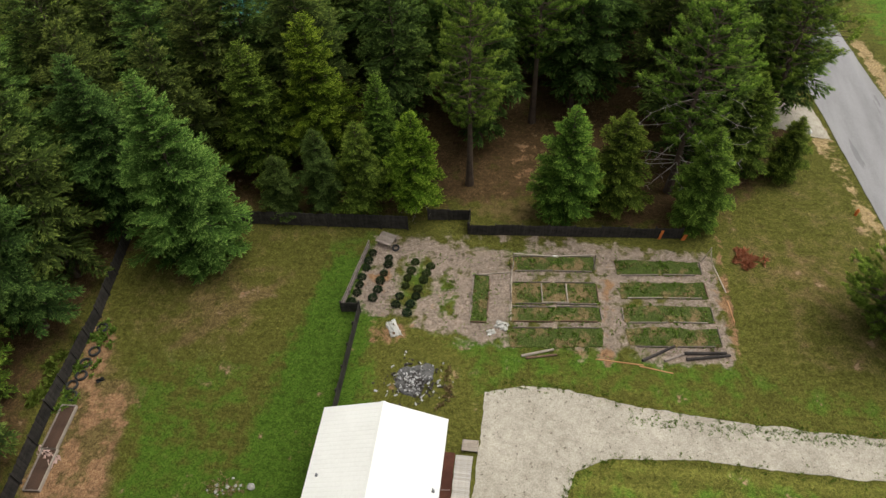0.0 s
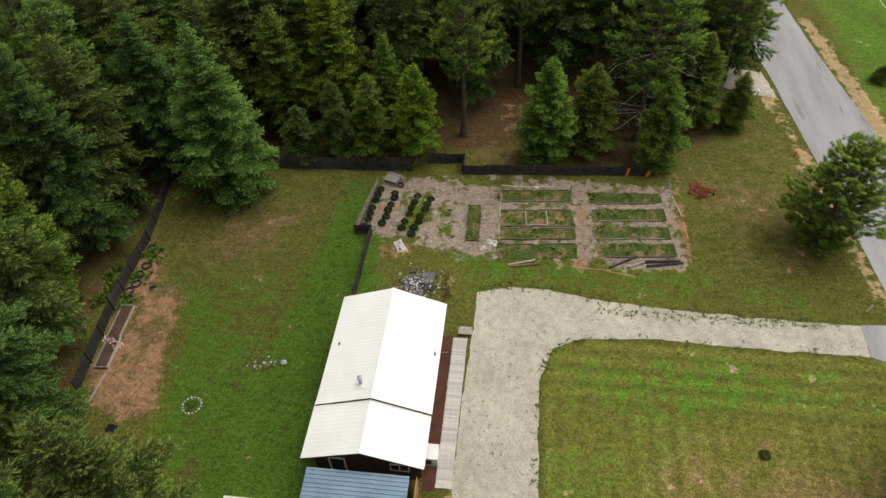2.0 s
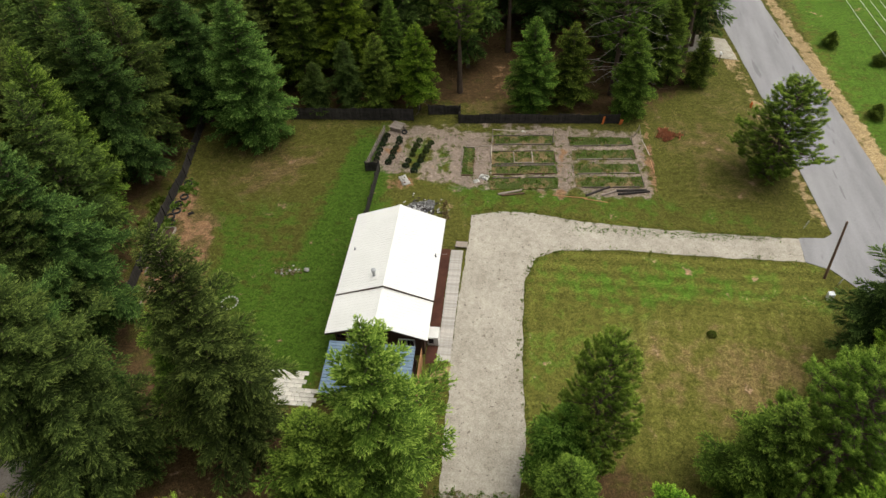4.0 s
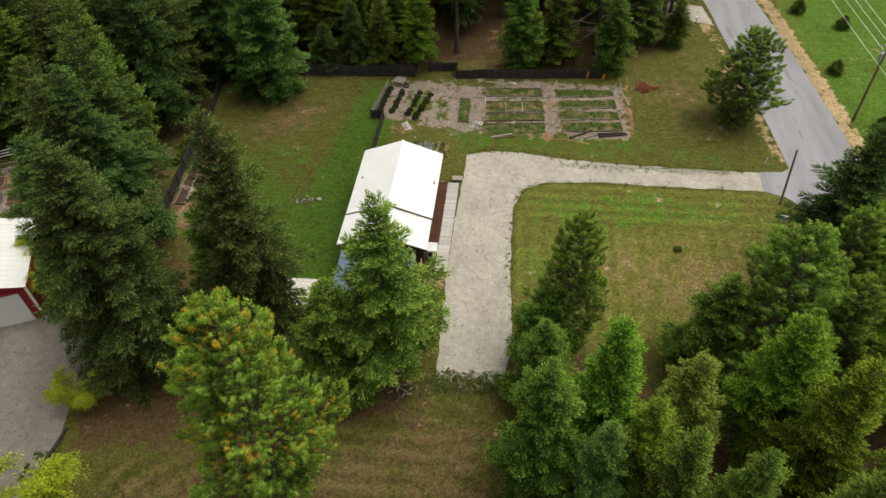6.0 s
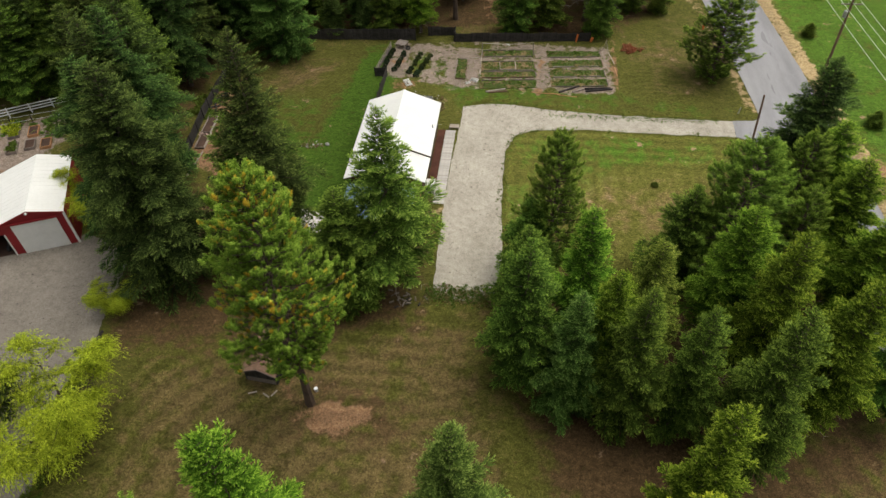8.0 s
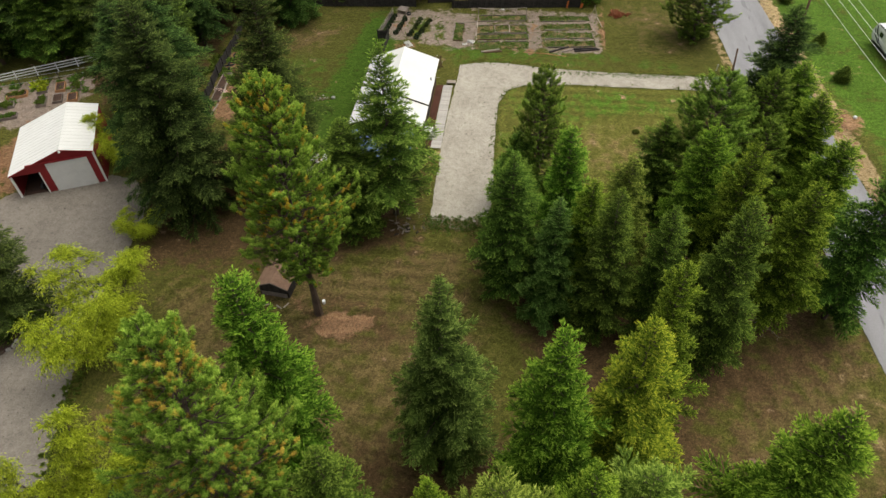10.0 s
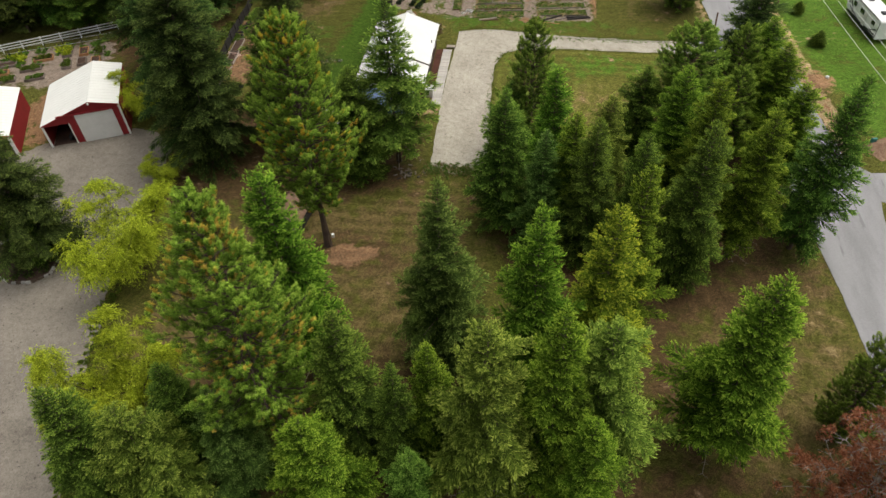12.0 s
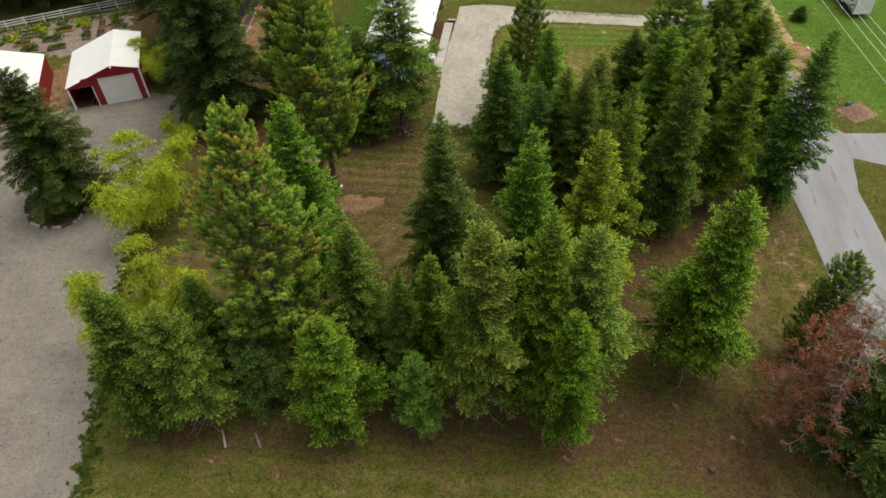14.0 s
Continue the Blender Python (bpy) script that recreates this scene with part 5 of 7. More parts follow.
steps = thing("plank_steps", "three pale timber steps at the walk's end", "steps")
for k in range(3):
    bm = bmesh.new()
    box(bm, (-6.75, 9.55 + 0.32 * k, 0.30 - 0.09 * k), (1.15, 0.27, 0.07))
    part("tread", bevelled(bm, 0.01), M_PALEPLANK, steps)
for x in (-7.25, -6.25):
    bm = bmesh.new()
    box(bm, (x, 9.87, 0.10), (0.06, 0.9, 0.2))
    part("stringer", bm, M_GREYPLANK, steps)

# paved patio of separate slabs
patio = thing("paved_patio", "cream concrete slab patio with worn joints", "patio")
paver_me = []
for k in range(3):
    bm = bmesh.new()
    box(bm, (0, 0, 0), (0.585, 0.385, 0.06))
    me = bpy.data.meshes.new("paver")
    bevelled(bm, 0.012).to_mesh(me)
    bm.free()
    me.materials.append(M_PAVER)
    paver_me.append(me)
for i in range(9):
    for j in range(8):
        x, y = -22.4 + 0.61 * i + (0.3 if j % 2 else 0), -8.9 + 0.41 * j
        if (x > -18.3 and y > -7.6) or rng.random() < 0.05:
            continue
        ob = new("paver", rng.choice(paver_me))
        ob.parent = patio
        ob.matrix_basis = pose(x, y, 0.035 + rng.uniform(-0.008, 0.008), rng.uniform(-1, 1), rng.uniform(-1, 1), rng.uniform(-2, 2))

# ---- fences ----
def board_panel(length, height, seed, board=0.15, gap=0.0):
    """A fence panel as one body: a row of upright boards whose faces and tops step in and out."""
    rng = random.Random(seed)
    n = max(2, int(length / board))
    bm = bmesh.new()
    front, back = [], []
    for i in range(n):
        d, hgt = rng.uniform(-0.012, 0.012), height + rng.uniform(-0.05, 0.04)
        for x in (i * length / n + 0.004, (i + 1) * length / n - 0.004):
            front.append((bm.verts.new((x, d - 0.012, 0.04)), bm.verts.new((x, d - 0.012, hgt))))
            back.append((bm.verts.new((x, d + 0.012, 0.04)), bm.verts.new((x, d + 0.012, hgt))))
    for i in range(len(front) - 1):
        bm.faces.new((front[i][0], front[i + 1][0], front[i + 1][1], front[i][1]))
        bm.faces.new((back[i + 1][0], back[i][0], back[i][1], back[i + 1][1]))
        bm.faces.new((front[i][1], front[i + 1][1], back[i + 1][1], back[i][1]))
        bm.faces.new((front[i + 1][0], front[i][0], back[i][0], back[i + 1][0]))
    for i in (0, -1):
        bm.faces.new((front[i][0], front[i][1], back[i][1], back[i][0]))
    bmesh.ops.recalc_face_normals(bm, faces=bm.faces[:])
    return bm


def fence(label, points, height, material, seed, panel=2.4, post_r=0.06, post_up=0.12):
    ob = thing("board_fence", label, "fence", group="garden fences")
    k = 0
    for (ax, ay), (bx, by) in zip(points, points[1:]):
        run = math.hypot(bx - ax, by - ay)
        n = max(1, round(run / panel))
        turn = math.degrees(math.atan2(by - ay, bx - ax))
        for i in range(n):
            x, y = ax + (bx - ax) * i / n, ay + (by - ay) * i / n
            k += 1
            hgt = height + random.Random(seed * 50 + k).uniform(-0.07, 0.07)
            p = part("panel", board_panel(run / n, hgt, seed * 100 + k), material, ob)
            p.matrix_basis = pose(x, y, 0, 0, random.Random(k + seed).uniform(-0.8, 0.8), turn)
            bm = bmesh.new()
            box(bm, (0, 0.06, (height + post_up) / 2), (post_r * 2, post_r * 2, height + post_up))
            q = part("post", bm, material, ob)
            q.matrix_basis = pose(x, y, 0, 0, 0, turn)
    bm = bmesh.new()
    box(bm, (0, 0.06, (height + post_up) / 2), (post_r * 2, post_r * 2, height + post_up))
    part("post", bm, material, ob).matrix_basis = pose(*points[-1], 0, 0, 0, 0)
    return ob


fence("dark weathered board fence behind the vegetable garden", [(-8.7, 30.1), (9.9, 31.35)], 1.30, M_DARKFENCE, 1)
fence("dark weathered board fence with a stepped corner", [(-8.75, 30.2), (-8.8, 31.9), (-12.6, 31.6)], 1.35, M_DARKFENCE, 2, 1.9)
fence("long dark board fence at the wood's edge", [(-14.3, 30.25), (-28.9, 29.6), (-39.5, 29.6)], 1.65, M_DARKFENCE, 3)
fence("dark board fence between lawn and wood", [(-39.6, 29.3), (-38.0, 18.0), (-37.7, 9.5), (-36.8, 1.2)], 1.45, M_DARKFENCE, 4)
fence("dark board fence running from house to garden", [(-16.75, 10.6), (-16.75, 20.6)], 1.35, M_DARKFENCE, 5, 2.0)
fence("short dark board fence at the garden corner", [(-16.8, 20.65), (-18.25, 20.5)], 1.25, M_DARKFENCE, 6, 1.5)
fence("dark board fence south of the lawn", [(-29.5, -11.6), (-24.5, -11.6), (-18.0, -10.6)], 1.2, M_DARKFENCE, 7)

rails = thing("rail_fence", "grey rail fence along the shrub bed", "fence", group="garden fences")
for i in range(5):
    t = i / 4
    x, y = -18.25 + 0.95 * t, 20.6 + 7.0 * t
    bm = bmesh.new()
    box(bm, (x, y, 0.55), (0.10, 0.10, 1.1))
    part("post", bevelled(bm, 0.01), M_GREYPLANK, rails)
for z in (0.35, 0.7, 1.05):
    bm = bmesh.new()
    rod(bm, (-18.25, 20.6, z), (-17.3, 27.6, z), 0.045, 0.04, 6)
    part("rail", bm, M_GREYPLANK, rails)
bm = bmesh.new()
box(bm, (-17.86, 24.1, 0.35), (0.03, 6.9, 0.62), -7.7 + 0.0)
part("mesh_screen", bm, M_DARKMETAL, rails, "dark mesh screen")

# burnt-orange scrap at the fence's east end
bm = bmesh.new()
box(bm, (10.15, 31.2, 0.35), (0.35, 0.05, 0.7), 12, 0, 14)
tagged(part("leaning_board", bm, M_ORANGE), "orange-stained board leaning at the fence end", "board")
bm = bmesh.new()
box(bm, (8.1, 31.13, 0.55), (0.22, 0.04, 1.1), 4, 0, 8)
tagged(part("leaning_board", bm, M_ORANGE), "narrow orange-stained board leaning on the dark fence", "board")


# ---- vegetable garden ----
def bed_soil():
    m, nt, p = shader("weedy_bed", 0.95, 0.0, 0.1)
    big = noise_node(nt, 0.7, 5, 0.7)
    fine = noise_node(nt, 9.0, 4, 0.75)
    weeds = ramp(nt, fine, [(0.3, (0.024, 0.034, 0.009)), (0.55, (0.066, 0.092, 0.020)), (0.75, (0.130, 0.150, 0.045))])
    straw = ramp(nt, fine, [(0.3, (0.11, 0.075, 0.035)), (0.6, (0.24, 0.17, 0.085)), (0.8, (0.36, 0.28, 0.16))])
    oi = nt.nodes.new("ShaderNodeObjectInfo")
    f = maths(nt, "ADD", big, maths(nt, "MULTIPLY", maths(nt, "SUBTRACT", oi.outputs["Random"], 0.5), 0.16))
    nt.links.new(mix(nt, ramp(nt, f, [(0.49, (0, 0, 0)), (0.62, (1, 1, 1))]), weeds, straw), p.inputs["Base Color"])
    bump(nt, p, fine, 1.0, 0.12)
    return m


M_BED = bed_soil()


def weed_patch(name, label, spots, size, seed, material=None, per=16, parent=None):
    """Low clumps of leaves: spots are (x, y, spread)."""
    rng = np.random.default_rng(seed)
    C, SZ = [], []
    for x, y, w in spots:
        for k in range(int(rng.integers(2, 5))):
            C.append((x + rng.normal() * w, y + rng.normal() * w, 0.05))
            SZ.append(size * rng.uniform(0.6, 1.3))
    C, SZ = np.array(C), np.array(SZ)
    n = len(C) * per
    way = rng.normal(size=(n, 3))
    way[:, 2] = np.abs(way[:, 2]) + 0.25
    way /= np.linalg.norm(way, axis=1)[:, None]
    side = np.cross(way, rng.normal(size=way.shape))
    side /= np.linalg.norm(side, axis=1)[:, None]
    length = np.repeat(SZ, per) * rng.uniform(0.6, 1.2, n)
    v, f = twigs(np.repeat(C, per, 0) + rng.normal(size=(n, 3)) * 0.03, way, side, length, length * 0.16, 0.15)
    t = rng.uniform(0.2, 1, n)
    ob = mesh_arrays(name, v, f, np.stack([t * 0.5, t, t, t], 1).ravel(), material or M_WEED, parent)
    return tagged(ob, label, "weeds", kind="stuff")


BEDS = [  # centre x, y, width, depth, which board sides remain (south, north, west, east)
    (7.6, 27.7, 7.1, 1.55, "s", "e"), (7.8, 25.3, 7.0, 1.70, "s", "e"), (7.95, 22.8, 7.1, 1.55, "s", "we"), (8.15, 20.6, 7.2, 1.75, "s", "e"),
    (-1.25, 27.3, 7.1, 1.60, "sn", "we"), (-1.1, 24.1, 7.1, 2.20, "sn", "we"), (-0.95, 21.95, 7.2, 1.40, "sn", "e"), (-0.9, 19.65, 7.3, 1.85, "n", ""), (-7.15, 23.0, 1.35, 4.8, "sn", "we"),
]
rng = random.Random(9)
for i, (cx, cy, w, d, ns, we) in enumerate(BEDS):
    turn = 5.2 if w > 2 else 2.0
    bed = thing("garden_bed", "weedy raised bed framed by grey boards" if i != 8 else "narrow grassy bed framed by dark boards", "garden bed", (cx, cy, 0), turn, group="vegetable beds")
    outline = [(-w / 2, -d / 2), (w / 2, -d / 2), (w / 2, d / 2), (-w / 2, d / 2)]
    slab("soil", outline, 0.06, 0.055, M_BED, bed, ragged=0.16, step=0.4, seed=60 + i)
    for side in ns + we:
        pale = side in "s" and i in (0, 1, 2, 4, 5)
        mat = M_PALEPLANK if (pale and rng.random() < 0.35) else (M_GREYPLANK if rng.random() < 0.6 else M_POLE)
        long = (w if side in "sn" else d) * rng.uniform(0.9, 1.02)
        cut = 2 if side in "sn" and w > 2 else 1
        for k in range(cut):
            bm = bmesh.new()
            box(bm, (0, 0, 0), (long / cut * rng.uniform(0.8, 0.97), 0.06, 0.15))
            pl = part("edge_board", bevelled(bm, 0.012), mat, bed)
            off = (k - (cut - 1) / 2) * long / cut
            jit = rng.uniform(-0.03, 0.03)
            if side in "sn":
                pl.matrix_basis = pose(off, (-d / 2 - 0.03 if side == "s" else d / 2 + 0.03) + jit, 0.10, 0, rng.uniform(-0.5, 0.5), rng.uniform(-1.2, 1.2))
            else:
                pl.matrix_basis = pose((-w / 2 - 0.03 if side == "w" else w / 2 + 0.03) + jit, off, 0.10, 0, 0, 90 + rng.uniform(-1.5, 1.5))
# inner frame in the second bed
inner = thing("cold_frame", "open grey timber frame lying in a bed", "garden frame", (-1.2, 24.0, 0.08), 5.2)
for x, y, w, t in ((-0.9, 0.0, 2.0, 90), (1.15, 0.0, 2.0, 90), (0.12, -0.95, 2.1, 0)):
    bm = bmesh.new()
    box(bm, (0, 0, 0.08), (w, 0.09, 0.14))
    part("rail", bevelled(bm, 0.01), M_PALEPLANK, inner).matrix_basis = pose(x, y, 0, 0, 0, t)

# trellis of poles
trellis = thing("trellis", "slack pole trellis with white cord", "trellis")
for x, y in ((-4.6, 26.5), (2.2, 27.0)):
    bm = bmesh.new()
    rod(bm, (x, y, 0), (x - 0.05, y, 2.0), 0.05, 0.045, 7)
    part("post", bm, M_GREYPLANK, trellis)
for (a, b, r) in (((-4.6, 26.5, 1.95), (-1.3, 26.7, 1.72), 0.05), ((-1.3, 26.7, 1.72), (2.2, 27.0, 1.95), 0.05), ((-4.6, 26.5, 1.0), (-4.75, 24.6, 0.15), 0.04)):
    bm = bmesh.new()
    rod(bm, a, b, r, r * 0.8, 6)
    part("pole", bm, M_PALEPLANK, trellis)
bm = bmesh.new()
box(bm, (-1.15, 26.72, 1.72), (0.5, 0.12, 0.16), 10, 5, 12)
part("rag", bevelled(bm, 0.03), M_TARP, trellis, "white knotted rag")
for (x0, y0, x1, y1) in ((-8.0, 25.4, -4.8, 26.0), (-4.7, 26.3, -4.5, 20.9), (-4.5, 20.9, -4.7, 22.6)):
    bm = bmesh.new()
    rod(bm, (x0, y0, 0.08), (x1, y1, 0.10), 0.045, 0.04, 6)
    tagged(part("loose_pole", bm, M_PALEPLANK), "pale pole lying on the garden path", "pole", group="loose timber")

# logs and planks at the south edge
for x, y, t, L, r, mat, lab in ((6.9, 18.95, 32, 3.0, 0.13, M_CHAR, "charred log at the garden edge"), (8.4, 18.9, 27, 2.5, 0.11, M_GREYPLANK, "weathered grey log at the garden edge"),
                                (10.6, 18.95, 12, 3.4, 0.13, M_CHAR, "charred log at the garden edge"), (10.4, 19.3, 6, 3.2, 0.14, M_CHAR, "charred log at the garden edge"),
                                (-2.3, 18.1, 19, 2.6, 0.11, M_PALEPLANK, "bleached log by the beds"), (-2.0, 17.8, 13, 2.4, 0.10, M_POLE, "weathered grey log by the beds")):
    bm = bmesh.new()
    c, s = math.cos(radians(t)) * L / 2, math.sin(radians(t)) * L / 2
    rod(bm, (x - c, y - s, r), (x + c, y + s, r), r, r * 0.82, 9)
    tagged(part("log", bm, mat), lab, "log", group="loose timber")
for x, y, t, L, mat, lab in ((3.9, 17.9, -3, 3.6, M_NEWWOOD, "fresh orange-brown plank on the gravel"), (6.6, 17.5, -9, 2.5, M_NEWWOOD, "tan plank lying on the grass"), (12.6, 27.0, -78, 3.0, M_PALEPLANK, "pale edging board beside the garden"),
                             (13.0, 23.6, -84, 2.2, M_NEWWOOD, "tan edging board beside the garden")):
    bm = bmesh.new()
    box(bm, (x, y, 0.05), (L, 0.09, 0.05), t)
    tagged(part("plank", bevelled(bm, 0.008), mat), lab, "plank", group="loose timber")
teepee = thing("pole_tripod", "pale pole tripod at the garden corner", "plant support")
for dx, dy in ((-0.4, -0.2), (0.35, -0.3), (0.0, 0.4)):
    bm = bmesh.new()
    rod(bm, (11.9 + dx, 29.2 + dy, 0), (11.9 - dx * 0.1, 29.2 - dy * 0.1, 1.45), 0.04, 0.03, 6)
    part("pole", bm, M_PALEPLANK, teepee)

# shrub rows
def shrub(label, seed, r=0.42, h=0.5, material=None):
    rng = np.random.default_rng(seed)
    ob = thing("shrub", label, "shrub", group="shrub rows")
    n = 620
    d = rng.normal(size=(n, 3))
    d[:, 2] = np.abs(d[:, 2])
    d /= np.linalg.norm(d, axis=1)[:, None]
    base = d * np.array([r, r, h]) * rng.uniform(0.70, 0.95, n)[:, None]
    way = d * 0.6 + rng.normal(size=(n, 3)) * 0.6 + np.array([0, 0, 0.15])
    way /= np.linalg.norm(way, axis=1)[:, None]
    side = np.cross(way, rng.normal(size=way.shape))
    side /= np.linalg.norm(side, axis=1)[:, None]
    L = rng.uniform(0.07, 0.13, n)
    v, f = twigs(base, way, side, L, L * 0.34, 0.1)
    # leaf colour lightens towards the dome's top, painting in light from above
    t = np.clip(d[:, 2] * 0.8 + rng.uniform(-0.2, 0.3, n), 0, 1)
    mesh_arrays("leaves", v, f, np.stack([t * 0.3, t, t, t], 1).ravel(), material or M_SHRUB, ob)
    bm = bmesh.new()
    rod(bm, (0, 0, 0), (0, 0, h * 0.6), 0.03, 0.015, 5)
    part("stem", bm, M_BARK, ob)
    return ob


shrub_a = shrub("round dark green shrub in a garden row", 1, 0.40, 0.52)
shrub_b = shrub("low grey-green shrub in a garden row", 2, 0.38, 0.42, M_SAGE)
used = [False, False]
rng = random.Random(31)
for (x0, y0, x1, y1, n, kind) in ((-16.9, 27.0, -17.6, 21.5, 7, 0), (-15.3, 26.6, -16.0, 22.2, 6, 0), (-13.0, 26.3, -13.9, 21.7, 6, 1), (-11.7, 26.0, -12.9, 20.9, 7, 1)):
    for i in range(n):
        t = i / (n - 1)
        k = kind if rng.random() < 0.8 else 0
        if k == 1 and i > n * 0.55:
            k = 0
        s = rng.uniform(0.92, 1.15)
        m = pose(x0 + (x1 - x0) * t + rng.uniform(-0.12, 0.12), y0 + (y1 - y0) * t + rng.uniform(-0.12, 0.12), 0.02, 0, 0, rng.uniform(0, 360)) @ Matrix.Diagonal((s, s, s * rng.uniform(0.8, 1.1), 1))
        src = (shrub_a, shrub_b)[k]
        if used[k]:
            copy_thing(src, m)
        else:
            src.matrix_world = m
            used[k] = True

# stone table, tyre, tarps, ash heap
table = thing("pallet_table", "grey slatted pallet table beside the shrubs", "table", (-15.9, 28.4, 0), -20)
for k in range(6):
    bm = bmesh.new()
    box(bm, (0, -0.55 + 0.22 * k, 0.62), (1.5, 0.19, 0.04), 0, 10)
    part("slat", bm, M_GREYPLANK, table)
for sx in (-0.6, 0.6):
    for sy in (-0.45, 0.45):
        bm = bmesh.new()
        box(bm, (sx, sy, 0.29), (0.09, 0.09, 0.58))
        part("leg", bm, M_GREYPLANK, table)


def tyre(label, x, y, z=0.0, r=0.34, tip=0, turn=0):
    bm = bmesh.new()
    rows = []
    for i in range(20):
        a = i * math.tau / 20
        ring = []
        for j in range(8):
            b = j * math.tau / 8
            rr = r - 0.09 + 0.09 * math.cos(b)
            ring.append(bm.verts.new((math.cos(a) * rr, math.sin(a) * rr, 0.11 + 0.11 * math.sin(b))))
        rows.append(ring)
    for i in range(20):
        for j in range(8):
            bm.faces.new((rows[i][j], rows[(i + 1) % 20][j], rows[(i + 1) % 20][(j + 1) % 8], rows[i][(j + 1) % 8]))
    ob = part("tyre", bm, M_BLACK)
    ob.matrix_world = pose(x, y, z, tip, 0, turn)
    return tagged(ob, label, "tyre", group="old tyres")


tyre("old tyre leaning by the pallet table", -15.0, 27.8, 0.05, 0.36, 12)
for k, (x, y) in enumerate(((-37.3, 16.9), (-36.9, 14.7), (-37.1, 13.6), (-36.9, 12.5), (-37.2, 11.6), (-36.8, 10.7))):
    tyre("black tyre planter along the dark fence", x, y, 0.0, 0.48, 0, 20 * k)


def crumpled(name, label, category, x, y, size, height, material, seed):
    """A crumpled sheet lying on the ground."""
    rng = np.random.default_rng(seed)
    bm = bmesh.new()
    n = 9
    vs = [[None] * n for _ in range(n)]
    for i in range(n):
        for j in range(n):
            u, v = i / (n - 1) - 0.5, j / (n - 1) - 0.5
            edge = 1 - max(abs(u), abs(v)) * 2
            z = 0.03 + height * max(0, edge) ** 0.5 * rng.uniform(0.1, 1.0)
            vs[i][j] = bm.verts.new((u * size[0] + rng.normal() * 0.05 * size[0], v * size[1] + rng.normal() * 0.05 * size[1], z))
    for i in range(n - 1):
        for j in range(n - 1):
            if rng.uniform() > 0.06:
                bm.faces.new((vs[i][j], vs[i + 1][j], vs[i + 1][j + 1], vs[i][j + 1]))
    bmesh.ops.solidify(bm, geom=bm.faces[:], thickness=0.02)
    ob = part(name, bm, material)
    ob.matrix_world = pose(x, y, 0.02, 0, 0, seed * 40 % 360)
    return tagged(ob, label, category)


crumpled("tarp", "crumpled white tarp on bare ground", "tarp", -13.8, 19.3, (1.7, 0.9), 0.25, M_TARP, 3)
crumpled("tarp", "small crumpled white plastic sheet by the beds", "tarp", -5.2, 20.4, (1.0, 0.8), 0.25, M_TARP, 4)
crumpled("tarp", "white plastic scrap by the beds", "tarp", -6.0, 19.7, (0.7, 0.5), 0.2, M_TARP, 5)
crumpled("sheeting", "faded pink plastic sheeting in a timber frame", "plastic sheet", -36.2, 6.1, (0.9, 2.0), 0.3, M_PINK, 6)
rng = random.Random(77)
heap = thing("bonfire_debris", "heap of burnt scraps and white ash lumps", "debris")
for mat, count, nm in ((M_CHAR, 230, "charred_scraps"), (M_ASHLUMP, 170, "pale_scraps")):
    bm = bmesh.new()
    for k in range(count):
        a, q = rng.uniform(0, math.tau), abs(rng.gauss(0, 0.55))
        x, y = -11.4 + math.cos(a) * q * 2.2, 14.6 + math.sin(a) * q * 1.8
        z = 0.03 + max(0, 0.22 - 0.2 * q) * rng.random()
        box(bm, (x, y, z), (rng.uniform(0.06, 0.34), rng.uniform(0.04, 0.14), rng.uniform(0.03, 0.10)), rng.uniform(0, 180), rng.uniform(-30, 30), rng.uniform(-30, 30))
    tagged(part(nm, bm, mat, heap, "burnt black scraps" if mat is M_CHAR else "pale ash lumps"), kind="stuff")
bm = bmesh.new()
for k in range(5):
    bmesh.ops.create_icosphere(bm, subdivisions=3, radius=1.0, matrix=pose(-11.4 + rng.uniform(-1.0, 1.0), 14.6 + rng.uniform(-0.8, 0.8), 0) @ Matrix.Diagonal((rng.uniform(0.7, 1.3), rng.uniform(0.6, 1.0), 0.12, 1)))
for v in bm.verts:
    v.co += Vector((noise.noise(v.co * 2.3), noise.noise(v.co * 2.7 + Vector((5, 0, 0))), 0.25 * abs(noise.noise(v.co * 3)))) * 0.35
part("ash_bed", bm, M_ASH, heap, "low bed of grey and black ash")
straw = weed_patch("straw_tufts", "straw-coloured dry grass beside the ash", [(-8.9 + rng.gauss(0, .3), 14.6 + rng.gauss(0, .8), 0.2) for _ in range(14)], 0.22, 7, M_STRAW)

# stones on the lawn
def stone(x, y, r, label, seed):
    rng = np.random.default_rng(seed)
    bm = bmesh.new()
    bmesh.ops.create_icosphere(bm, subdivisions=2, radius=1)
    off = rng.normal(size=3)
    for v in bm.verts:
        k = 1 + 0.28 * noise.noise(v.co * 1.4 + Vector(off * 7)) + 0.1 * noise.noise(v.co * 4)
        v.co = Vector((v.co.x * r * k, v.co.y * r * 0.85 * k, max(-0.02, v.co.z * r * 0.6 * k + r * 0.3)))
    ob = part("stone", bm, M_STONE)
    ob.matrix_world = pose(x, y, 0.0, 0, 0, rng.uniform(0, 360))
    return tagged(ob, label, "stone", group="lawn stones")


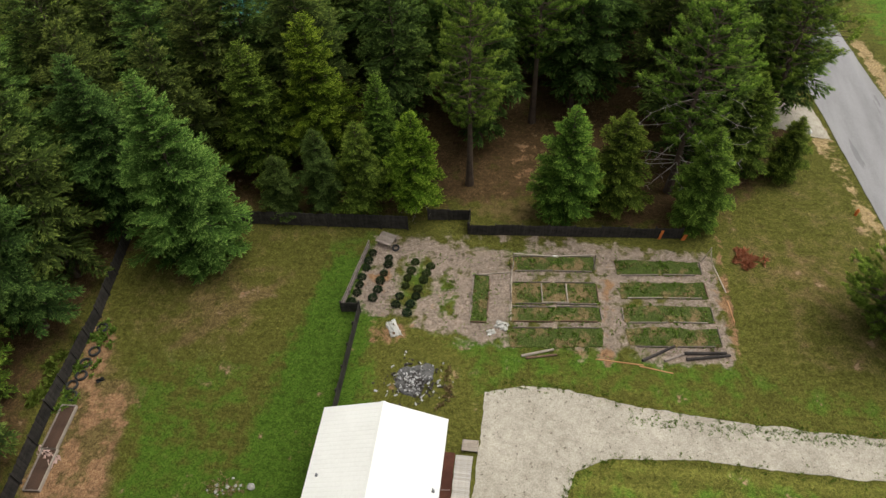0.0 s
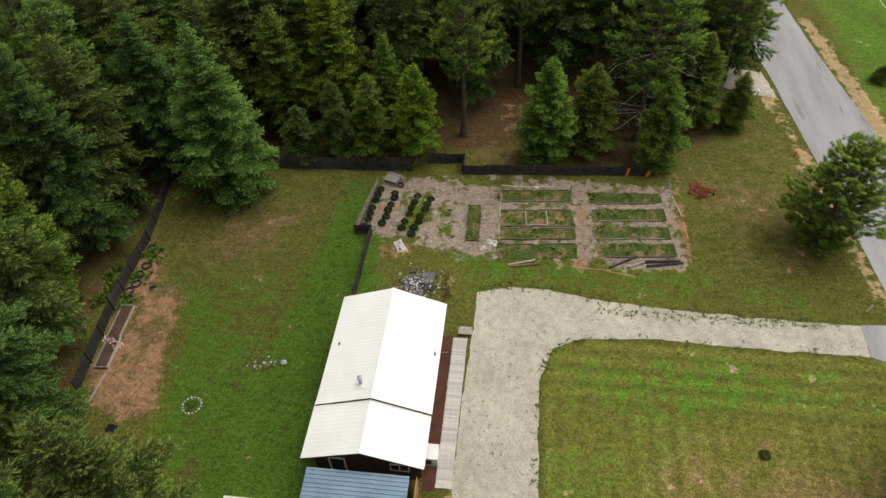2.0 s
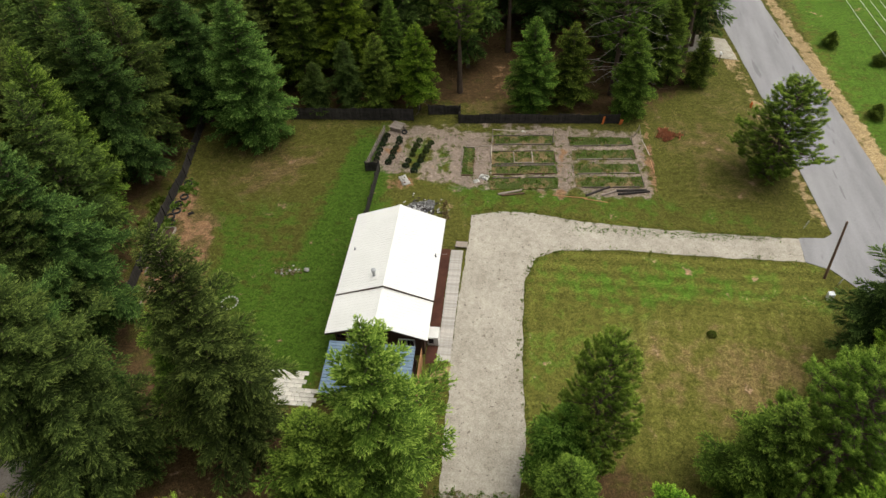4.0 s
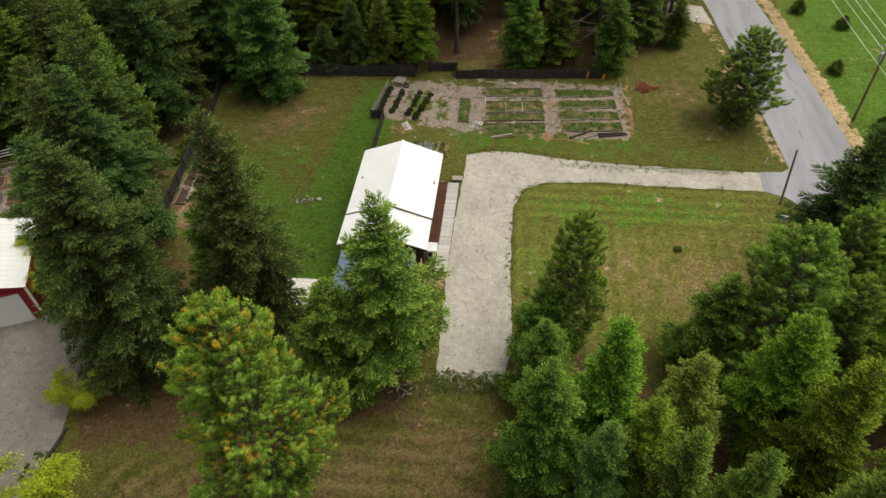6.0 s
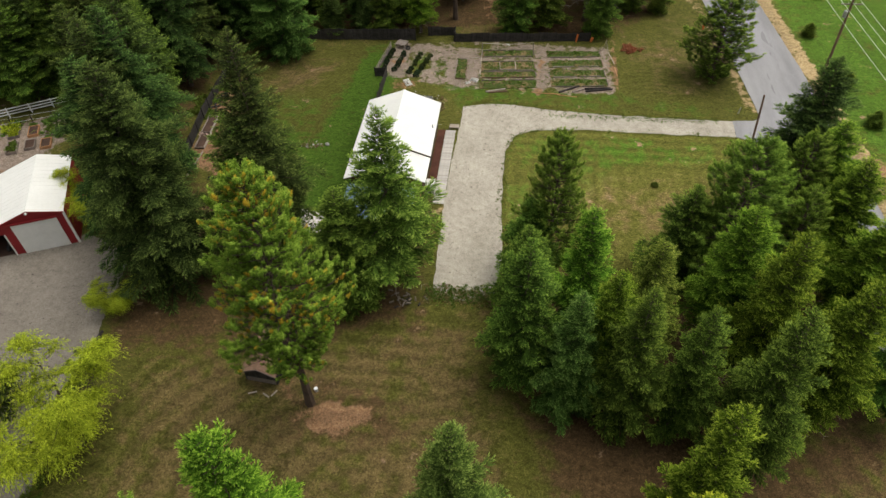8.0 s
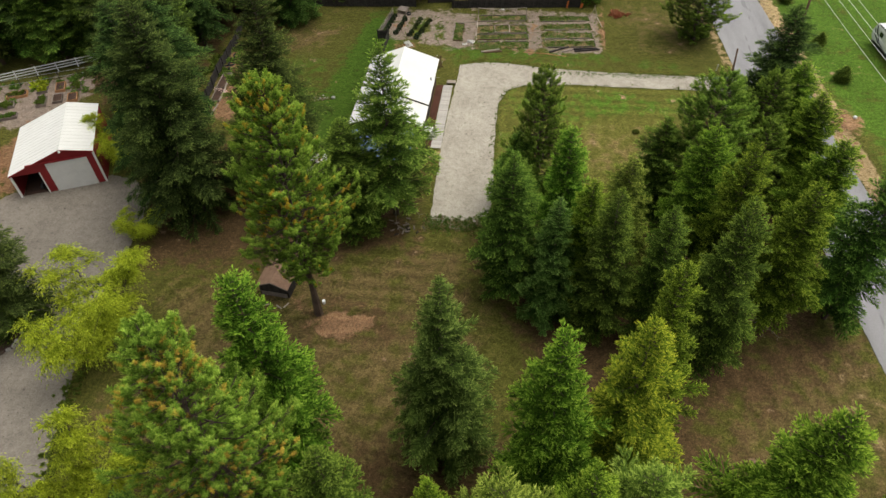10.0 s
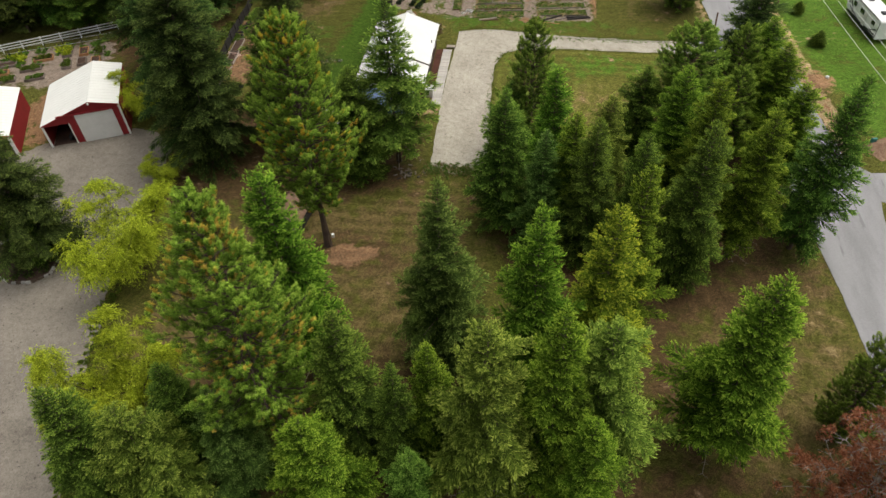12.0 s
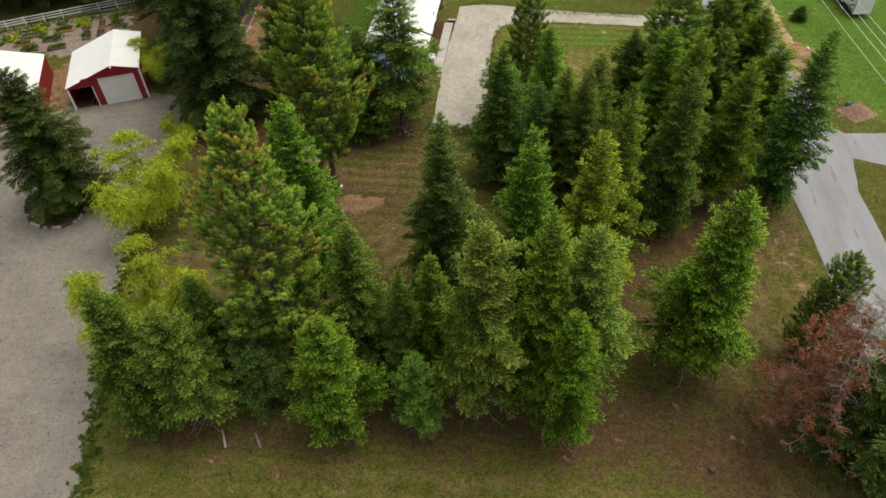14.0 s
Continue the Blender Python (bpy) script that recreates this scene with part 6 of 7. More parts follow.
stone(-21.2, 5.4, 0.30, "large pale field stone on the lawn", 1)
rng = random.Random(14)
for k in range(18):
    stone(-23.2 + rng.gauss(0, 0.75), 5.1 + rng.gauss(0, 0.3), rng.uniform(0.06, 0.15), "pale field stone in the grass", 10 + k)
weed_patch("stone_weeds", "low weeds among the field stones", [(-23.0 + rng.gauss(0, 0.9), 5.1 + rng.gauss(0, 0.4), 0.12) for _ in range(26)], 0.13, 9, M_STRAW)
for k in range(16):
    a = k * math.tau / 16
    stone(-27.3 + 0.72 * math.cos(a), 0.9 + 0.72 * math.sin(a), rng.uniform(0.07, 0.12), "small white stone of a flower ring", 40 + k)
weed_patch("flower_ring_plants", "green plants inside a stone ring", [(-27.3 + rng.gauss(0, .25), 0.9 + rng.gauss(0, .25), 0.1) for _ in range(12)], 0.2, 8)

# timber frames along the west fence
for (x, y, w, d, t, lab) in ((-36.4, 8.2, 1.1, 3.4, 3, "weedy timber bed frame along the fence"), (-36.1, 5.0, 1.1, 3.0, 4, "timber bed frame with dark soil")):
    fr = thing("bed_frame", lab, "garden bed", (x, y, 0), t, group="fence-side beds")
    for cx, cy, sx, sy in ((0, -d / 2, w, 0.09), (0, d / 2, w, 0.09), (-w / 2, 0, 0.09, d), (w / 2, 0, 0.09, d)):
        bm = bmesh.new()
        box(bm, (cx, cy, 0.14), (sx, sy, 0.28))
        part("edge_board", bevelled(bm, 0.01), M_PALEPLANK if cx > 0 else M_GREYPLANK, fr)
    bm = bmesh.new()
    box(bm, (0, 0, 0.09), (w - 0.1, d - 0.1, 0.16))
    part("soil", bm, M_SOIL, fr)
bm = bmesh.new()
rod(bm, (-35.4, 3.0, 0.09), (-35.6, -1.8, 0.09), 0.09, 0.08, 7)
tagged(part("edging_log", bm, M_GREYPLANK), "grey edging log along the dirt strip", "log", group="loose timber")
crumpled("fabric_scrap", "torn black fabric scrap on the dirt", "scrap", -32.7, -1.6, (0.9, 0.6), 0.15, M_BLACK, 9)
crumpled("fabric_scrap", "black plastic scrap on the dirt", "scrap", -35.3, 12.3, (0.6, 0.4), 0.15, M_BLACK, 10)
rng = random.Random(4)
weed_patch("fence_weeds", "bright weeds along the dark fence", [(-37.0 + rng.gauss(0, .5), rng.choice((9.6, 10.2, 16.0, 13.0)) + rng.gauss(0, .5), 0.25) for _ in range(26)], 0.45, 11)
weed_patch("saplings", "light green saplings behind the dark fence", [(-38.8 + rng.gauss(0, .4), 11.5 + rng.gauss(0, 1.2), 0.3) for _ in range(18)], 0.7, 12)
red_bush = weed_patch("red_shrub", "low reddish dry shrub at the garden's east side", [(14.9 + rng.gauss(0, .55), 29.4 + rng.gauss(0, .35), 0.25) for _ in range(26)], 0.42, 13, M_DEAD)
lawn_bush = shrub("small round green shrub on the lawn", 5, 0.42, 0.45, M_WEED)
lawn_bush.matrix_world = pose(15.6, 0.9, 0)
lawn_bush["group"] = ""

# weeds along the drive edges and scattered over the grass
def edge_spots(line, n, seed, off=0.15):
    rng = random.Random(seed)
    out = []
    for _ in range(n):
        i = rng.randrange(len(line) - 1)
        (ax, ay), (bx, by) = line[i], line[i + 1]
        t = rng.random()
        out.append((ax + (bx - ax) * t + rng.gauss(0, off), ay + (by - ay) * t + rng.gauss(0, off), 0.12))
    return out


inner_edge = [(25.5, 10.2), (17.5, 10.2), (8.4, 10.4), (2.8, 9.9), (0.6, 8.7), (-0.45, 6.0), (-0.55, 0.5), (-0.35, -5.0), (0.0, -11.0)]
outer_edge = [(-6.0, 14.4), (-3.3, 15.2), (0.2, 15.2), (5, 14.3), (11.7, 13.8), (18, 13.6), (25, 13.5)]
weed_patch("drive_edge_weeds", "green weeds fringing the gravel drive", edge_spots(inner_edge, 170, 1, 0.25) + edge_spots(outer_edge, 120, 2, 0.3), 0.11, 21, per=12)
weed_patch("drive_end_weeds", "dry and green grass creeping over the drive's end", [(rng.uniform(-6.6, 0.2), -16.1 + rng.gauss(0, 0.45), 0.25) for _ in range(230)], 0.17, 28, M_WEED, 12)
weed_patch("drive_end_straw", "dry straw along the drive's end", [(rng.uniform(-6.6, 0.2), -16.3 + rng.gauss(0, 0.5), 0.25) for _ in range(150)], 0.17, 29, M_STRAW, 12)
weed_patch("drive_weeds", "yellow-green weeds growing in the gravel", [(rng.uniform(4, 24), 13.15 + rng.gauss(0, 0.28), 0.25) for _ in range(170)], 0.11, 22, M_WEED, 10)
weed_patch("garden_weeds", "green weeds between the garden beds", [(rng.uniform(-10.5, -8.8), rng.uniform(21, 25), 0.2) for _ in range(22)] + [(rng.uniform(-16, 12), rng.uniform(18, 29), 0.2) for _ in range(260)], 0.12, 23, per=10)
bed_tufts, straw_tufts = [], []
for cx, cy, w, d, ns, we in BEDS:
    for _ in range(int(w * d * 3.2)):
        (bed_tufts if rng.random() < 0.7 else straw_tufts).append((cx + rng.uniform(-0.5, 0.5) * w, cy + rng.uniform(-0.5, 0.5) * d + (rng.uniform(-0.5, 0.5) * w * 0.0), 0.14))
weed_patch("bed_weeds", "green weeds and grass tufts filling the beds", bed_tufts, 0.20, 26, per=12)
weed_patch("bed_straw", "dry tan grass tufts in the beds", straw_tufts, 0.16, 27, M_STRAW, 10)
weed_patch("yard_edge_weeds", "leafy weeds along the gravel yard", edge_spots([(-35.6, -25), (-33.4, -38), (-31.3, -46), (-28.6, -54), (-25.8, -63)], 420, 3, 0.5), 0.24, 24)
weed_patch("field_weeds", "low leafy weeds in the rough grass", [(rng.uniform(-26, -12), rng.uniform(-66, -57), 0.3) for _ in range(160)], 0.13, 25)

# ---- red barns ----
def barn(label, at, turn, w, d, eaves, apex, doors):
    """A red metal barn, ridge along its depth; at is the front's middle. eaves: left and right heights; apex: x and height of the ridge; doors: (x, width, height, open)."""
    ob = thing("barn", label, "barn", at, turn)
    x0, x1 = -w / 2, w / 2
    (el, er), (ax, ridge) = eaves, apex
    sheet("roof_sheet", (x0 - 0.2, -0.15, el - 0.08), (x0 - 0.2, d + 0.15, el - 0.08), (ax, d + 0.15, ridge), (ax, -0.15, ridge), 0.6, 0.02, 0.06, M_ROOF, ob)
    sheet("roof_sheet", (x1 + 0.1, d + 0.15, er - 0.08), (x1 + 0.1, -0.15, er - 0.08), (ax, -0.15, ridge), (ax, d + 0.15, ridge), 0.6, 0.02, 0.06, M_ROOF, ob)

    def under_roof(x):
        return (el + (ridge - el) * (x - x0) / (ax - x0) if x < ax else er + (ridge - er) * (x1 - x) / (x1 - ax)) - 0.17

    def upright(xa, xb, z, y):
        """A piece of end wall from height z up to the roof."""
        prof = [(xa, z), (xb, z), (xb, under_roof(xb))] + ([(ax, under_roof(ax))] if xa < ax < xb else []) + [(xa, under_roof(xa))]
        bm = bmesh.new()
        rows = [[bm.verts.new((x, yy, zz)) for x, zz in prof] for yy in (y, y + 0.12)]
        bm.faces.new(rows[0])
        bm.faces.new(rows[1][::-1])
        for i in range(len(prof)):
            j = (i + 1) % len(prof)
            bm.faces.new((rows[0][j], rows[0][i], rows[1][i], rows[1][j]))
        return part("wall", bm, M_RED, ob)
    for x, e in ((x0, el), (x1, er)):
        bm = bmesh.new()
        box(bm, (x, d / 2, (e - 0.15) / 2), (0.12, d, e - 0.15))
        part("wall", bm, M_RED, ob)
        bm = bmesh.new()
        box(bm, (x, -0.03, (e - 0.15) / 2), (0.22, 0.14, e - 0.15))
        part("corner_trim", bm, M_TRIM, ob)
    upright(x0 + 0.07, x1 - 0.07, 0, d - 0.12)
    at_x = x0 + 0.07
    for x, wd, h, _ in doors:
        upright(at_x, x - wd / 2, 0, 0)
        upright(x - wd / 2, x + wd / 2, h, 0)
        at_x = x + wd / 2
    upright(at_x, x1 - 0.07, 0, 0)
    for xa, xb, za, zb in ((x0 - 0.1, ax, el, ridge), (ax, x1 + 0.05, ridge, er)):
        bm = bmesh.new()
        ang = math.degrees(math.atan2(zb - za, xb - xa))
        box(bm, ((xa + xb) / 2, -0.17, (za + zb) / 2 - 0.13), (math.hypot(xb - xa, zb - za), 0.04, 0.15), 0, 0, -ang)
        part("barge_board", bm, M_RED, ob)
    for x, wd, h, is_open in doors:
        if is_open:
            bm = bmesh.new()
            box(bm, (x + wd / 2 - 0.04, -0.02, h / 2), (0.12, 0.12, h))
            part("jamb", bm, M_TRIM, ob)
        else:
            bm = bmesh.new()
            box(bm, (x, -0.06, h / 2 + 0.03), (wd + 0.1, 0.07, h))
            part("sliding_door", bm, M_TRIM, ob, "wide white sliding door")
            bm = bmesh.new()
            box(bm, (x - wd * 0.22, -0.15, h + 0.1), (wd * 1.5, 0.12, 0.18))
            part("door_track", bm, M_RED, ob)
    bm = bmesh.new()
    box(bm, (0, d / 2, 0.03), (w - 0.3, d - 0.3, 0.06))
    part("floor", bm, M_SOIL, ob)
    return ob


main_barn = barn("red metal barn with an uneven white roof and sliding door", (-46.70, -14.11, 0), 22.8, 8.75, 9.0, (3.05, 4.35), (1.36, 5.15), [(-2.9, 2.8, 2.75, True), (1.46, 4.1, 3.75, False)])
bm = bmesh.new()
bmesh.ops.create_uvsphere(bm, u_segments=12, v_segments=8, radius=0.14, matrix=pose(1.36, -0.3, 4.95))
rod(bm, (1.36, 0, 5.0), (1.36, -0.3, 5.0), 0.03)
part("yard_lamp", bm, M_TRIM, main_barn, "round white yard lamp at the gable")
side_barn = barn("long red metal barn with a white roof", (-59.1, -19.95, 0), 24.0, 11.5, 10.2, (2.95, 2.95), (0.0, 4.7), [(-2.5, 4.0, 2.6, False), (3.7, 3.8, 2.5, True)])

# machine in the open bay
cart = thing("garden_tractor", "small dark tractor parked in the open bay", "tractor", (-48.9, -13.6, 0.06), 22)
bm = bmesh.new()
box(bm, (0, 0.3, 0.55), (0.6, 1.3, 0.35))
part("bonnet", bevelled(bm, 0.06), M_GREYPAINT, cart)
bm = bmesh.new()
box(bm, (0, -0.5, 0.75), (0.5, 0.4, 0.12))
box(bm, (0, -0.7, 0.95), (0.5, 0.1, 0.4))
part("seat", bm, M_BLACK, cart)
for x, y, r in ((-0.45, -0.5, 0.35), (0.45, -0.5, 0.35), (-0.4, 0.7, 0.22), (0.4, 0.7, 0.22)):
    bm = bmesh.new()
    rod(bm, (x - 0.12, y, r), (x + 0.12, y, r), r, sides=14)
    part("wheel", bm, M_BLACK, cart)

# ---- white rail fence and kitchen garden ----
white = thing("white_rail_fence", "white three-rail fence before the dark wood", "fence")
fx = [(-78.0 + 22.3 * i / 10, -0.9 + 12.7 * i / 10) for i in range(11)]
turn = math.degrees(math.atan2(12.7, 22.3))
for x, y in fx:
    bm = bmesh.new()
    box(bm, (0, 0, 0.68), (0.14, 0.14, 1.36))
    part("post", bevelled(bm, 0.015), M_WHITE, white).matrix_basis = pose(x, y, 0, 0, 0, turn)
for (ax, ay), (bx, by) in zip(fx, fx[1:]):
    for z in (0.45, 0.82, 1.19):
        bm = bmesh.new()
        box(bm, (0, 0, 0), (math.hypot(bx - ax, by - ay) - 0.05, 0.05, 0.14))
        part("rail", bm, M_WHITE, white).matrix_basis = pose((ax + bx) / 2, (ay + by) / 2, z, 0, 0, turn)
mesh_fence = thing("wire_fence", "low dark post fence round the kitchen garden", "fence")
for i in range(9):
    x, y = -72 + 2.2 * i, 1.4 + 0.95 * i
    bm = bmesh.new()
    rod(bm, (x, y, 0), (x, y, 1.3), 0.05, sides=6)
    part("post", bm, M_DARKFENCE, mesh_fence)
for z in (0.5, 1.15):
    bm = bmesh.new()
    rod(bm, (-72, 1.4, z), (-54.4, 9.0, z), 0.02, sides=4)
    part("wire", bm, M_STEEL, mesh_fence)
KBEDS = [(-57.6, 5.2, 1.1, 2.0, "soil"), (-55.5, 5.5, 1.1, 2.0, "weeds"), (-56.6, 2.6, 1.1, 1.8, "soil"), (-54.8, 3.0, 1.1, 1.8, "soil"), (-59.8, 4.6, 1.2, 1.9, "lush"), (-58.4, 1.8, 1.1, 2.2, "weeds"), (-62.4, 3.0, 2.4, 1.2, "weeds"),
         (-62.8, 0.4, 2.6, 1.2, "lush"), (-66.6, 1.0, 2.4, 1.1, "soil"), (-66.4, -1.2, 2.2, 1.1, "weeds"), (-64.6, -2.6, 2.2, 1.0, "lush"), (-61.0, -1.8, 2.4, 1.0, "weeds")]
for k, (x, y, w, d, what) in enumerate(KBEDS):
    kb = thing("raised_bed", "timber raised bed with dark soil" if what == "soil" else "timber raised bed full of green plants", "raised bed", (x, y, 0), 24, group="kitchen garden beds")
    for cx, cy, sx, sy in ((0, -d / 2, w + 0.08, 0.07), (0, d / 2, w + 0.08, 0.07), (-w / 2, 0, 0.07, d - 0.08), (w / 2, 0, 0.07, d - 0.08)):
        bm = bmesh.new()
        box(bm, (cx, cy, 0.18), (sx, sy, 0.36))
        part("edge_board", bm, M_NEWWOOD if k % 3 == 0 else M_GREYPLANK, kb)
    bm = bmesh.new()
    box(bm, (0, 0, 0.13), (w - 0.08, d - 0.08, 0.26))
    part("soil", bm, M_SOIL, kb)
    if what != "soil":
        r2 = random.Random(k)
        pl = weed_patch("foliage", "leafy green vegetables", [(r2.uniform(-w / 2, w / 2) * 0.8, r2.uniform(-d / 2, d / 2) * 0.8, 0.1) for _ in range(12 if what == "weeds" else 26)], 0.38, 70 + k, M_WILLOW if k == 4 else M_WEED, 14, kb)
        del pl["category"]
        pl.location = (0, 0, 0.24)

rng = random.Random(88)
weed_patch("garden_growth", "tall leafy vegetables and weeds between the raised beds", [(-72 + 17 * u + rng.gauss(0, 0.4), -2.5 + 7.5 * u + rng.uniform(-1, 5.0), 0.35) for u in [rng.random() for _ in range(50)]], 0.5, 89, M_WEED, 18)
weed_patch("flowering_growth", "yellow-green bushy plants in the kitchen garden", [(-66.5, 3.2, 0.6), (-66.0, 2.6, 0.5), (-61.0, 5.4, 0.4), (-60.5, 6.0, 0.3), (-69.0, 0.4, 0.5)] * 3, 0.7, 90, M_WILLOW, 18)

# ---- island with stone edging ----
island = thing("planting_island", "raised planting island edged with dark stones", "planting island")
ring = [(-47.9, -32.0), (-46.8, -34.2), (-45.3, -35.8), (-43.6, -36.4), (-41.8, -36.1), (-40.5, -35.0), (-40.6, -33.0), (-41.9, -31.0), (-44.4, -30.2), (-46.6, -30.6)]
slab("soil", ring, 0.16, 0.15, M_SOIL, island, ragged=0.1, step=0.4, seed=51)
rng = random.Random(6)
for i in range(len(ring)):
    (ax, ay), (bx, by) = ring[i], ring[(i + 1) % len(ring)]
    n = int(math.hypot(bx - ax, by - ay) / 0.45)
    for j in range(n):
        bm = bmesh.new()
        box(bm, (0, 0, 0.13), (0.42, 0.26, 0.26))
        st = part("edge_stone", bevelled(bm, 0.04), M_BARK if rng.random() < 0.6 else M_STONE, island)
        st.matrix_basis = pose(ax + (bx - ax) * (j + 0.5) / n, ay + (by - ay) * (j + 0.5) / n, 0, 0, 0, math.degrees(math.atan2(by - ay, bx - ax)) + rng.uniform(-8, 8))
plant("fir_a", -42.2, -33.3, 8.5, 2.2, label="small dark fir on the planting island")
bm = bmesh.new()
rod(bm, (-35.3, -26.6, 0.14), (-35.0, -23.2, 0.14), 0.15, 0.13, 8)
tagged(part("edging_log", bm, M_CHAR), "dark edging log at the yard's border", "log", group="loose timber")

# ---- leaning shelter under the pine ----
hut = thing("hut", "small dark plank hut with a brown felted gable roof", "hut", (-19.1, -27.0, 0), -6)
HW, HD, EAVE, RIDGE = 1.35, 4.0, 1.45, 2.15
for x in (-HW, HW):
    bm = bmesh.new()
    box(bm, (x, HD / 2, EAVE / 2), (0.08, HD, EAVE))
    part("side_wall", bm, M_DARKFENCE, hut)
for y, z in ((0.0, 0.62), (HD, 0.0)):
    bm = bmesh.new()
    rows = [[bm.verts.new(c) for c in ((-HW + 0.05, yy, z), (HW - 0.05, yy, z), (HW - 0.05, yy, EAVE - 0.04), (0, yy, RIDGE - 0.07), (-HW + 0.05, yy, EAVE - 0.04))] for yy in (y - 0.04, y + 0.04)]
    bm.faces.new(rows[0])
    bm.faces.new(rows[1][::-1])
    for i in range(5):
        bm.faces.new((rows[0][(i + 1) % 5], rows[0][i], rows[1][i], rows[1][(i + 1) % 5]))
    part("end_wall", bm, M_DARKFENCE, hut)
bm = bmesh.new()
box(bm, (0, -0.02, 0.32), (2.5, 0.06, 0.5), 0, -6)
part("front_board", bevelled(bm, 0.01), M_GREYPLANK, hut, "grey boards along the foot of the front")
for sgn in (-1, 1):
    bm = bmesh.new()
    ang = math.degrees(math.atan2(RIDGE - EAVE, HW + 0.22))
    box(bm, (sgn * (HW + 0.2) / 2, HD / 2, (EAVE + RIDGE) / 2 - 0.03), (math.hypot(HW + 0.22, RIDGE - EAVE), HD + 0.5, 0.05), 0, 0, sgn * ang)
    part("roof_panel", bm, M_DIRT, hut, "brown needle-strewn roofing felt")
    bm = bmesh.new()
    box(bm, (sgn * (HW + 0.2) / 2, -0.27, (EAVE + RIDGE) / 2 - 0.07), (math.hypot(HW + 0.22, RIDGE - EAVE), 0.03, 0.12), 0, 0, sgn * ang)
    part("barge_board", bm, M_GREYPLANK, hut, "pale grey barge board")
for x, y, t in ((-0.9, -1.6, 20), (0.3, -1.75, -30), (0.9, -1.5, 60)):
    bm = bmesh.new()
    box(bm, (0, 0, 0.06), (0.7, 0.12, 0.06))
    p = tagged(part("scrap_board", bevelled(bm, 0.01), M_PALEPLANK), "short pale board scrap by the hut", "board", group="loose timber")
    p.matrix_world = pose(-18.7 + x, -26.5 + y, 0, 0, 0, t)
bucket = thing("bucket", "white plastic bucket under the pine", "bucket", (-14.4, -27.4, 0))
bm = bmesh.new()
rod(bm, (0, 0, 0), (0, 0, 0.36), 0.13, 0.155, 14)
part("body", bm, M_WHITE, bucket)
bm = bmesh.new()
rod(bm, (-0.155, 0, 0.33), (0.155, 0, 0.37), 0.012)
part("handle", bm, M_STEEL, bucket)

# firewood and scrap by the trees south of the house
rng = random.Random(8)
pile = thing("firewood_pile", "loose pile of split firewood and scrap", "firewood")
for k in range(20):
    bm = bmesh.new()
    x, y = -8.7 + rng.gauss(0, 0.9), -17.4 + rng.gauss(0, 0.6)
    rod(bm, (-0.22, 0, 0), (0.22, 0, 0), 0.08, 0.075, 6)
    p = part("split_log", bm, M_GREYPLANK if rng.random() < 0.5 else M_CHAR, pile)
    p.matrix_basis = pose(x, y, 0.09 + rng.uniform(0, 0.25) * (abs(x + 8.7) < 0.8), rng.uniform(-20, 20), rng.uniform(-20, 20), rng.uniform(0, 180))

# fallen timber at the south edge
for x, y, t, L, mat, lab in ((-16.9, -57.2, 118, 1.6, M_PALEPLANK, "pale cut log in the rough grass"), (-14.2, -57.1, 125, 1.5, M_GREYPLANK, "grey fallen log in the rough grass")):
    bm = bmesh.new()
    c, s = math.cos(radians(t)) * L / 2, math.sin(radians(t)) * L / 2
    rod(bm, (x - c, y - s, 0.1), (x + c, y + s, 0.1), 0.1, 0.08, 8)
    tagged(part("log", bm, mat), lab, "log", group="loose timber")
bm = bmesh.new()
rod(bm, (19.8, -55.8, 0), (19.8, -55.8, 0.35), 0.26, 0.22, 12)
tagged(part("stump", bm, M_BARK), "grey old tree stump in brown grass", "stump")

# ---- roadside ----
def pole(label, base, top, r, extras):
    ob = thing("utility_pole", label, "utility pole")
    bm = bmesh.new()
    rod(bm, base, top, r, r * 0.75, 10)
    part("shaft", bm, M_POLE, ob)
    if extras:
        d = (Vector(top) - Vector(base)).normalized()
        at = Vector(base) + d * 9.9
        bm = bmesh.new()
        box(bm, at, (2.4, 0.10, 0.12), 0)
        part("crossarm", bm, M_GREYPLANK, ob)
        for x in (-1.1, -0.4, 0.4, 1.1):
            bm = bmesh.new()
            rod(bm, at + Vector((x, 0, 0.05)), at + Vector((x, 0, 0.25)), 0.05, 0.03, 8)
            part("insulator", bm, M_TRIM, ob)
        at = Vector(base) + d * 8.7
        bm = bmesh.new()
        rod(bm, at + Vector((-0.35, -0.1, -0.4)), at + Vector((-0.35, -0.1, 0.4)), 0.22, sides=14)
        rod(bm, at + Vector((-0.35, -0.1, 0.4)), at + Vector((-0.35, -0.1, 0.5)), 0.2, 0.08, 14)
        part("transformer", bm, M_STEEL, ob, "grey transformer can")
    return ob


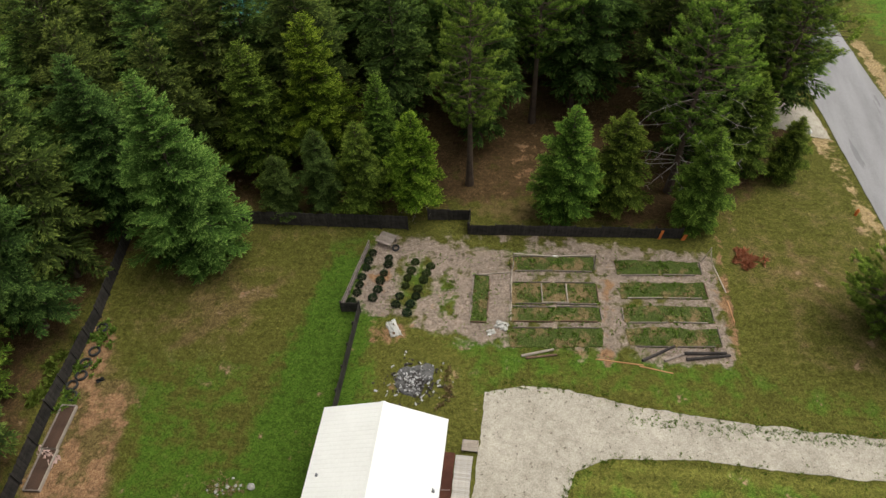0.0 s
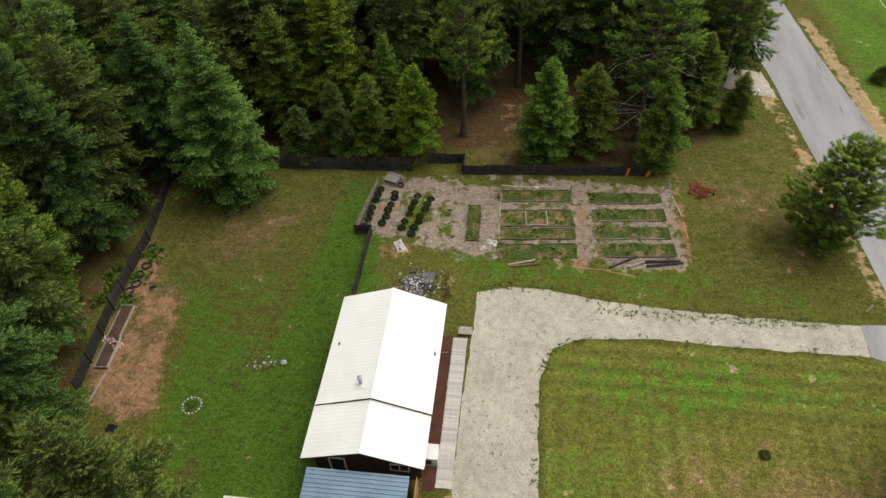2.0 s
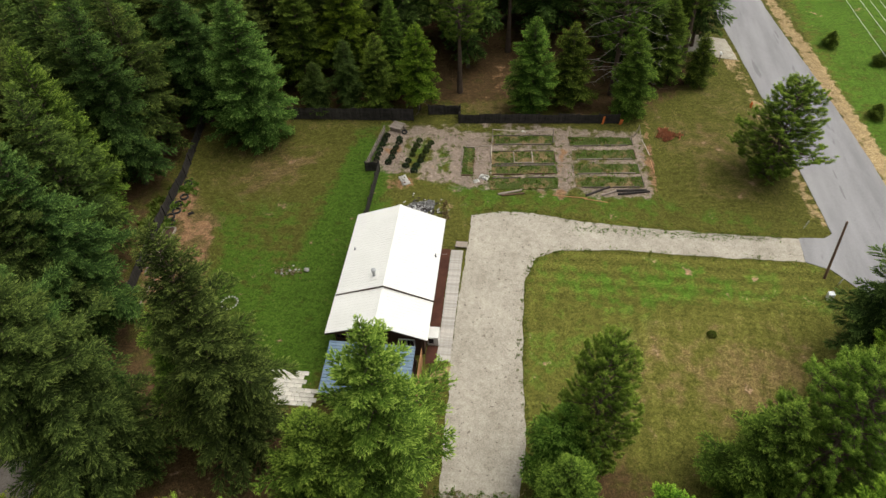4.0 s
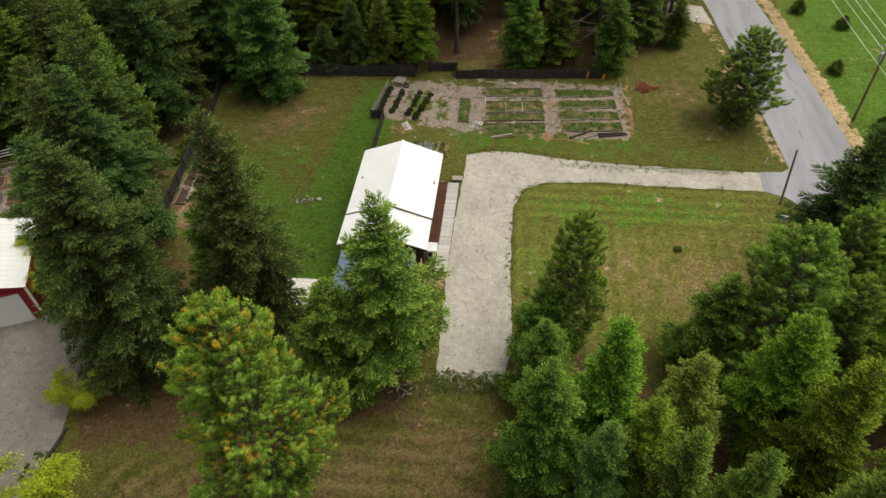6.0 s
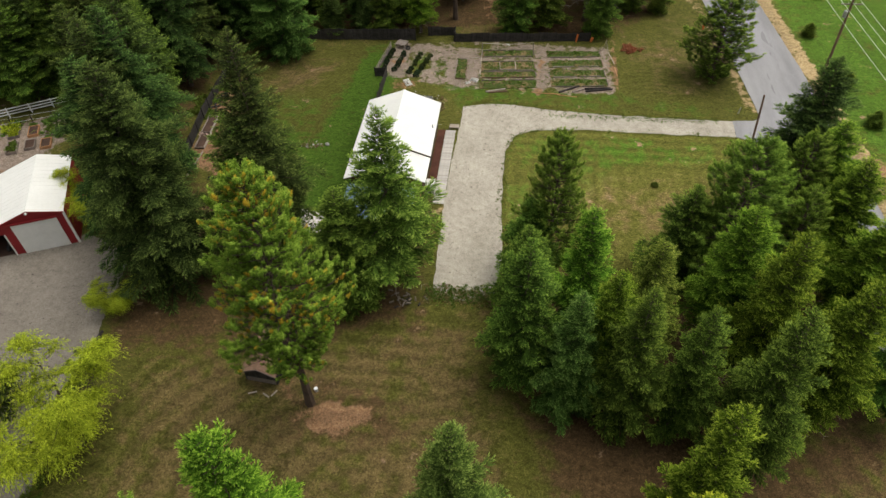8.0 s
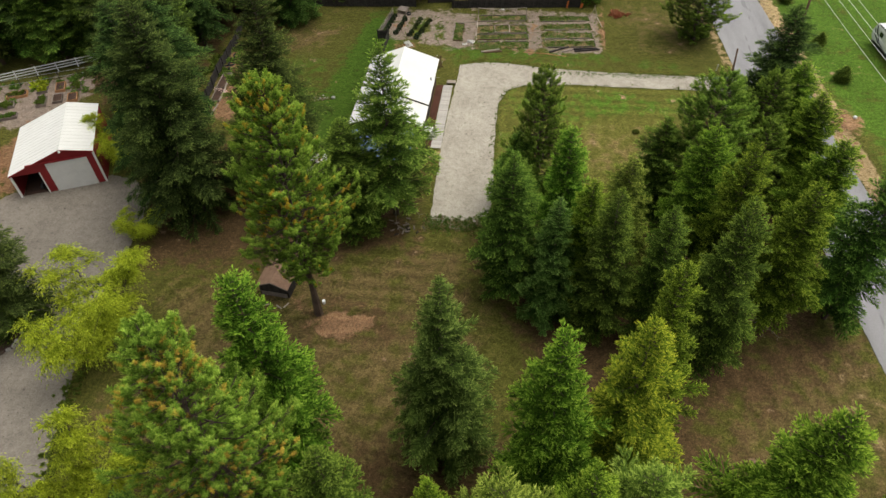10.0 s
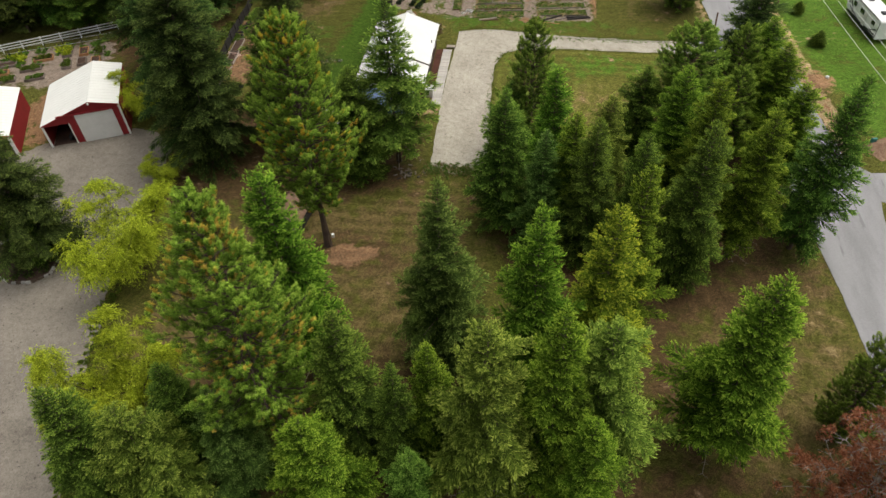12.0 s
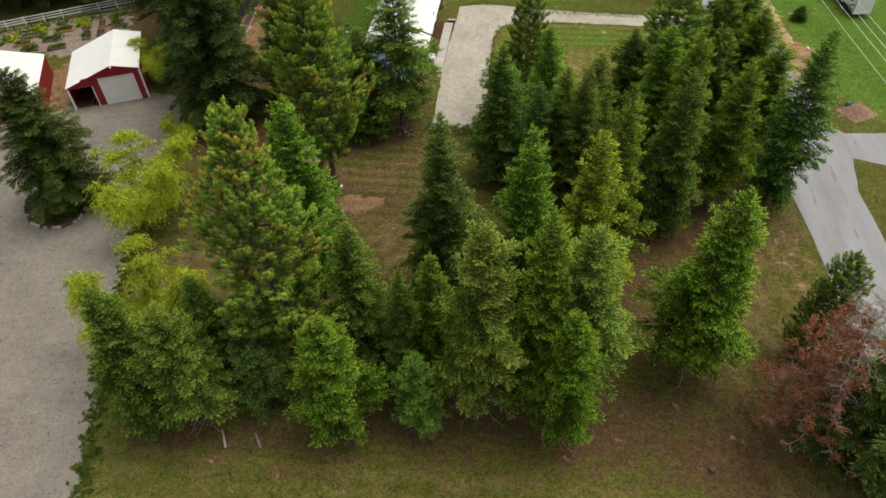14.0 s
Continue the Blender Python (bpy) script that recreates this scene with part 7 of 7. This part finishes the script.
pole("short brown leaning pole beside the drive", (26.9, 8.4, 0), (26.7, 9.2, 6.4), 0.13, False)
pole("tall brown utility pole with transformer and crossarm", (38.64, 23.95, 0), (38.35, 23.5, 12.4), 0.17, True)
pole("tall brown utility pole far down the road", (38.0, 78.0, 0), (38.0, 78.0, 12.4), 0.17, True)
pole("tall brown utility pole beside the side lane", (43.5, -31.0, 0), (43.5, -31.0, 12.4), 0.17, True)
line = thing("power_lines", "four slack pale power lines along the road", "power line")
for off, z in ((-1.1, 10.15), (0.0, 10.15), (1.1, 10.15), (-0.9, 8.4)):
    for a, b in (((38.4, 23.2), (38.0, 78.0)), ((38.4, 23.2), (43.5, -31.0))):
        bm = bmesh.new()
        prev = None
        for i in range(13):
            t = i / 12
            p = Vector((a[0] + (b[0] - a[0]) * t + off, a[1] + (b[1] - a[1]) * t, z - 0.6 * 4 * t * (1 - t)))
            if prev:
                rod(bm, prev, p, 0.028, sides=4)
            prev = p
        part("wire", bm, M_TRIM, line)

meter = thing("service_box", "pale grey-green service box in the grass", "utility box", (26.6, 5.9, 0))
bm = bmesh.new()
box(bm, (0, 0, 0.35), (0.5, 0.45, 0.7))
part("body", bevelled(bm, 0.03), M_TRIM, meter)
bm = bmesh.new()
box(bm, (0, 0, 0.73), (0.56, 0.5, 0.06))
part("lid", bevelled(bm, 0.02), M_STEEL, meter)
for x, y, col, lab in ((26.8, 15.0, M_TRIM, "thin pale marker stake beside the drive"), (27.9, 7.6, M_TRIM, "thin pale marker stake by the road")):
    bm = bmesh.new()
    box(bm, (x, y, 0.5), (0.10, 0.04, 1.0), 20, 8)
    tagged(part("marker_stake", bm, col), lab, "marker", group="roadside markers")
hyd = thing("fire_hydrant", "small orange hydrant in the dry verge", "hydrant", (25.8, 35.8, 0))
bm = bmesh.new()
rod(bm, (0, 0, 0), (0, 0, 0.6), 0.13, 0.12, 12)
part("barrel", bm, M_ORANGE, hyd)
bm = bmesh.new()
rod(bm, (0, 0, 0.6), (0, 0, 0.78), 0.14, 0.04, 12)
part("cap", bm, M_ORANGE, hyd)
for sx in (-1, 1):
    bm = bmesh.new()
    rod(bm, (0, 0, 0.42), (sx * 0.2, 0, 0.42), 0.05, sides=8)
    part("outlet", bm, M_ORANGE, hyd)
mail = thing("mailbox", "white mailbox on a post by the road", "mailbox", (23.9, 46.3, 0))
bm = bmesh.new()
box(bm, (0, 0, 0.5), (0.1, 0.1, 1.0))
part("post", bm, M_GREYPLANK, mail)
bm = bmesh.new()
box(bm, (0, 0, 1.12), (0.26, 0.52, 0.24))
part("box", bevelled(bm, 0.05), M_WHITE, mail)

# side lane to the neighbours, dirt heap
tagged(slab("side_lane", [(25.7, 52), (26.4, 46.5), (23.8, 47.2), (16, 50), (15, 54), (22, 53)], 0.03, 0.1, M_DRIVE, ragged=0.2, step=0.4, seed=53), "pale gravel side lane into the wood", "driveway", kind="structure")
bm = bmesh.new()
bmesh.ops.create_grid(bm, x_segments=14, y_segments=12, size=1.0)
for v in bm.verts:
    q = math.hypot(v.co.x, v.co.y)
    v.co = Vector((v.co.x * 1.9, v.co.y * 1.5, 0.02 + max(0, 1 - q) * 0.75 + 0.12 * noise.noise(v.co * 4)))
heap = part("mound", bm, M_DIRT)
heap.matrix_world = pose(43.2, -8.6, 0, 0, 0, 30)
tagged(heap, "low heap of tan dirt on the grass", "dirt heap")
bm = bmesh.new()
box(bm, (42.4, -7.4, 0.28), (0.7, 0.3, 0.56), 20, 0, 10)
tagged(part("teal_bin", bevelled(bm, 0.05), M_TEAL), "small teal bin beside the dirt heap", "bin")
bm = bmesh.new()
bmesh.ops.create_icosphere(bm, subdivisions=2, radius=0.22, matrix=pose(40.9, 5.6, 0.15))
tagged(part("roadside_stone", bm, M_WHITE), "single white stone on bare dirt", "stone")

# dark round bushes on the field
for x, y, s in ((39.6, 34.6, 1.6), (41.6, 13.6, 1.75), (39.0, 51.0, 1.8), (43.8, 46.5, 1.6), (41.2, 22.5, 1.5)):
    plant("fir_a", x, y, 1.25 * s, 0.68 * s, label="small dark bushy conifer on the field", group="field bushes")

# ---- travel trailer ----
rv = thing("travel_trailer", "long white travel trailer with black graphics", "travel trailer", (49.5, 19.3, 0), 97)
L, W, H = 9.2, 2.5, 2.55
bm = bmesh.new()
prof = [(-L / 2, 0.55), (L / 2 - 0.9, 0.55), (L / 2 - 0.2, 1.1), (L / 2, 1.9), (L / 2 - 0.55, 2.95), (L / 2 - 1.2, 3.1), (-L / 2 + 0.2, 3.1), (-L / 2, 2.9)]
rows = [[bm.verts.new((x, y, z)) for x, z in prof] for y in (-W / 2, W / 2)]
bm.faces.new(rows[0])
bm.faces.new(rows[1][::-1])
for i in range(len(prof)):
    j = (i + 1) % len(prof)
    bm.faces.new((rows[0][j], rows[0][i], rows[1][i], rows[1][j]))
bmesh.ops.recalc_face_normals(bm, faces=bm.faces[:])
body = part("body", bevelled(bm, 0.05), M_WHITE, rv)
for y in (-W / 2 - 0.02, W / 2 + 0.02):
    for x, w in ((-3.0, 0.9), (0.2, 1.1), (2.4, 0.8)):
        bm = bmesh.new()
        box(bm, (x, y, 2.15), (w, 0.05, 0.6))
        part("window", bevelled(bm, 0.02), M_GLASS, rv)
    for x, z, w, t in ((3.2, 1.35, 1.9, -22), (1.6, 1.0, 2.4, -10), (-2.6, 0.95, 3.2, 4), (3.9, 1.9, 0.7, -50)):
        bm = bmesh.new()
        box(bm, (x, y * 1.004, z), (w, 0.03, 0.13), 0, 0, t)
        part("stripe", bm, M_DARKMETAL if w != 2.4 else M_GREYPAINT, rv, "black painted swoosh")
    for x, z, w, hgt in ((-0.3, 3.02, L - 1.9, 0.10), (-0.35, 0.72, L - 1.2, 0.22), (-4.5, 1.8, 0.10, 2.1)):
        bm = bmesh.new()
        box(bm, (x, y * 1.003, z), (w, 0.03, hgt))
        part("trim_band", bm, M_DARKMETAL, rv, "black trim band")
    for x, z, w, t in ((3.6, 2.35, 1.3, -58), (3.0, 1.75, 1.5, -38), (-3.6, 1.45, 1.5, 24)):
        bm = bmesh.new()
        box(bm, (x, y * 1.006, z), (w, 0.03, 0.16), 0, 0, t)
        part("stripe", bm, M_DARKMETAL, rv, "black painted swoosh")
    bm = bmesh.new()
    box(bm, (-0.9, y * 1.005, 1.65), (0.75, 0.05, 1.9))
    part("door", bevelled(bm, 0.02), M_TRIM, rv)
    for x in (-0.7, -1.55):
        bm = bmesh.new()
        rod(bm, (x - 0.4, y * 0.92, 0.36), (x - 0.4, y * 0.99, 0.36), 0.36, sides=16)
        part("wheel", bm, M_BLACK, rv)
bm = bmesh.new()
box(bm, (-1.9, -W / 2 - 0.28, 1.75), (2.8, 0.55, 1.7))
part("slide_out", bevelled(bm, 0.03), M_WHITE, rv, "white slide-out room")
for x in (-2.5, 1.4):
    bm = bmesh.new()
    box(bm, (x, 0, 3.2), (0.75, 0.65, 0.22))
    part("roof_unit", bevelled(bm, 0.05), M_DARKMETAL, rv, "dark roof air unit")
bm = bmesh.new()
box(bm, (0.2, 0, 0.48), (L - 1.2, W - 0.2, 0.14))
part("chassis", bm, M_DARKMETAL, rv)
bm = bmesh.new()
rod(bm, (L / 2 - 0.6, 0.5, 0.5), (L / 2 + 1.1, 0, 0.48), 0.06)
rod(bm, (L / 2 - 0.6, -0.5, 0.5), (L / 2 + 1.1, 0, 0.48), 0.06)
part("hitch", bm, M_DARKMETAL, rv)
bm = bmesh.new()
rod(bm, (L / 2 + 0.9, 0, 0), (L / 2 + 0.9, 0, 0.5), 0.05)
part("jack", bm, M_STEEL, rv)

# ---- neighbours in the wood ----
cabin = thing("cabin", "teal-roofed cabin glimpsed through the trees", "cabin", (-39.2, 61.5, 0), 12)
sheet("roof_sheet", (-3.0, -4.5, 2.5), (-3.0, 4.5, 2.5), (0, 4.5, 4.0), (0, -4.5, 4.0), 0.4, 0.03, 0.06, M_TEAL, cabin)
sheet("roof_sheet", (3.0, 4.5, 2.5), (3.0, -4.5, 2.5), (0, -4.5, 4.0), (0, 4.5, 4.0), 0.4, 0.03, 0.06, M_TEAL, cabin)
bm = bmesh.new()
box(bm, (0, 0, 1.25), (5.2, 8.4, 2.5))
part("wall", bm, M_SIDING, cabin)
for y in (-4.2, 4.2):
    bm = bmesh.new()
    gable_wall(bm, -2.6, 2.6, y, 2.4, 3.8)
    part("gable_wall", bm, M_SIDING, cabin)
bm = bmesh.new()
box(bm, (-36.0, 51.4, 0.25), (1.0, 0.5, 0.5), 10)
tagged(part("canoe_cover", bevelled(bm, 0.08), M_MELON), "bright red covered box under the trees", "box")
bench = thing("picnic_table", "dark picnic table near the cabin", "table", (-34.6, 57.2, 0), 15)
for y, z, w in ((0, 0.74, 0.75), (-0.7, 0.44, 0.26), (0.7, 0.44, 0.26)):
    bm = bmesh.new()
    box(bm, (0, y, z), (1.8, w, 0.05))
    part("plank_top" if y == 0 else "seat", bm, M_PALEPLANK, bench)
for x in (-0.6, 0.6):
    bm = bmesh.new()
    box(bm, (x, 0, 0.36), (0.08, 1.4, 0.06))
    box(bm, (x, -0.35, 0.36), (0.08, 0.08, 0.72))
    box(bm, (x, 0.35, 0.36), (0.08, 0.08, 0.72))
    part("leg_frame", bm, M_GREYPLANK, bench)
for x, y in ((-49.6, 59.6), (-47.8, 60.4)):
    crumpled("tarp", "pale tarp bundle under the trees", "tarp", x, y, (1.6, 0.8), 0.4, M_TARP, int(abs(x)))
